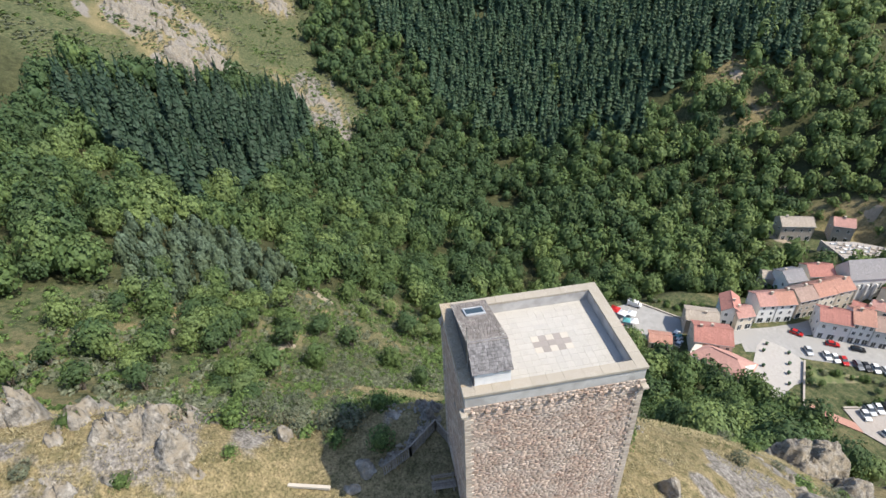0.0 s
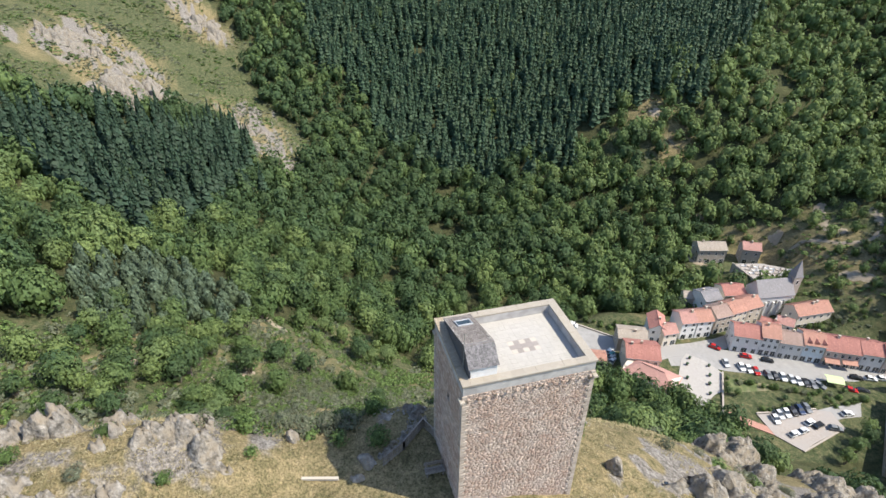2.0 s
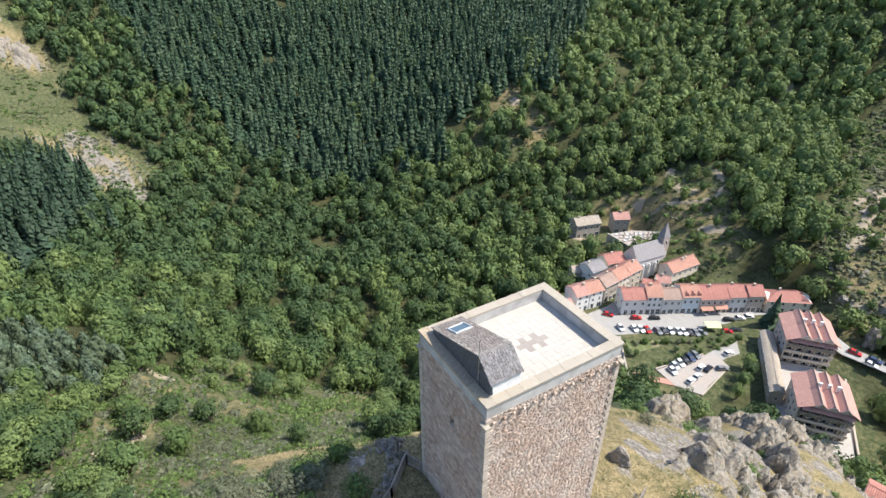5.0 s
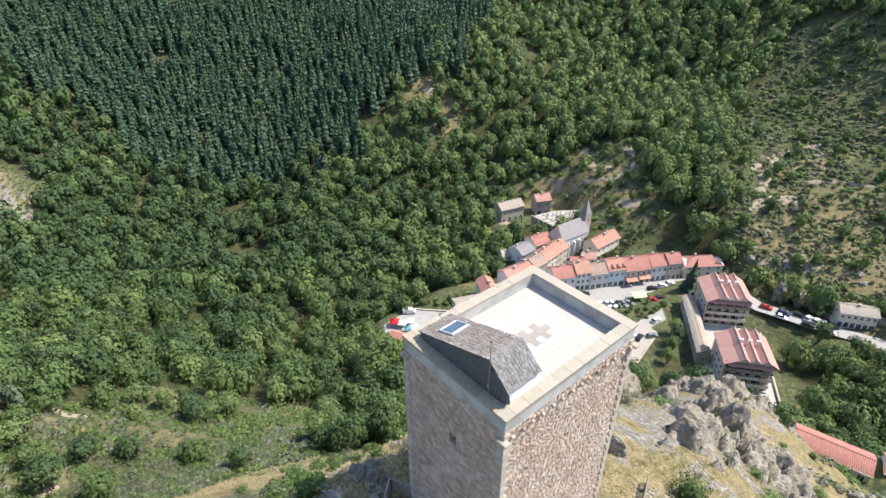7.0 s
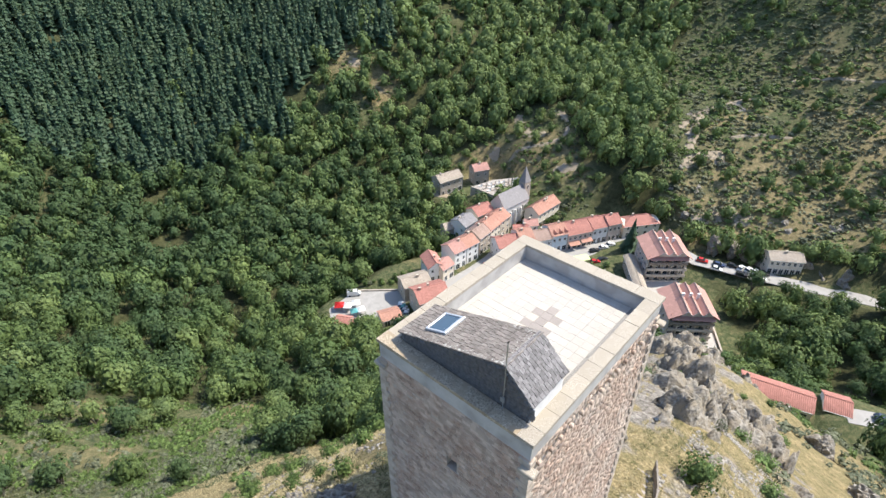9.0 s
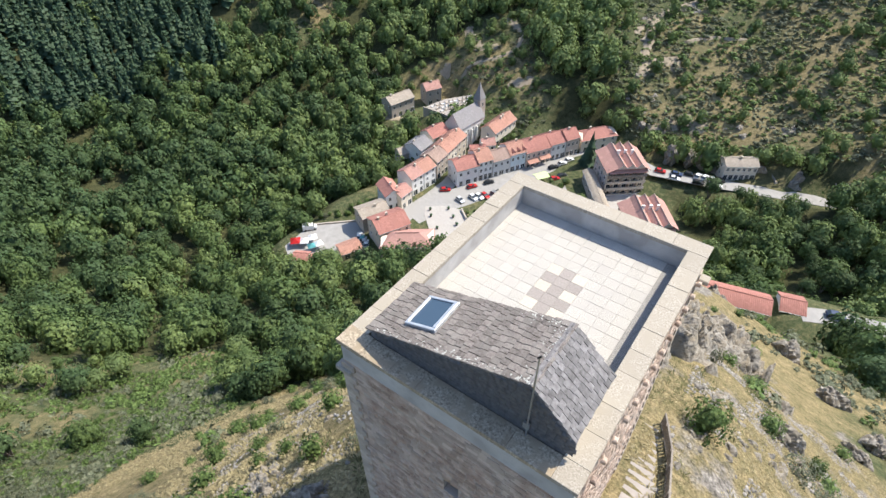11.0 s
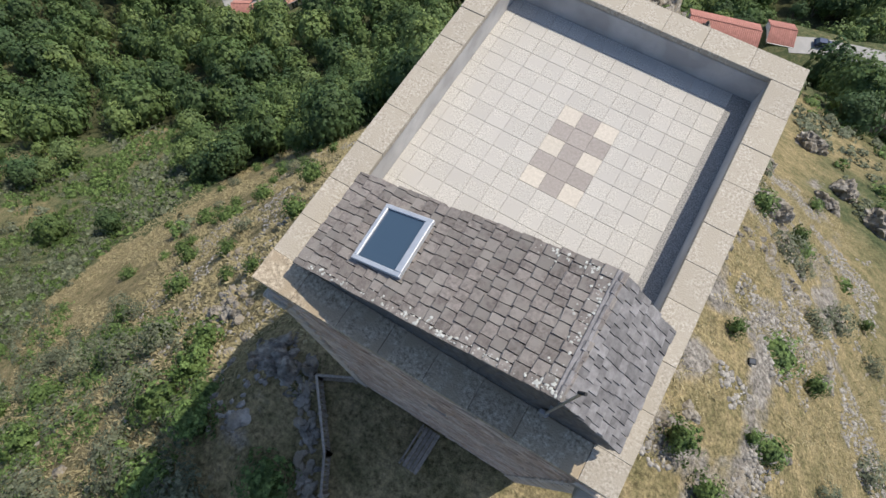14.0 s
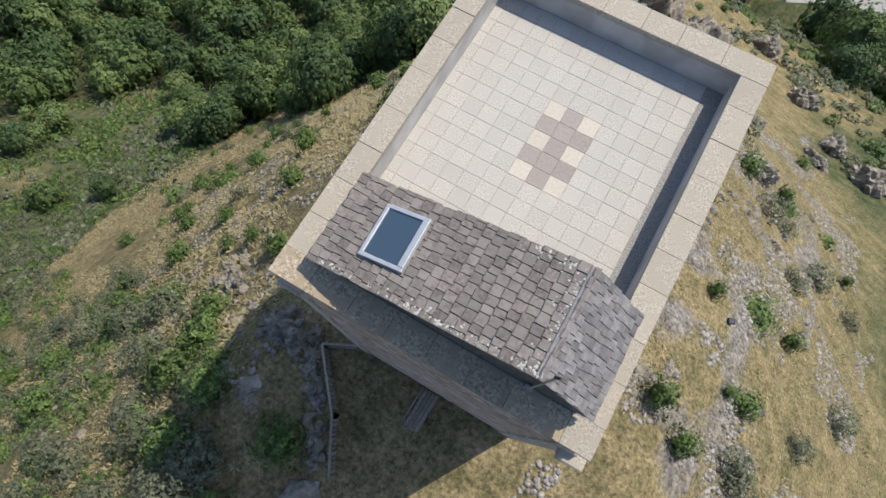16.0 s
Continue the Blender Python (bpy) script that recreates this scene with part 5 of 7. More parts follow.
# covered stall at the street's edge
cx, cy = -70.6, 151.6
stall = thing("market_stall", pose(cx, cy, -115.93, 0, 0, 59), "stall under a pale green canopy at the street's edge", "stall")
bm = bmesh.new()
prism(bm, [(0, 2.3), (2, 2.9), (4, 2.3), (4, 2.36), (2, 2.97), (0, 2.36)], 0, 5.5, "x")
part("canopy", bm, mat("green_canopy", (0.50, 0.62, 0.30), (0.58, 0.70, 0.36), 0.5, 0.7, 0.0), stall, "pale green fabric canopy")
for px in (0.1, 5.4):
    for py in (0.1, 3.9):
        part("post", rod(bmesh.new(), (px, py, 0), (px, py, 2.35), 0.04), M["steel"], stall)
# planters on the square
for i, (px, py) in enumerate(((-94.8, 114.8), (-92.3, 111.9), (-86.4, 107.7), (-82.6, 105.4), (-89.6, 119.0), (-85.4, 116.1), (-81.9, 113.3), (-78.0, 110.5), (-74.4, 107.6))):
    tub = thing("planter", pose(px, py, -115.84), "dark round planter with a clipped shrub on the square", "planter", "planters on the square")
    part("tub", rod(bmesh.new(), (0, 0, 0), (0, 0, 0.55), 0.36, 10, 0.46), M["bark"], tub)
    bm = bmesh.new()
    bmesh.ops.create_icosphere(bm, subdivisions=2, radius=0.5, matrix=Matrix.Translation((0, 0, 0.85)))
    for v in bm.verts:
        v.co += v.normal * random.Random(int(v.co.x * 1e4) + i).uniform(-0.1, 0.12)
    part("shrub", bm, M["needle"], tub, "dark green shrub")

# churchyard with pale tombs
sheet("churchyard", [(-141, 172.5), (-127.5, 172.5), (-123, 190), (-130, 195), (-138, 184)], -113.55, M["pink_lot"], "gravelled churchyard with pale tombs")
rng = random.Random(66)
slab = [block_data("slab", 1.0, 2.0, 0.5, 0.05, WALLS[k]) for k in ("stone", "grey", "stone")]
stele = [block_data("headstone", 0.8, 0.16, 1.1, 0.06, WALLS[k]) for k in ("beige", "grey", "stone")]
for i in range(26):
    u, v = (i % 9) / 8, i // 9
    x, y = -138 + 8.5 * u + 3.0 * v + rng.uniform(-0.3, 0.3), 174.5 + 17 * u - 0.4 * v + rng.uniform(-0.3, 0.3)
    tomb = thing("tomb", pose(x, y, -113.56, 0, 0, -24 + rng.uniform(-4, 4)), "pale stone tomb with a headstone in the churchyard", "tomb", "tombs in the churchyard")
    k = rng.randrange(3)
    child(new("slab", slab[k]), tomb)
    child(new("headstone", stele[k]), tomb).matrix_local = Matrix.Translation((0, 0.9, 0.3))
# canopies in the yard
for i, (x, y, w, key, words) in enumerate(((-119.5, 75.4, 3.0, "white", "white"), (-122.0, 73.6, 3.4, "red", "red"), (-118.6, 78.4, 3.0, "white", "white"), (-115.6, 75.0, 2.6, "teal", "teal"), (-114.6, 77.4, 2.8, "white", "white"))):
    tent = thing("canopy_tent", pose(x, y, -117.5, 0, 0, 40 + 7 * i), f"small {words} canopy tent in the yard", "tent", "tents in the yard")
    bm = bmesh.new()
    bmesh.ops.create_cone(bm, cap_ends=True, segments=4, radius1=w * 0.71, radius2=0.05, depth=1.0, matrix=Matrix.Translation((0, 0, 2.6)) @ Matrix.Rotation(radians(45), 4, "Z"))
    part("canopy", bm, CAR_PAINTS[{"white": 0, "red": 4, "teal": 6}[key]], tent, f"{words} fabric canopy")
    for px in (-w / 2 + 0.1, w / 2 - 0.1):
        for py in (-w / 2 + 0.1, w / 2 - 0.1):
            part("post", rod(bmesh.new(), (px, py, 0), (px, py, 2.15), 0.03, 6), M["steel"], tent)


# ---- rocks ----
def rock_mesh(name, seed, sub=3, spiky=0.35):
    """A fractured block: cut flat, then broken into cells with cracks between."""
    rng = random.Random(seed)
    bm = bmesh.new()
    bmesh.ops.create_icosphere(bm, subdivisions=sub, radius=1.0)
    cuts = [(Vector((rng.gauss(0, 1), rng.gauss(0, 1), rng.gauss(0.2, 0.8))).normalized(), rng.uniform(0.55, 0.9)) for _ in range(9)]
    off = Vector((rng.uniform(0, 50), rng.uniform(0, 50), rng.uniform(0, 50)))
    for v in bm.verts:
        p = v.co.copy()
        for n, k in cuts:
            d = p.dot(n) - k
            if d > 0:
                p -= n * d * 0.92
        s = 0.0
        for size, deep in ((1.5, 0.9), (3.4, 0.45)):
            q = Vector((p.x * size + p.z * 0.5, p.y * size, p.z * size * 0.62)) + off
            dist, pts = noise.voronoi(q)
            s += noise.noise(pts[0] * 5.3) * spiky * deep - math.exp(-(dist[1] - dist[0]) * 9) * spiky * deep * 0.55
        s += noise.noise(p * 7 + off) * 0.07
        v.co = p * (1 + s)
    me = bpy.data.meshes.new(name)
    bm.to_mesh(me)
    bm.free()
    me.materials.append(M["rock"])
    return me


ROCKS = [rock_mesh("rock_outcrop", 100 + i, 4, 0.38) for i in range(5)] + [rock_mesh("boulder", 200 + i, 3, 0.25) for i in range(4)] + [rock_mesh("crag", 220 + i, 3, 0.42) for i in range(5)]


def rock(kind, x, y, top, sx, sy, sz, turn, lean=0.0, label="grey lichened granite outcrop"):
    ob = new("boulder" if 4 < kind < 9 else "rock_outcrop", ROCKS[kind])
    ob.matrix_world = Matrix.Translation((x, y, top - sz * 0.85)) @ Matrix.Rotation(radians(turn), 4, "Z") @ Matrix.Rotation(radians(lean), 4, "X") @ Matrix.Diagonal((sx, sy, sz, 1))
    return tagged(ob, label, "rock", "rock outcrops")


OUTCROPS = [
    (0, -6.6, -23.6, -6.9, 2.6, 2.0, 2.6, 20, 8), (1, -7.2, -27.2, -6.7, 2.2, 2.4, 2.4, 70, -6), (2, -6.8, -32.0, -6.0, 2.0, 2.8, 2.2, 120, 5), (3, -7.5, -37.0, -6.6, 2.2, 3.0, 2.2, 10, 0), (4, -8.5, -43.0, -7.6, 2.4, 3.0, 2.4, 40, 0), (1, -4.6, -24.6, -8.3, 2.0, 1.6, 1.3, 160, 0),
    (2, -4.4, -22.0, -8.6, 1.8, 1.4, 2.0, 65, 0), (0, -3.0, -27.0, -8.6, 1.4, 1.8, 1.2, 200, 0),
    (5, -5.8, -17.1, -10.4, 0.75, 0.65, 1.1, 10, 10), (6, -2.2, -11.8, -10.7, 0.9, 0.7, 0.8, 30, 0), (7, -1.0, -12.6, -10.9, 0.7, 0.5, 0.7, 80, 0),
    (0, 0.5, 22.0, -21.6, 2.6, 2.2, 4.0, 30, 10), (1, 3.2, 16.5, -17.4, 2.2, 1.8, 3.0, 75, -8), (2, 3.4, 21.6, -21.0, 1.9, 2.0, 3.6, 150, 6), (3, 0.8, 28.0, -26.0, 2.2, 3.0, 4.6, 60, 8), (4, 5.6, 27.4, -28.0, 2.0, 2.2, 3.6, 10, 0),
    (0, 7.2, 34.4, -34.6, 2.6, 3.2, 4.2, 100, 10), (2, 3.6, 38.0, -35.4, 2.2, 3.4, 5.0, 140, -8), (3, -1.4, 34.6, -32.0, 2.4, 2.6, 4.2, 20, 8), (1, -13.5, 38.0, -38.0, 2.0, 2.6, 3.6, 60, 0), (4, -8.2, 40.0, -38.0, 2.0, 2.4, 3.4, 60, 0),
    (0, -8.4, 57.4, -47.4, 2.6, 4.0, 5.6, 170, 10), (2, -8.2, 66.2, -52.4, 2.8, 4.4, 7.0, 30, -8), (3, -3.4, 62.0, -50.6, 2.4, 3.6, 6.4, 80, 6), (1, -13.6, 62.0, -53.4, 2.4, 3.2, 5.0, 110, 0), (4, -3.0, 74.0, -61.0, 3.0, 4.2, 8.0, 0, 8), (0, 1.3, 85.2, -74.0, 3.0, 4.6, 9.0, 55, -6), (2, -5.0, 80.0, -66.0, 3.0, 4.0, 8.0, 15, 0),
    (1, 3.6, 68.0, -60.0, 2.4, 3.0, 6.0, 95, 0), (3, 6.6, 46.0, -42.0, 2.2, 3.0, 5.0, 130, 0), (4, 8.6, 54.0, -49.6, 2.0, 3.0, 5.0, 40, 0), (0, -20.0, 52.0, -51.0, 2.2, 2.8, 4.0, 75, 0), (2, 10.0, 40.0, -39.6, 1.6, 2.4, 3.2, 10, 0),
    (3, -0.6, 48.0, -41.4, 2.4, 3.4, 5.0, 45, 0), (1, -4.6, 50.4, -43.4, 2.2, 3.2, 5.0, 100, 6), (5, 1.2, 8.0, -13.6, 1.0, 0.9, 1.2, 0, 0),
    (0, 17.0, 25.0, -31.9, 1.3, 1.6, 1.3, 30, 0), (2, 21.0, 30.0, -36.4, 1.5, 1.8, 1.4, 80, 0), (3, 24.0, 40.0, -42.4, 1.6, 1.5, 1.4, 10, 0),
]
def cells(x, y, size, seed):
    """A random value for each irregular cell of the plane."""
    u, v = x / size, y / size
    iu, iv = np.floor(u).astype(np.int64), np.floor(v).astype(np.int64)
    best, value = np.full(x.shape, 9.0), np.zeros(x.shape)
    for a in (-1, 0, 1):
        for b in (-1, 0, 1):
            px, py = iu + a + lattice(iu + a, iv + b, seed), iv + b + lattice(iu + a, iv + b, seed + 7)
            d = np.hypot(u - px, v - py)
            w = lattice(iu + a, iv + b, seed + 13) + 0.5 * ((u - px) * (lattice(iu + a, iv + b, seed + 17) - 0.5) + (v - py) * (lattice(iu + a, iv + b, seed + 19) - 0.5))
            near_one = d < best
            best, value = np.where(near_one, d, best), np.where(near_one, w, value)
    return value


def rock_field(blocks, step, seed, label, rough=1.0):
    """Bedrock breaking through the ground: fractured steps round the given crests (x, y, top, half width, half length)."""
    B = np.array(blocks)
    pad = B[:, 3:5].max() * 2.4
    gx, gy = np.arange(B[:, 0].min() - pad, B[:, 0].max() + pad, step), np.arange(B[:, 1].min() - pad, B[:, 1].max() + pad, step)
    X, Y = np.meshgrid(gx, gy)
    rs = np.random.RandomState(seed)
    X, Y = X + rs.uniform(-0.3, 0.3, X.shape) * step, Y + rs.uniform(-0.3, 0.3, X.shape) * step
    H = np.full(X.shape, -999.0)
    for bx, by, top, a, b in B:
        q = ((X - bx) / (a * 1.1)) ** 2 + ((Y - by) / (b * 1.1)) ** 2
        H = np.maximum(H, top - 0.35 - 0.55 * (a + b) * (np.sqrt(q + 0.02) + 1.2 * np.maximum(0, q - 1.6)))
    k = step / 0.3 * rough
    wx, wy = X + 0.35 * k * grain(X, Y, 1.4 * k, seed + 3), Y + 0.5 * k * grain(X, Y, 1.4 * k, seed + 4)
    N = 3.2 * (cells(wx, wy * 0.7, 2.6 * k, seed) - 0.55) + 1.7 * (cells(wx, wy * 0.8, 1.25 * k, seed + 1) - 0.5) + 0.8 * (cells(wx, wy, 0.66 * k, seed + 2) - 0.5)
    H = H + N * k + 1.1 * k * grain(X, Y, 6.5 * k, seed + 9) - 1.05 * k
    G0 = land(X, Y)
    n, m = X.shape
    keep = H > G0 - 0.35 * k
    face = keep[:-1, :-1] | keep[:-1, 1:] | keep[1:, 1:] | keep[1:, :-1]
    idx = np.arange(n * m).reshape(n, m)
    f = np.stack([idx[:-1, :-1], idx[:-1, 1:], idx[1:, 1:], idx[1:, :-1]], -1)[face]
    used_v = np.unique(f)
    remap = np.zeros(n * m, int)
    remap[used_v] = np.arange(len(used_v))
    P = np.stack([X, Y, np.maximum(H, G0 - 0.8 * k)], -1).reshape(-1, 3)[used_v]
    f = remap[f]
    tri = np.concatenate([f[:, [0, 1, 2]], f[:, [0, 2, 3]]])
    ob = join_arrays("rock_outcrop", [(P, tri)], M["rock"])
    return tagged(ob, label, "rock", "", "stuff")


for k, x, y, top, a, b, c, turn, lean in OUTCROPS:
    if k > 4:
        rock(k, x, y, top, a, b, c, turn, lean)
rng = random.Random(31)
main = [(x, y, top, a, b) for k, x, y, top, a, b, c, turn, lean in OUTCROPS if k < 5]
knoll = [(x, y, zland(x, y) + up + 0.9, a * 1.15, b * 1.15) for x, y, up, a, b in ((-5.6, -24.4, 1.9, 2.2, 1.5), (-3.8, -26.4, 1.6, 2.6, 1.9), (-5.6, -28.6, 1.5, 1.6, 1.2), (-6.4, -32.6, 2.3, 1.0, 0.9), (-5.8, -35.6, 1.9, 2.4, 1.8), (-6.6, -40.0, 1.9, 2.2, 2.0), (-3.2, -22.8, 1.5, 1.5, 1.3), (-2.2, -34.0, 1.5, 2.0, 1.5), (-1.0, -28.5, 1.4, 1.6, 1.3))]
ridge = [(x, y, top + 0.6, a, b) for x, y, top, a, b in main if y > 10 and x < 16]
for i in range(16):
    x, y = rng.uniform(-8, 1), rng.uniform(-48, -22)
    s = rng.uniform(0.35, 1.0)
    knoll.append((x, y, zland(x, y) + 0.6 * s + 0.9, s * rng.uniform(0.8, 1.8), s))
for i in range(55):
    t = rng.random()
    x, y = 1 - 6 * t + rng.gauss(0, 5.5), 12 + 72 * t
    s = rng.uniform(0.6, 1.6)
    ridge.append((x, y, zland(x, y) + 0.7 * s + 0.3, s, s * rng.uniform(0.8, 1.8)))
rock_field(knoll, 0.24, 11, "pale fractured granite outcrop on the grassy knoll", 1.05)
rock_field(ridge, 0.27, 21, "jagged grey-tan granite ridge below the tower")
rock_field([q for q in main if -18 < q[1] < 10] + [(x, y, zland(x, y) + 0.5, 0.7, 0.5) for x, y in ((-11.4, -5.2), (-10.6, -4.6), (-12.0, -6.0))], 0.15, 41, "small lichened rock at the foot of the tower", 0.7)
slope = []
for i in range(130):
    x, y = (rng.uniform(5, 24), rng.uniform(-12, 30))
    if float(grain(x, y, 6, 72)) < -0.1:
        continue
    s = rng.uniform(0.35, 1.1)
    slope.append((x, y, zland(x, y) + 0.3 * s + 0.3, s, s * rng.uniform(0.7, 1.6)))
rock_field(slope, 0.15, 51, "flat pale rock breaking through the dry slope", 0.45)
rock_field([(x, y, zland(x, y) + h, q, q * 0.9) for x, y, h, q in ((-6.9, -7.0, 0.7, 0.6), (-6.3, -7.3, 1.2, 0.75), (-5.7, -7.1, 1.5, 0.8), (-5.2, -7.4, 1.0, 0.6), (-6.1, -6.5, 0.9, 0.5))], 0.09, 61, "craggy lichened granite boulder at the foot of the tower", 0.8)
for x, y, up, a, b, c, turn in ((28.2, 36.8, 2.0, 3.4, 2.4, 2.8, 20), (24.6, 40.4, 1.4, 2.4, 1.8, 2.2, 80), (22.0, 35.0, 1.0, 2.0, 1.4, 1.8, 130), (35.0, 73.0, 2.6, 4.6, 3.6, 4.0, 50), (10.8, 17.4, 0.8, 1.8, 1.2, 1.5, 10), (15.4, 59.0, 2.0, 3.0, 2.4, 3.0, 70), (20.4, 49.0, 1.6, 2.6, 2.0, 2.6, 0)):
    rock(int(turn) % 5, x, y, zland(x, y) + up, a, b, c, turn, 4, "dark granite outcrop on the eastern slope")
for i in range(34):
    x, y = -13.9 + rng.gauss(0, 0.9), -6.1 + rng.gauss(0, 0.7)
    q = rng.uniform(0.14, 0.42)
    rock(5 + i % 4, x, y, zland(x, y) + q * 0.7 + 0.25 * math.exp(-((x + 13.9) ** 2 + (y + 6.1) ** 2)), q * 1.3, q, q * 0.8, rng.uniform(0, 180), rng.uniform(-20, 20), "pale stone of a tumbled cairn on the slope")
for i in range(46):
    t = rng.random()
    x, y = -4.6 + 2.7 * t + rng.gauss(-0.25, 0.14), -7.1 - 3.6 * t + rng.gauss(-0.1, 0.14)
    q = rng.uniform(0.09, 0.24)
    rock(5 + i % 4, x, y, zland(x, y) + q * 0.9, q * 1.4, q, q * 0.8, rng.uniform(0, 180), rng.uniform(-15, 15), "grey stone along the edge of the grass terrace")
# crags of the western spur
for (x0, y0, x1, y1), count, wide, big in (((-300, -126, -350, -112), 18, 9, 8), ((-268, -92, -345, -104), 24, 8, 8), ((-292, -80, -318, -94), 14, 7, 7), ((-326, -40, -296, -34), 12, 5, 5), ((-300, -36, -264, -22), 20, 5, 5), ((-455, -84, -420, -58), 24, 9, 9), ((-440, -92, -424, -64), 8, 8, 7)):
    crest = []
    for i in range(count):
        t = rng.random()
        x, y = x0 + (x1 - x0) * t + rng.uniform(-wide, wide), y0 + (y1 - y0) * t + rng.uniform(-wide, wide)
        s = rng.uniform(0.4, 1) * big
        crest.append((x, y, zland(x, y) + s * 0.7, s, s * rng.uniform(0.7, 1.1)))
    rock_field(crest, 0.85, int(-x0), "pale crag on the bare western spur", 0.75)
# rocks on the eastern hill
for i in range(34):
    t = rng.random()
    x0, y0, x1, y1 = ((-70, 244, -46, 200), (-78, 262, -52, 284), (-34, 206, 10, 222))[i % 3]
    x, y = x0 + (x1 - x0) * t + rng.uniform(-7, 7), y0 + (y1 - y0) * t + rng.uniform(-7, 7)
    s = rng.uniform(0.8, 2.6)
    rock(9 + i % 5, x, y, zland(x, y) + s * 0.3, s * 1.3, s, s * 0.8, rng.uniform(0, 180), 0, "small rock outcrop on the heathy hill")
# cliff beside the upper road
for i in range(16):
    t = i / 15
    x, y = -34 + 92 * t + rng.uniform(-2, 2), 186 + 20 * t + rng.uniform(0, 3)
    s = rng.uniform(3.0, 4.6)
    rock(9 + i % 5, x, y + 3, -107.5 + 4.5 * rng.random(), s * 1.2, s * 0.8, s * 1.3, rng.uniform(0, 180), 0, "dark rock face above the road")
# stones lying on the dry slope near the tower
for i in range(330):
    x, y = (rng.uniform(5, 19), rng.uniform(-8, 17)) if i < 250 else (rng.uniform(-22, -6), rng.uniform(-20, 4))
    if float(grain(x, y, 2.6, 71)) < 0.1:
        continue
    s = rng.uniform(0.10, 0.45)
    rock(5 + i % 4, x, y, zland(x, y) + s * 0.5, s * 1.3, s, s * 0.7, rng.uniform(0, 180), rng.uniform(-20, 20), "loose granite stone in the dry grass")

# ---- trees and bushes ----
def ico(sub):
    bm = bmesh.new()
    bmesh.ops.create_icosphere(bm, subdivisions=sub, radius=1.0)
    v = np.array([p.co[:] for p in bm.verts])
    f = np.array([[q.index for q in p.verts] for p in bm.faces])
    bm.free()
    return v, f


ICO = {n: ico(n) for n in (1, 2, 3, 4)}


def crown_shape(seed, lumps, count, size, flat=0.8, core=3, spread=0.62, cone=0.0, fine=0, ragged=0.08):
    """A leafy crown about the origin: a lumpy, ragged mass with leaf clumps standing out of it."""
    rs = np.random.RandomState(seed)
    c = rs.normal(size=(lumps, 3))
    c /= np.linalg.norm(c, axis=1)[:, None]
    c[:, 2] = np.abs(c[:, 2]) - 0.25
    c = c * rs.uniform(0.35, spread, (lumps, 1))
    r = rs.uniform(0.26, 0.46, lumps)
    if fine:
        d = rs.normal(size=(fine, 3))
        d /= np.linalg.norm(d, axis=1)[:, None]
        d[:, 2] = np.abs(d[:, 2]) - 0.2
        c = np.concatenate([c, d * rs.uniform(0.62, 0.86, (fine, 1))])
        r = np.concatenate([r, rs.uniform(0.12, 0.25, fine)])

    def reach(d):
        dc = d @ c.T
        q = r[None, :] ** 2 - (c ** 2).sum(1)[None, :] + dc ** 2
        far = np.where(q > 0, dc + np.sqrt(np.maximum(q, 0)), 0).max(1)
        return np.maximum(far, 0.42)[:, None]

    def shaped(p):
        taper = 1 - cone * np.clip(p[:, 2:3] + 0.4, 0, 1.2)
        return p * np.concatenate([taper, taper, np.full_like(taper, flat)], 1)

    out = []
    # leaves in clumps that stand out of the mass, each with its own lit and shaded side
    each = 7
    clumps = max(5, count // each)
    count = clumps * each
    d = rs.normal(size=(clumps, 3))
    d[:, 2] += 0.45
    d /= np.linalg.norm(d, axis=1)[:, None]
    heart = d * reach(d) * rs.uniform(0.82, 0.95, (clumps, 1))
    e = rs.normal(size=(clumps, each, 3)) + d[:, None, :] * 1.3
    e /= np.linalg.norm(e, axis=2)[:, :, None]
    p = shaped((heart[:, None, :] + e * rs.uniform(0.06, 0.14, (clumps, 1, 1))).reshape(-1, 3))
    n = (0.55 * e + 0.75 * d[:, None, :]).reshape(-1, 3) + np.array([0, 0, 0.15]) + rs.normal(size=(count, 3)) * 0.26
    # loose leaves close the gaps between the clumps
    fill = int(count * 0.7)
    g = rs.normal(size=(fill, 3))
    g[:, 2] += 0.35
    g /= np.linalg.norm(g, axis=1)[:, None]
    p = np.concatenate([p, shaped(g * reach(g) * rs.uniform(0.70, 0.90, (fill, 1)))])
    n = np.concatenate([n, g + np.array([0, 0, 0.15]) + rs.normal(size=(fill, 3)) * 0.26])
    count += fill
    n /= np.linalg.norm(n, axis=1)[:, None]
    a = np.cross(n, rs.normal(size=(count, 3)))
    a /= np.linalg.norm(a, axis=1)[:, None]
    b = np.cross(n, a)
    s = size * rs.uniform(0.5, 1.35, (count, 1))
    q = np.stack([p - a * s * 0.95 - b * s * 0.5, p + a * s * 0.95 - b * s * 0.5, p + b * s * 1.1], 1).reshape(-1, 3)
    out.append((q, np.arange(count * 3).reshape(-1, 3)))
    if core:
        v, f = ICO[core]
        v = v / np.linalg.norm(v, axis=1)[:, None]
        out.append((shaped(v * reach(v) * (0.68 + 0.8 * ragged * rs.normal(size=(len(v), 1)))), f))
    return out


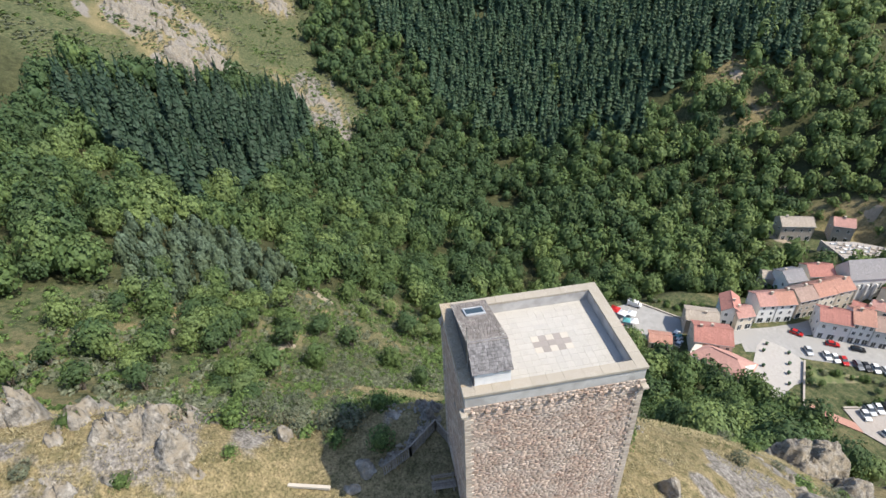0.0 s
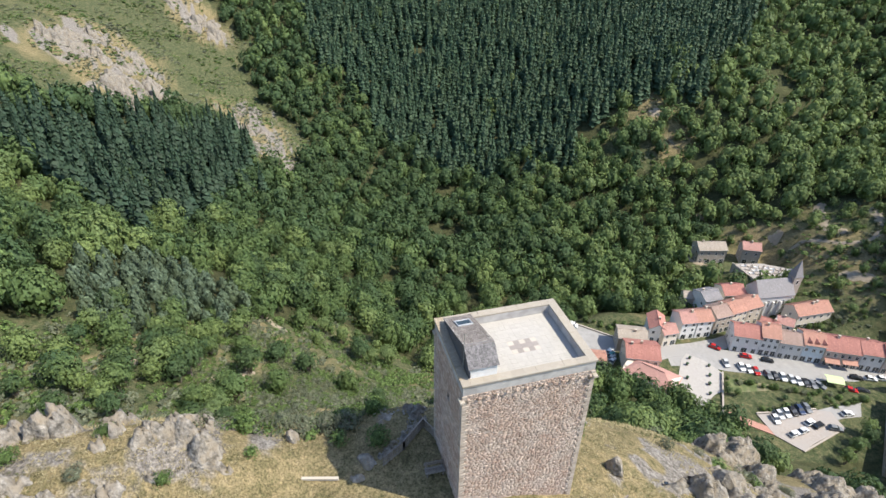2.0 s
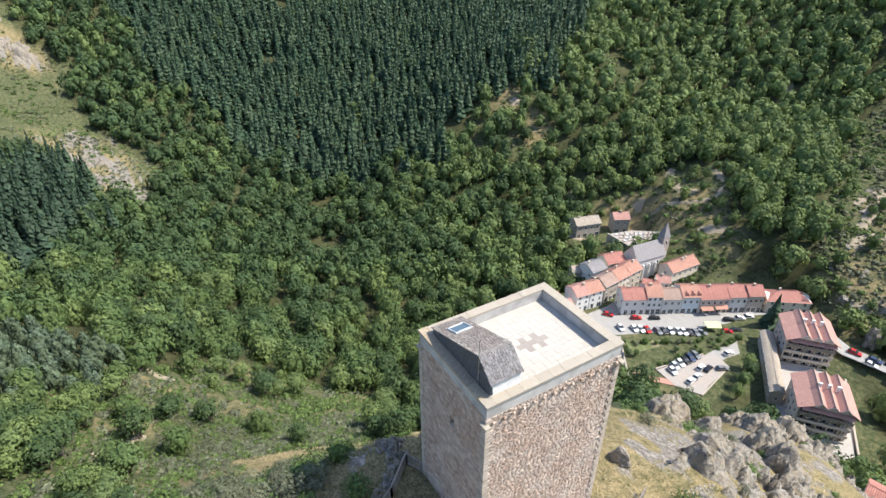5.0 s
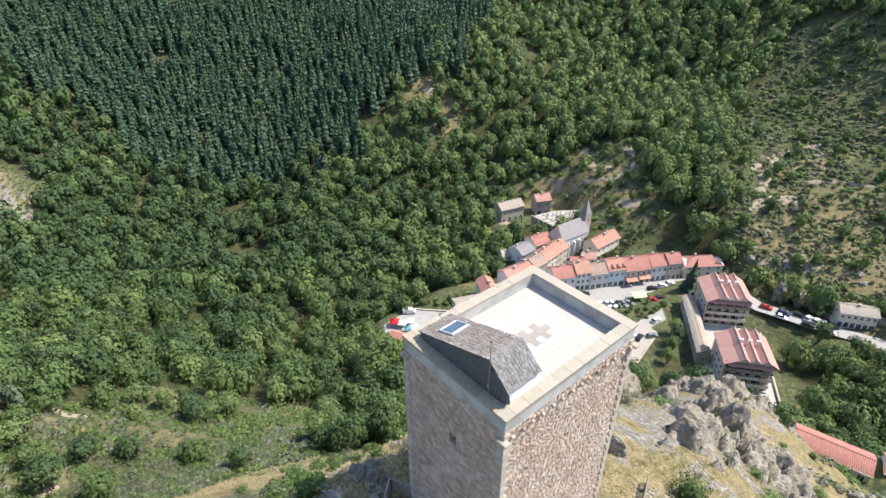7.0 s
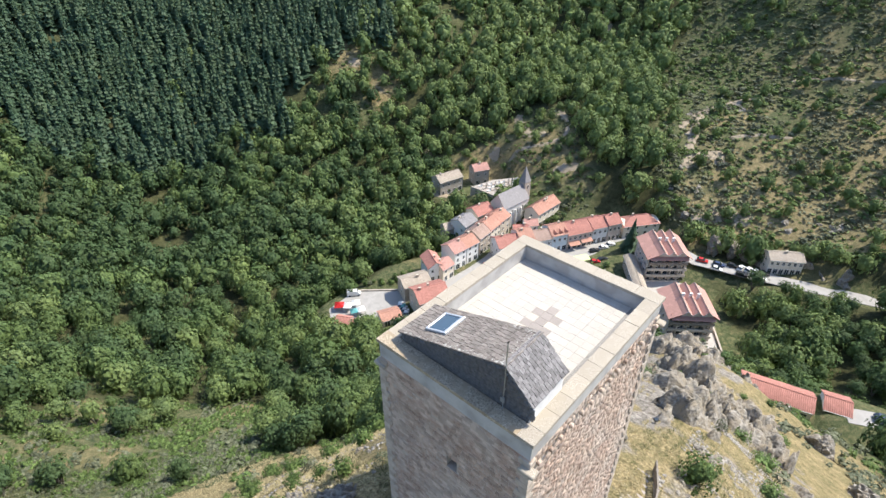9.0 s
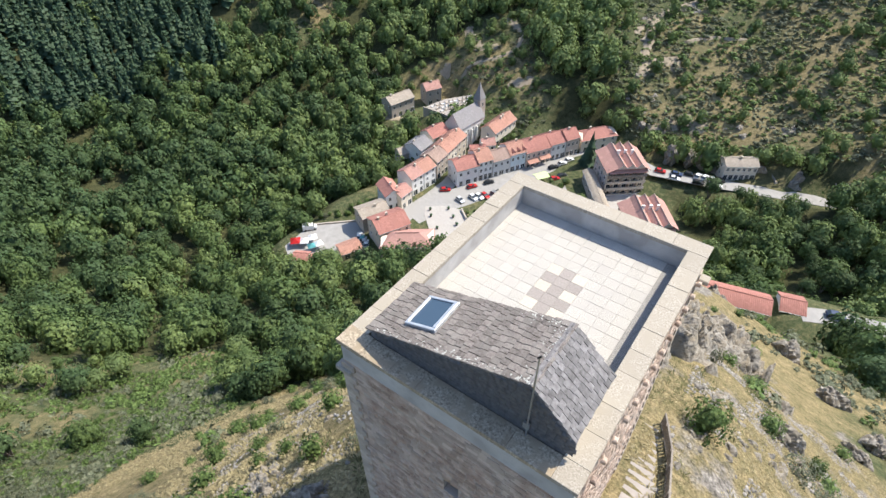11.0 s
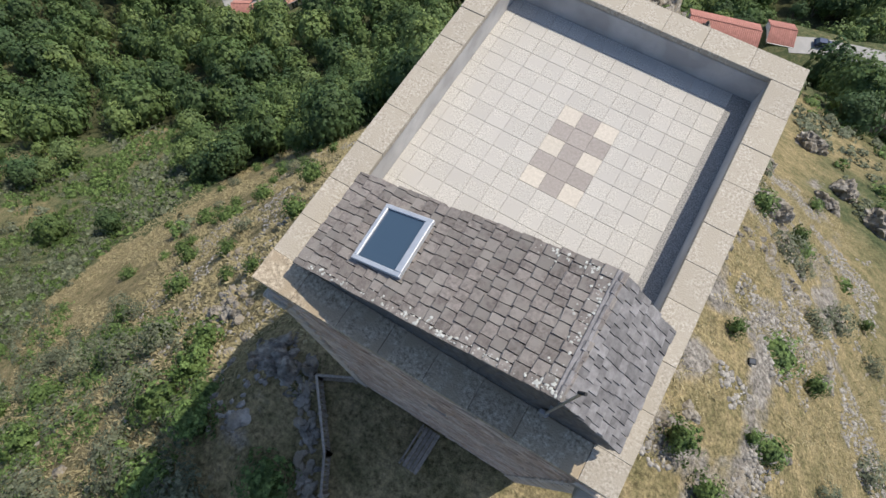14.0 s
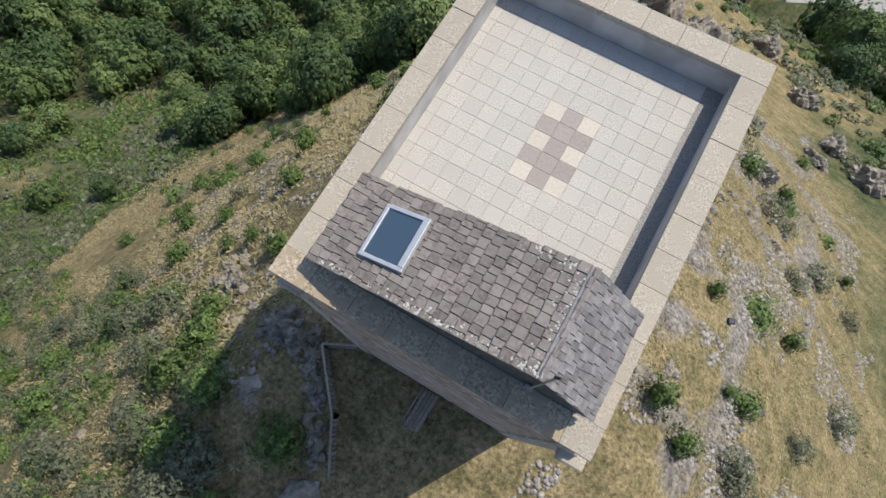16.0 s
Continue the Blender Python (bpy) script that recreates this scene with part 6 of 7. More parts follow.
def fir_shape(seed, tiers, points, slim=1.0):
    """A fir of drooping branches in whorls round a dark inner cone."""
    rs = np.random.RandomState(seed)
    vs, fs, base = [], [], 0
    for k in range(tiers):
        t = (k + 0.5) / tiers
        n = max(4, int(round(points * (1 - 0.45 * t))))
        ang = np.arange(n) * 2 * np.pi / n + rs.uniform(0, 6.28) + rs.uniform(-0.25, 0.25, n)
        r = (0.19 * (1 - t) ** 1.1 + 0.010) * slim * rs.uniform(0.75, 1.2, n)
        z = 0.10 + 0.86 * t + rs.uniform(-0.45, 0.45, n) / tiers
        w = 0.62 * r * np.pi / n * 2.1
        ca, sa = np.cos(ang), np.sin(ang)
        root = np.stack([0 * ca, 0 * ca, z + 0.05], 1)
        left = np.stack([ca * r * 0.62 - sa * w, sa * r * 0.62 + ca * w, z - 0.012], 1)
        tip = np.stack([ca * r, sa * r, z - 0.05 - 0.1 * r], 1)
        right = np.stack([ca * r * 0.62 + sa * w, sa * r * 0.62 - ca * w, z - 0.012], 1)
        vs.append(np.stack([root, right, tip, left], 1).reshape(-1, 3))
        fs.append(base + np.arange(n * 4).reshape(-1, 4))
        base += n * 4
    m = 7
    a = np.arange(m) * 2 * np.pi / m
    ring = np.stack([np.cos(a) * 0.085 * slim, np.sin(a) * 0.085 * slim, np.full(m, 0.08)], 1)
    inner = np.concatenate([ring, [[0, 0, 0.93]]])
    i = np.arange(m)
    return [(np.concatenate(vs), np.concatenate(fs)), (inner, np.stack([i, (i + 1) % m, np.full(m, m)], 1))]


def clear_of_village(x, y, gap):
    ok = np.ones(x.shape, bool)
    for i, (x0, y0, x1, y1, r, level, soft) in enumerate(LEVELS):
        ok &= seg_dist(x, y, x0, y0, x1, y1) > r + gap * (0.25 if i in (1, 9) else 1)
    return ok


def spots(seed, x0, x1, y0, y1, step):
    rs = np.random.RandomState(seed)
    gx, gy = np.meshgrid(np.arange(x0, x1, step), np.arange(y0, y1, step))
    n = gx.size
    return gx.ravel() + rs.uniform(-0.45, 0.45, n) * step, gy.ravel() + rs.uniform(-0.45, 0.45, n) * step, rs


def plant(name, shapes, x, y, height, radius, rs, material, label, category, sink=0.0, lift=0.0):
    """One mass of many plants of a few shapes."""
    z = land(x, y)
    chunks = []
    for i in range(len(x)):
        a, s, t = rs.uniform(0, 6.283), radius[i], height[i]
        ca, sa = math.cos(a), math.sin(a)
        tilt = np.array([[ca * s, -sa * s, 0], [sa * s, ca * s, 0], [0, 0, t]]).T
        for v, f in shapes[rs.randint(len(shapes))]:
            chunks.append((v @ tilt + np.array([x[i], y[i], z[i] + lift * t - sink]), f))
    tris = [c for c in chunks if c[1].shape[1] == 3]
    quads = [c for c in chunks if c[1].shape[1] == 4]
    ob = join_arrays(name, tris + quads, material)
    return tagged(ob, label, category, "", "stuff")


def in_view(x, y, pad=0.0):
    """The stretch of valley that lies before the tower: west to north-east."""
    a = np.degrees(np.arctan2(y + 14, x - 24)) % 360
    return (a > 70 - pad) & (a < 224 + pad)


def in_firs(x, y):
    """The conifer plantations, with ragged edges."""
    u, v = x + 13 * grain(x, y, 22, 96) + 6 * grain(x, y, 8, 97), y + 13 * grain(x, y, 22, 98) + 6 * grain(x, y, 8, 99)
    return inside(FIRS, u, v) | inside(FIRS_WEST, u, v)


# conifers on the far slopes
x, y, rs = spots(1, -560, -200, -60, 340, 4.9)
k = in_firs(x, y) & (x < -195) & ~inside(FIRS_WEST, x, y) & (y > -48) & (grain(x, y, 14, 51) > -0.78) & in_view(x, y)
x, y = x[k], y[k]
plant("fir_forest", [fir_shape(60 + i, 9, 7, 1.0) for i in range(9)], x, y, rs.uniform(12, 20, len(x)), rs.uniform(15, 22, len(x)), rs, M["needle"], "dense dark fir forest on the far slope", "forest", 0.3)
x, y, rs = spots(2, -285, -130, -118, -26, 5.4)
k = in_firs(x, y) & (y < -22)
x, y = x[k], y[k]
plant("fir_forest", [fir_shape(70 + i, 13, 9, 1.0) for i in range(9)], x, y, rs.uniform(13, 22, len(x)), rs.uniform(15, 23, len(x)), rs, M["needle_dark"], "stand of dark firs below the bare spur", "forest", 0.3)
x, y, rs = spots(3, -120, -55, -66, -26, 4.4)
k = inside(FIRS_PALE, x, y)
x, y = x[k], y[k]
plant("fir_forest", [crown_shape(80 + i, 24, 350, 0.085, 1.1, 1, 0.8, 0.55) for i in range(6)], x, y, rs.uniform(4.0, 6.0, len(x)), rs.uniform(2.6, 3.8, len(x)), rs, M["needle_pale"], "stand of pale blue-green pines on the slope", "forest", 0.3, 0.6)

# broadleaved woods of the valley
x, y, rs = spots(4, -540, 130, -120, 420, 7.1)
in_open = inside(MEADOW, x, y) | inside(BARE_SPUR, x, y)
thin = inside(EAST_HILL, x, y) | inside(GARDENS, x, y) | inside(SCREE, x, y)
spur_gap = seg_dist(x, y, 2, -45, 4, 80) > 24
k = (~in_open | (inside(MEADOW, x, y) & (rs.uniform(size=len(x)) < 0.30) & (grain(x, y, 16, 57) > -0.25) & ~inside(FLANK, x, y) & (x < -30))) & (~in_firs(x, y) | ((rs.uniform(size=len(x)) < 0.12) & (grain(x, y, 30, 58) > 0.1))) & ~inside(FIRS_PALE, x, y) & clear_of_village(x, y, 5.0) & (seg_dist(x, y, -76, 96, -46, 120) > 8) & (seg_dist(x, y, -60, 104, -38, 118) > 12) & (seg_dist(x, y, -50, 104, -24, 72) > 9) & (seg_dist(x, y, -99, 160, -96, 188) > 10) & spur_gap & in_view(x, y)
k &= ~thin | (rs.uniform(size=len(x)) < np.where(inside(GARDENS, x, y), 0.62, np.where(y > 250, 0.25, 0.5)))
k &= ~((x > 8) & (y < 66)) & (grain(x, y, 22, 52) > -0.78) & (np.hypot(x, y) > 40)
x, y = x[k], y[k]
dist = np.hypot(x - 15, y + 14)
zone = np.where(dist < 98, 0, np.where(dist < 200, 1, np.where(dist < 340, 2, 3)))
near_woods = [crown_shape(300 + i, 14, 1120, 0.049, 1.0, 1, 0.66, fine=46, ragged=0.07) for i in range(8)]
woods = [crown_shape(315 + i, 13, 588, 0.064, 1.0, 1, 0.66, fine=34, ragged=0.09) for i in range(9)]
far_woods = [crown_shape(330 + i, 12, 231, 0.090, 1.0, 1, 0.66, fine=26, ragged=0.10) for i in range(8)]
farthest = [crown_shape(345 + i, 10, 105, 0.125, 1.0, 1, 0.66, fine=20, ragged=0.12) for i in range(8)]
# paler leaves picked northward put haze and missing slope light into the colour
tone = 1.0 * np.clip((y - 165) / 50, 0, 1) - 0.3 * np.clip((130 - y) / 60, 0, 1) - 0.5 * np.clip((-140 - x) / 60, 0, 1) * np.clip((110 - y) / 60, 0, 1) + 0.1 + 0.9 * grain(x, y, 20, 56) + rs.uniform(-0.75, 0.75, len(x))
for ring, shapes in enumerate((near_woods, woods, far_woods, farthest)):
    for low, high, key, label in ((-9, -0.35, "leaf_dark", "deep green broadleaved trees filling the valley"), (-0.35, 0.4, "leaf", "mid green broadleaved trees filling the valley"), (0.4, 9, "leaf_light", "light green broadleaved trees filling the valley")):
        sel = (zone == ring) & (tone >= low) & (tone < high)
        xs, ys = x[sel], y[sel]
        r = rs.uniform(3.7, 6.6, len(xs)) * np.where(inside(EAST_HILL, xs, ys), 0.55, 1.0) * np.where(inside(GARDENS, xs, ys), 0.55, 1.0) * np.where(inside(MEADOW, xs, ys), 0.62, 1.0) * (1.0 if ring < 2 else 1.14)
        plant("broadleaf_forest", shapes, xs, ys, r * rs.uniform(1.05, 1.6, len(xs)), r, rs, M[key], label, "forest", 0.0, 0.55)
# scrub on the open slopes, on the eastern hill and under the wood's edge
x, y, rs = spots(5, -480, 120, -165, 360, 3.1)
hill, open_slope = inside(EAST_HILL, x, y), inside(MEADOW, x, y)
k = (open_slope | inside(BARE_SPUR, x, y) | hill | inside(SCREE, x, y) | inside(GARDENS, x, y) | ((x > 8) & (x < 70) & (y > 20) & (y < 100))) & clear_of_village(x, y, 0.5)
cover = grain(x, y, 15, 53) + 0.5 * grain(x, y, 5, 54)
k &= (cover > np.where(hill, -0.75, np.where(inside(FLANK, x, y), 0.4, np.where(open_slope, -0.6, np.where(inside(GARDENS, x, y), -0.9, np.where(inside(BARE_SPUR, x, y), 0.25, 0.0)))))) & (np.hypot(x, y + 4) > 24)
x, y, hill = x[k], y[k], hill[k]
r = (0.7 + 1.9 * rs.uniform(size=len(x)) ** 1.6) * np.where(hill, 1.25, 1.0)
kind = grain(x, y, 11, 55) + rs.uniform(-0.5, 0.5, len(x))
scrub_shapes = [crown_shape(360 + i, 7, 77, 0.13, 0.9, 0, 0.75) for i in range(6)]
far_scrub = [crown_shape(370 + i, 6, 28, 0.24, 0.8, 0, 0.85) for i in range(6)]
for sel, material, label in ((kind < 0.1, M["leaf_near"], "low green scrub and bracken on the open slopes"), (kind >= 0.1, M["leaf_grey"], "grey-green broom and heath on the open slopes")):
    for part_of, shapes in ((np.hypot(x, y) < 120, scrub_shapes), (np.hypot(x, y) >= 120, far_scrub)):
        one = sel & part_of
        plant("scrub", shapes, x[one], y[one], r[one] * rs.uniform(0.45, 0.8, one.sum()), r[one], rs, material, label, "scrub", 0.0, 0.3)

# bracken and heath on the western slope, straw tufts round the tower
def tuft_shape(seed, count, wide, tall):
    rs = np.random.RandomState(seed)
    a = rs.uniform(0, 6.283, count)
    o = rs.uniform(0, 0.5, (count, 1)) * np.stack([np.cos(a), np.sin(a), 0 * a], 1)
    out = np.stack([np.cos(a), np.sin(a), 0 * a], 1)
    side = np.stack([-np.sin(a), np.cos(a), 0 * a], 1) * wide * rs.uniform(0.6, 1.3, (count, 1))
    h = rs.uniform(0.5, 1.1, (count, 1)) * tall * np.array([[0, 0, 1.0]])
    q = np.stack([o - side * 0.5, o + out * 0.3 + h * 0.75 - side, o + out * 0.75 + h * 0.8, o + out * 0.3 + h * 0.75 + side], 1).reshape(-1, 3)
    return [(q, np.arange(count * 4).reshape(-1, 4))]


x, y, rs = spots(6, -100, -8, -62, 30, 1.15)
k = inside(MEADOW, x, y) & (grain(x, y, 7, 81) + 0.6 * grain(x, y, 2.5, 82) > -0.3) & ~inside(FLANK, x, y) & (seg_dist(x, y, 0, -45, 2, 34) > 24)
x, y = x[k], y[k]
r = rs.uniform(0.5, 1.05, len(x))
kind = grain(x, y, 6, 83) + rs.uniform(-0.6, 0.6, len(x))
bracken = [tuft_shape(600 + i, 9, 0.30, 0.8) for i in range(5)]
for sel, key, label in ((kind < 0.25, "leaf_near", "green bracken covering the western slope"), (kind >= 0.25, "leaf_grey", "grey-green heath on the western slope")):
    plant("bracken", bracken, x[sel], y[sel], r[sel] * 0.8, r[sel], rs, M[key], label, "bracken", 0.03)
x, y, rs = spots(7, -26, 24, -50, 34, 0.48)
k = (grain(x, y, 3.5, 84) + 0.5 * grain(x, y, 1.2, 85) > -0.15) & ~((np.abs(x) < 4.6) & (y > -7.4) & (y < 3.6)) & (seg_dist(x, y, 0, -9, 0, -16) > 4.5) & (seg_dist(x, y, 2, -45, 4, 34) < 21)
x, y = x[k], y[k]
r = rs.uniform(0.2, 0.42, len(x))
kind = grain(x, y, 5, 86) + rs.uniform(-0.5, 0.5, len(x))
tufts = [tuft_shape(620 + i, 8, 0.075, 0.8) for i in range(5)]
for sel, key, label in ((kind < 0.5, "straw", "dry straw-coloured grass on the castle hill"), (kind >= 0.5, "olive_grass", "olive green grass on the castle hill")):
    plant("grass", tufts, x[sel], y[sel], r[sel] * 0.8, r[sel], rs, M[key], label, "grass", 0.02)

# heath on the eastern hill and on the bare spur
x, y, rs = spots(8, -430, 120, -160, 350, 2.3)
k = (inside(EAST_HILL, x, y) & (grain(x, y, 12, 91) + 0.6 * grain(x, y, 4, 92) > -0.45)) | (inside(BARE_SPUR, x, y) & (grain(x, y, 9, 93) > -0.2))
k &= clear_of_village(x, y, 0.0)
x, y = x[k], y[k]
r = rs.uniform(0.9, 1.9, len(x))
heath = [tuft_shape(640 + i, 6, 0.42, 0.5) for i in range(5)]
kind = grain(x, y, 10, 94) + rs.uniform(-0.5, 0.5, len(x))
# both heath colours are kept pale to imitate distance haze on the hill
for sel, key, label in ((kind < 0.0, "leaf_light", "low green heath on the hill"), (kind >= 0.0, "leaf_grey", "low grey-green heath on the hill")):
    plant("heath", heath, x[sel], y[sel], r[sel] * 0.7, r[sel], rs, M[key], label, "heath", 0.05)
# long dry grass on the steep western flank
x, y, rs = spots(9, -54, -4.4, -24, 33, 0.5)
k = (grain(x, y, 5, 101) + 0.6 * grain(x, y, 1.6, 102) > -0.35) & (x < -4.8) & ((y > -6) | (x < -8)) & inside(FLANK, x, y)
x, y = x[k], y[k]
r = rs.uniform(0.18, 0.44, len(x))
flat_tufts = [tuft_shape(660 + i, 9, 0.10, 0.7) for i in range(5)]
plant("grass", flat_tufts, x, y, r * 0.7, r, rs, M["straw"], "long straw-coloured grass on the western flank", "grass", 0.02)
# dense low shrubs south-west of the tower
x, y, rs = spots(10, -72, -5, -32, 3, 0.95)
k = inside(SHRUBS, x, y) & (grain(x, y, 4.5, 121) + 0.6 * grain(x, y, 1.8, 122) > -0.3)
x, y = x[k], y[k]
r = rs.uniform(0.45, 1.15, len(x))
kind = grain(x, y, 5, 123) + rs.uniform(-0.5, 0.5, len(x))
low_shrubs = [crown_shape(680 + i, 9, 77, 0.10, 0.9, 0, 0.8) for i in range(6)]
for sel, key, label in ((kind < -0.1, "leaf_near", "low green bramble shrubs below the tower"), (kind >= -0.1, "leaf_grey", "dense grey-green broom shrubs below the tower")):
    plant("scrub", low_shrubs, x[sel], y[sel], r[sel] * rs.uniform(0.5, 0.9, sel.sum()), r[sel], rs, M[key], label, "scrub", 0.0, 0.35)
# small rubble in patches on the dry slopes
rs = np.random.RandomState(17)
x, y = np.concatenate([rs.uniform(4.5, 26, 24000), rs.uniform(-34, -6, 7000)]), np.concatenate([rs.uniform(-14, 32, 24000), rs.uniform(-14, 18, 7000)])
k = (grain(x, y, 2.4, 111) + 0.5 * grain(x, y, 0.9, 112) + 0.3 * grain(x, y, 9, 113) > 0.30)
x, y = x[k], y[k]
v0, f0 = ICO[1]
chips = [[(v0 * rs.uniform(0.6, 1.25, (len(v0), 1)), f0)] for i in range(6)]
r = rs.uniform(0.04, 0.17, len(x))
plant("rubble", chips, x, y, r * 0.45, r, rs, M["rubble"], "small granite rubble strewn over the dry slopes", "rubble", 0.0, 0.2)


# ---- single trees and bushes near the tower ----
def shape_mesh(name, chunks, material):
    ob = join_arrays(name, sorted(chunks, key=lambda c: c[1].shape[1]), material)
    me = ob.data
    bpy.data.objects.remove(ob)
    return me


def stems_mesh(name, seed, spread, height, count, radius):
    rng = random.Random(seed)
    bm = bmesh.new()
    for i in range(count):
        a = rng.uniform(0, 6.28)
        p = Vector((0, 0, -0.15))
        d = Vector((math.cos(a) * spread, math.sin(a) * spread, height))
        mid = d * 0.5 + Vector((rng.uniform(-0.1, 0.1), rng.uniform(-0.1, 0.1), 0.08)) * height
        rod(bm, p, mid, radius, 5, radius * 0.7)
        rod(bm, mid, d * rng.uniform(0.85, 1.05), radius * 0.7, 5, radius * 0.25)
    me = bpy.data.meshes.new(name)
    bm.to_mesh(me)
    bm.free()
    me.materials.append(M["bark"])
    return me


BUSH_LEAVES = [shape_mesh("foliage", crown_shape(500 + i, 14, 490, 0.060, 1.0, 1, 0.74, fine=40, ragged=0.09), M["leaf_near"]) for i in range(4)] + [shape_mesh("foliage", crown_shape(520 + i, 14, 700, 0.046, 0.9, 0, 0.8), M["leaf_grey"]) for i in range(2)]
BUSH_STEMS = [stems_mesh("stems", 540 + i, 0.5, 0.75, 9, 0.02) for i in range(3)]
TREE_LEAVES = [shape_mesh("crown", crown_shape(560 + i, 13, 700, 0.056, 1.0, 1, 0.66, fine=36, ragged=0.09), (M["leaf"], M["leaf_light"], M["leaf_dark"])[i % 3]) for i in range(6)]
TREE_TRUNK = [stems_mesh("trunk", 580 + i, 0.35, 1.05, 5, 0.05) for i in range(3)]


def bush(x, y, r, h, grey=False, seed=0, label=""):
    root = thing("bush", pose(x, y, zland(x, y), 0, 0, seed * 47 % 360), label or ("grey-green thorny bush in the dry grass" if grey else "fresh green bush in the dry grass"), "bush", "bushes on the castle hill")
    st = child(new("branchwork", BUSH_STEMS[seed % 3]), root)
    st.matrix_local = Matrix.Diagonal((r, r, h, 1))
    fo = child(new("foliage", BUSH_LEAVES[4 + seed % 2] if grey else BUSH_LEAVES[seed % 4]), root)
    fo.matrix_local = Matrix.Translation((0, 0, h * 0.42)) @ Matrix.Diagonal((r, r, h, 1))


def tree(x, y, r, h, seed=0, label=""):
    root = thing("tree", pose(x, y, zland(x, y), 0, 0, seed * 61 % 360), label or "broadleaved tree with a rounded green crown on the slope", "tree", "trees on the castle hill")
    tr = child(new("trunk", TREE_TRUNK[seed % 3]), root)
    tr.matrix_local = Matrix.Diagonal((r, r, h * 0.62, 1))
    cr = child(new("crown", TREE_LEAVES[seed % 6]), root)
    cr.matrix_local = Matrix.Translation((0, 0, h * 0.56)) @ Matrix.Diagonal((r, r, h * 0.5, 1))


BUSHES = [(6.2, 9.4, 1.5, 1.9, 0), (9.2, 4.7, 0.6, 0.8, 0), (14.9, 5.8, 0.8, 1.0, 0), (7.9, -1.8, 1.0, 1.4, 0), (9.6, -2.9, 0.9, 1.1, 0), (11.2, 0.4, 0.5, 0.5, 0), (12.5, -2.4, 1.2, 0.9, 1),
          (15.2, 10.6, 1.3, 1.0, 1), (16.4, 0.6, 1.1, 0.8, 1), (12.4, 14.6, 1.5, 1.2, 1), (10.0, 16.4, 1.2, 1.0, 0), (18.6, 14.0, 1.6, 1.2, 1), (20.0, 4.0, 1.4, 1.0, 1), (13.0, -3.0, 1.0, 0.8, 1),
          (-7.4, -10.4, 1.2, 1.4, 0), (-11.6, -9.4, 1.5, 1.7, 0), (-6.0, -12.6, 1.6, 1.4, 1), (-10.0, -14.0, 1.7, 1.5, 1), (-14.6, -12.0, 1.8, 1.7, 1), (-13.0, -17.4, 1.8, 1.7, 1), (-18.4, -9.4, 1.7, 1.9, 0), (-17.2, -4.4, 0.8, 0.9, 0), (-21.4, -12.2, 2.0, 2.0, 1), (-11.2, -3.6, 1.1, 1.3, 0), (-7.6, -3.0, 0.9, 1.1, 1), (-9.4, 3.4, 1.1, 1.5, 0), (-24.6, -6.6, 1.6, 1.6, 0), (-22.6, -19.6, 2.0, 2.0, 0), (-27.4, -15.6, 1.9, 2.0, 1), (-15.6, 1.4, 1.2, 1.4, 0), (-19.6, 6.4, 1.6, 1.9, 0), (-4.6, -13.6, 1.0, 1.0, 0), (-8.8, -19.6, 1.5, 1.6, 1), (-12.4, -21.6, 1.7, 1.7, 0), (-4.0, 6.6, 1.6, 2.0, 0), (-7.4, 9.4, 1.8, 2.2, 1), (-5.6, -29.0, 0.9, 0.7, 0), (-4.2, -34.2, 1.0, 0.7, 0), (-1.4, -25.0, 0.8, 0.6, 0), (-2.2, -30.0, 0.9, 0.7, 1), (-0.6, -38.0, 1.2, 0.8, 0), (-3.4, -19.8, 0.7, 0.6, 0), (0.4, -33.0, 0.8, 0.6, 1), (-6.0, -40.0, 1.2, 0.9, 0)]
for i, (x, y, r, h, g) in enumerate(BUSHES):
    bush(x, y, r, h, bool(g), i)
rng = random.Random(77)
made = 0
while made < 46:
    x, y = rng.uniform(-34, 26), rng.uniform(-26, 56)
    d = seg_dist(x, y, 2, -12, 2, 60)
    if d < 9 and y < 14 or abs(x) < 6 and y < 8 or float(grain(x, y, 9, 61)) < -0.1:
        continue
    bush(x, y, rng.uniform(0.5, 1.5), rng.uniform(0.5, 1.5), rng.random() < 0.45, made + 50)
    made += 1
# scrub on the western flank
rng = random.Random(81)
for i in range(118):
    if i < 84:
        x, y = rng.uniform(-36, -5.5), rng.uniform(-27, -9.5)
        if float(grain(x, y, 5, 63)) < -0.35:
            continue
    else:
        x, y = rng.uniform(-50, -9), rng.uniform(-9, 26)
    r = rng.uniform(0.6, 1.7)
    bush(x, y, r, r * rng.uniform(0.7, 1.1), rng.random() < (0.62 if i < 84 else 0.4), 900 + i)
for i, (x, y, r, h) in enumerate(((-11.6, -11.4, 1.7, 2.0), (-3.8, -10.6, 1.3, 1.3), (-28.3, -18.7, 1.7, 1.6), (-29.4, -11.0, 1.3, 1.4), (-14.6, -3.4, 0.8, 0.9), (-22.6, -2.0, 1.2, 1.2))):
    bush(x, y, r, h, False, 1100 + i)
# shrubs among the rocks of the ridge
rng = random.Random(79)
for i in range(34):
    t = rng.random()
    x, y = 2 - 6 * t + rng.gauss(0, 6), 14 + 66 * t
    r = rng.uniform(0.6, 1.5)
    bush(x, y, r, r * rng.uniform(0.6, 1.0), i % 3 == 0, 700 + i, "low green shrub among the rocks of the ridge")
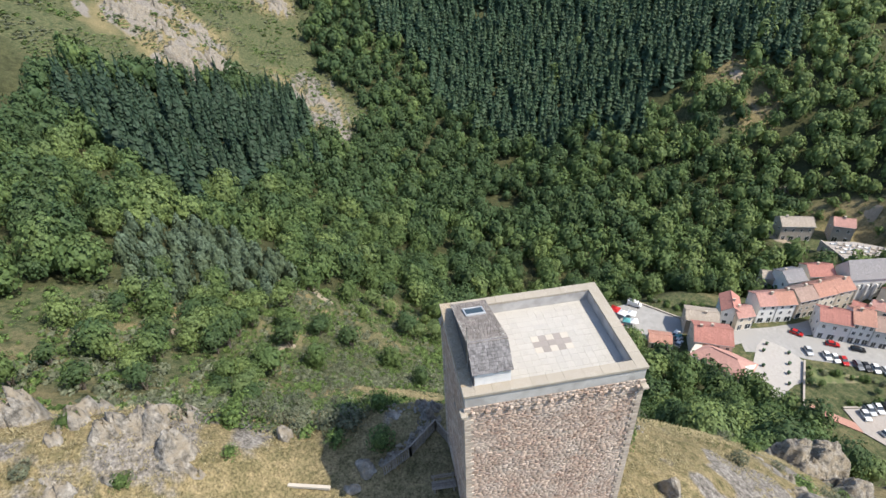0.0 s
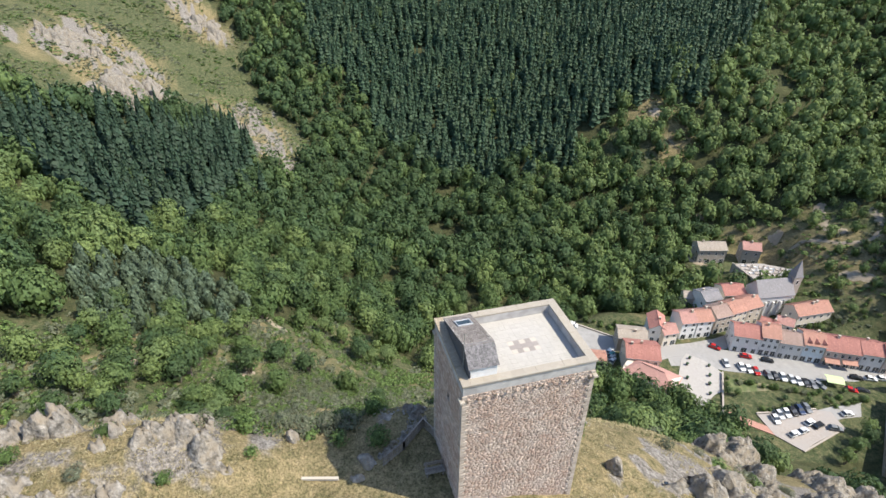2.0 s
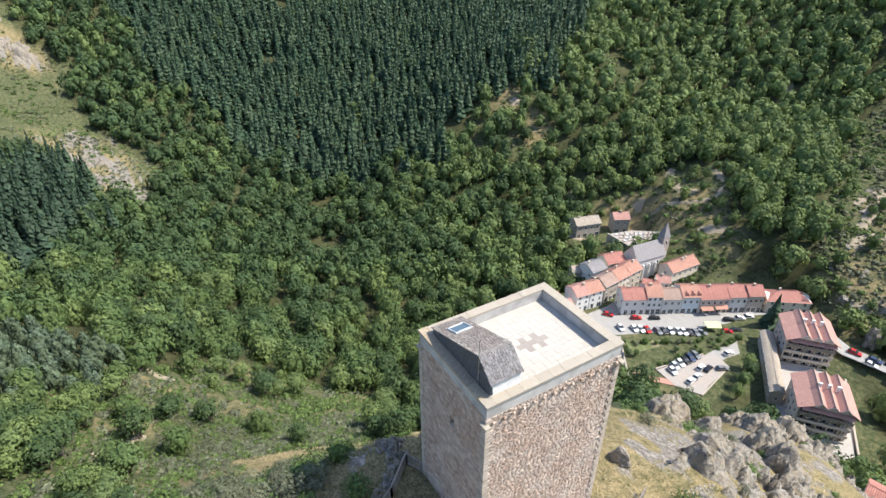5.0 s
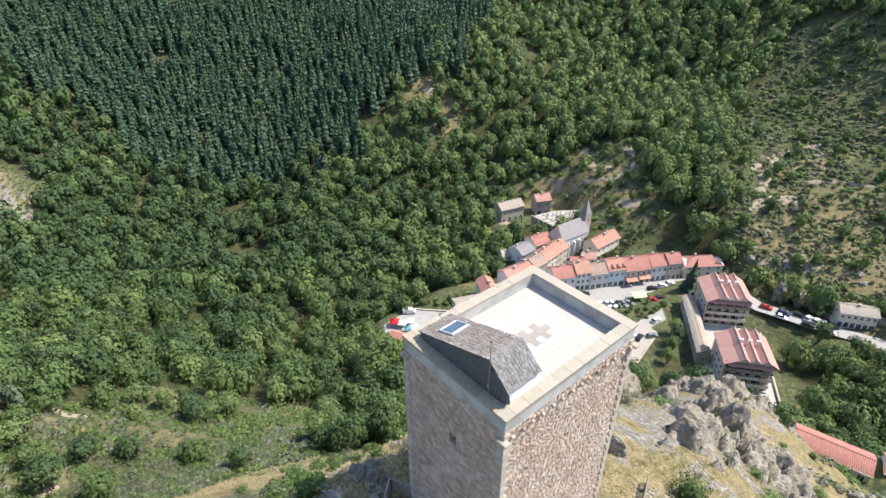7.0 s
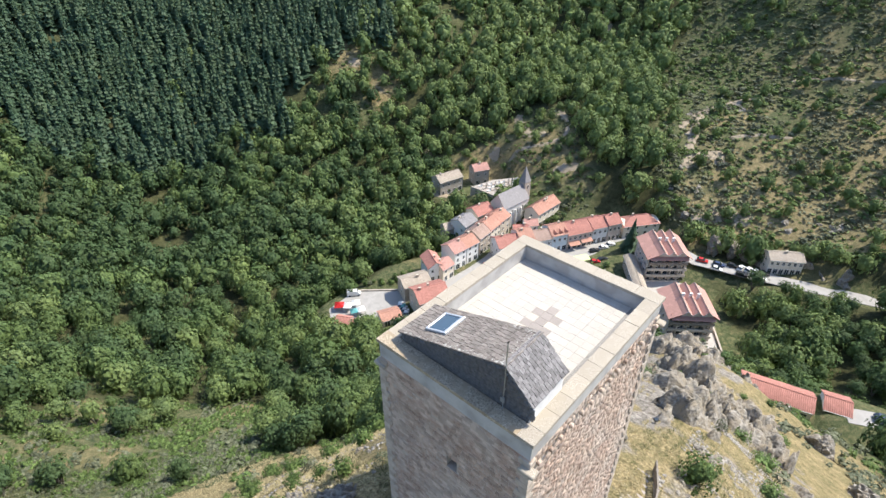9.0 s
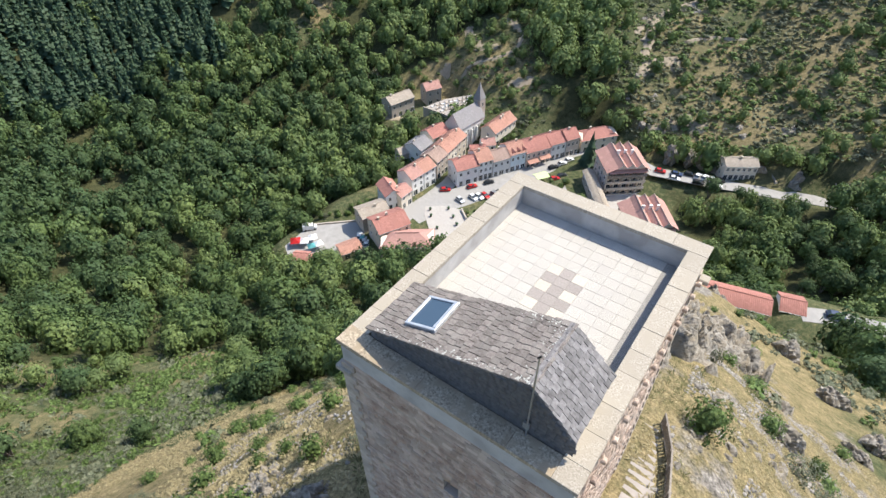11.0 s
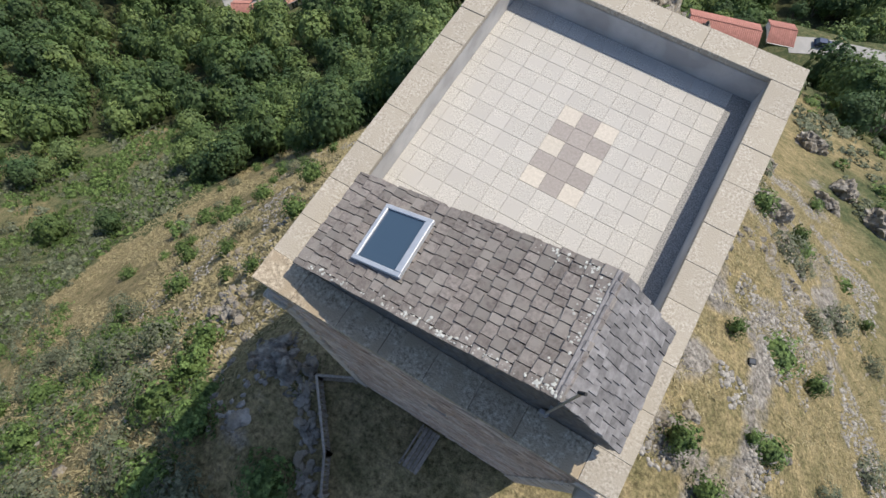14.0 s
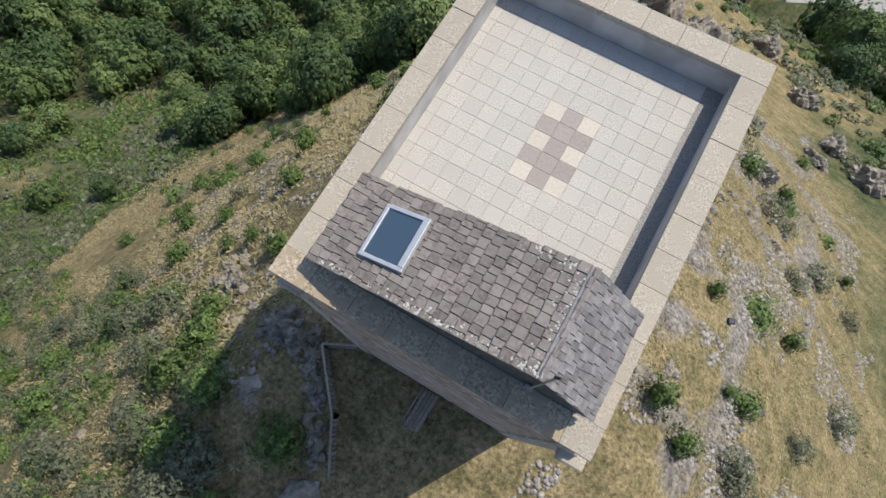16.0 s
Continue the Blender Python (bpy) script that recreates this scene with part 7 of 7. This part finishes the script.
# wood edge below the tower
rng = random.Random(78)
made = 0
while made < 120:
    a = rng.random()
    x, y = rng.uniform(-60, -12), rng.uniform(6, 70)
    if seg_dist(x, y, -2, 0, -2, 64) < 20 or (x > -22 and y < 12) or bool(inside(FLANK, np.array([x]), np.array([y]))[0]):
        continue
    r = rng.uniform(2.2, 4.2)
    tree(x, y, r, r * rng.uniform(2.0, 2.6), made)
    made += 1
made = 0
while made < 95:
    x, y = rng.uniform(-104, -34), rng.uniform(-56, 24)
    if float(grain(x, y, 18, 62)) < -0.15 or not bool(inside(MEADOW, np.array([x]), np.array([y]))[0]) or bool(inside(FLANK, np.array([x]), np.array([y]))[0]):
        continue
    r = rng.uniform(1.4, 3.8)
    tree(x, y, r, r * rng.uniform(1.7, 2.2), made + 200)
    made += 1
made = 0
while made < 60:
    x, y = rng.uniform(-16, 62), rng.uniform(108, 178)
    if seg_dist(x, y, -46, 168, -20, 140) < 20 or seg_dist(x, y, 0, 102, 21, 109) < 9 or seg_dist(x, y, 20, 109, 70, 124) < 5 or seg_dist(x, y, -36, 177, 60, 206) < 5:
        continue
    r = rng.uniform(2.6, 4.4)
    # this seed series always picks deep green crowns: slope shade put into leaf colour
    tree(x, y, r, r * rng.uniform(1.9, 2.5), 302 + 3 * made)
    made += 1
for i, (x, y, r, h) in enumerate(((-50.4, 146.0, 3.2, 7), (-47.6, 142.0, 3.4, 8), (-46.0, 136.6, 3.2, 7), (-44.0, 131, 2.8, 7), (-76.6, 116.2, 1.8, 3.4), (-75.2, 118.8, 1.7, 3.2), (-79.6, 118.6, 1.4, 2.6), (-69.2, 132.7, 1.5, 2.6), (-66.4, 140.0, 1.4, 2.4), (-63.8, 146.6, 1.5, 2.6), (-61.8, 157.0, 1.6, 2.8), (-95.6, 186.9, 2.6, 5), (-94.6, 173.9, 1.8, 3.6), (-93.6, 178.3, 1.7, 3.2), (-66.6, 155.0, 1.3, 2.2))):
    tree(x, y, r, h, 400 + i, "garden tree with a dense green crown in the village")

fir = thing("fir_tree", pose(-60.2, 174.6, -115.9), "tall dark fir tree at the end of the street", "tree")
fir_leaves = child(new("crown", shape_mesh("crown", fir_shape(95, 18, 14, 1.25), M["needle"])), fir)
fir_leaves.matrix_local = Matrix.Diagonal((17, 17, 16.5, 1))
part("trunk", rod(bmesh.new(), (0, 0, -0.5), (0, 0, 9), 0.28, 8, 0.06), M["bark"], fir)
# clipped shrubs along the street and in the gardens
rng = random.Random(91)
for x0, y0, x1, y1, n in ((-82, 120.6, -63, 155, 26), (-67.6, 121, -64.4, 140, 12), (-63, 147, -61.5, 160, 8), (-99, 168, -92, 192, 14), (-124, 122, -122, 138, 10), (-134, 148, -119, 152, 9), (-113, 194, -99, 186, 9), (-128, 86, -115, 101, 12), (-120, 98, -112, 112, 10), (-154, 156, -140, 154, 10), (-146, 198, -116, 206, 14)):
    for i in range(n):
        t = (i + rng.random()) / n
        x, y = x0 + (x1 - x0) * t + rng.uniform(-1, 1), y0 + (y1 - y0) * t + rng.uniform(-1, 1)
        r = rng.uniform(0.8, 1.7)
        bush(x, y, r, r * rng.uniform(0.9, 1.4), rng.random() < 0.2, 600 + i, "green garden shrub in the village")

# ---- fences, bench and small things round the tower ----
def railing(points, gap, label, height=1.0):
    root = thing("wooden_railing", pose(*points[0]), label, "railing", "wooden railings")
    o = Vector(points[0])
    for a, b in zip(points, points[1:]):
        a, b = Vector(a) - o, Vector(b) - o
        n = max(1, round((b - a).length / gap))
        for h in (height * 0.12, height):
            bm = bmesh.new()
            m = Matrix.Translation((a + b) / 2 + Vector((0, 0, h))) @ (b - a).to_track_quat("X", "Z").to_matrix().to_4x4()
            box(bm, -(b - a).length / 2, -0.045, -0.03, (b - a).length / 2, 0.045, 0.03, 0.01, m)
            part("rail", bm, M["wood"], root)
        for i in range(n + 1):
            p = a.lerp(b, i / n)
            k = 0.08 if i % 8 == 0 else 0.04
            part("post", boxes((p.x - k, p.y - k, p.z - 0.3, p.x + k, p.y + k, p.z + height), bevel=0.006), M["wood"], root)


railing([(-4.35, -6.85, zland(-4.35, -6.85)), (-2.6, -8.8, -11.3), (-1.55, -10.6, -11.35)], 0.16, "weathered wooden railing along the grass terrace")
railing([(-4.35, -6.85, zland(-4.35, -6.85)), (-3.1, -6.2, -11.4)], 0.16, "short weathered railing joining the tower")
railing([(6.3, -1.5, zland(6.3, -1.5)), (6.0, 1.0, zland(6.0, 1.0)), (5.1, 5.0, zland(5.1, 5.0)), (4.2, 7.2, zland(4.2, 7.2))], 0.2, "wooden railing along the stepped path beside the tower")
stair = thing("stepped_path", pose(0, 0, 0), "pale concrete stepped path climbing beside the tower", "steps")
for i in range(16):
    y0 = -1.5 + i * 0.5
    z = zland(5.2, -1.5) + (zland(4.2, 6.5) - zland(5.2, -1.5)) * i / 15
    part("step", boxes((4.2 - 0.05 * i, y0, z - 0.4, 5.9 - 0.11 * i, y0 + 0.52, z + 0.06), bevel=0.01), M["pink_lot"], stair)
bench = thing("bench", pose(0.15, -7.05, -11.32, 0, 0, 88), "weathered wooden bench with a plank back beside the tower", "bench")
for i in range(4):
    part("seat_plank", boxes((-0.75, -0.22 + i * 0.15, 0.42, 0.75, -0.09 + i * 0.15, 0.47), bevel=0.008), M["wood"], bench)
for i in range(2):
    part("back_plank", boxes((-0.75, 0.42, 0.6 + i * 0.2, 0.75, 0.47, 0.75 + i * 0.2), bevel=0.008), M["wood"], bench)
for px in (-0.6, 0.6):
    part("leg", boxes((px - 0.05, -0.2, -0.1, px + 0.05, -0.08, 0.42)), M["wood"], bench)
    part("leg", boxes((px - 0.05, 0.36, -0.1, px + 0.05, 0.48, 0.95)), M["wood"], bench)
beam = thing("beam", pose(-1.9, -16.6, -11.15, 0, 0, 75), "long pale squared timber lying on the grass", "timber")
part("timber", boxes((0, -0.11, -0.05, 2.7, 0.11, 0.16), bevel=0.015), WALLS["beige"], beam)
flood = thing("floodlight", pose(10.5, 3.8, zland(10.5, 3.8), 0, 0, 20), "small square floodlight with a pale glass on the slope", "floodlight")
part("housing", boxes((-0.16, -0.14, 0.12, 0.16, 0.14, 0.24), bevel=0.01), M["dark"], flood)
part("lens", boxes((-0.12, -0.10, 0.235, 0.12, 0.10, 0.245)), M["pane"], flood, "pale glass lens")
part("stand", boxes((-0.03, -0.03, -0.2, 0.03, 0.03, 0.13)), M["steel"], flood)
copy_thing(flood, pose(2.4, 12.6, zland(2.4, 12.6) + 0.2, 0, 0, 60))
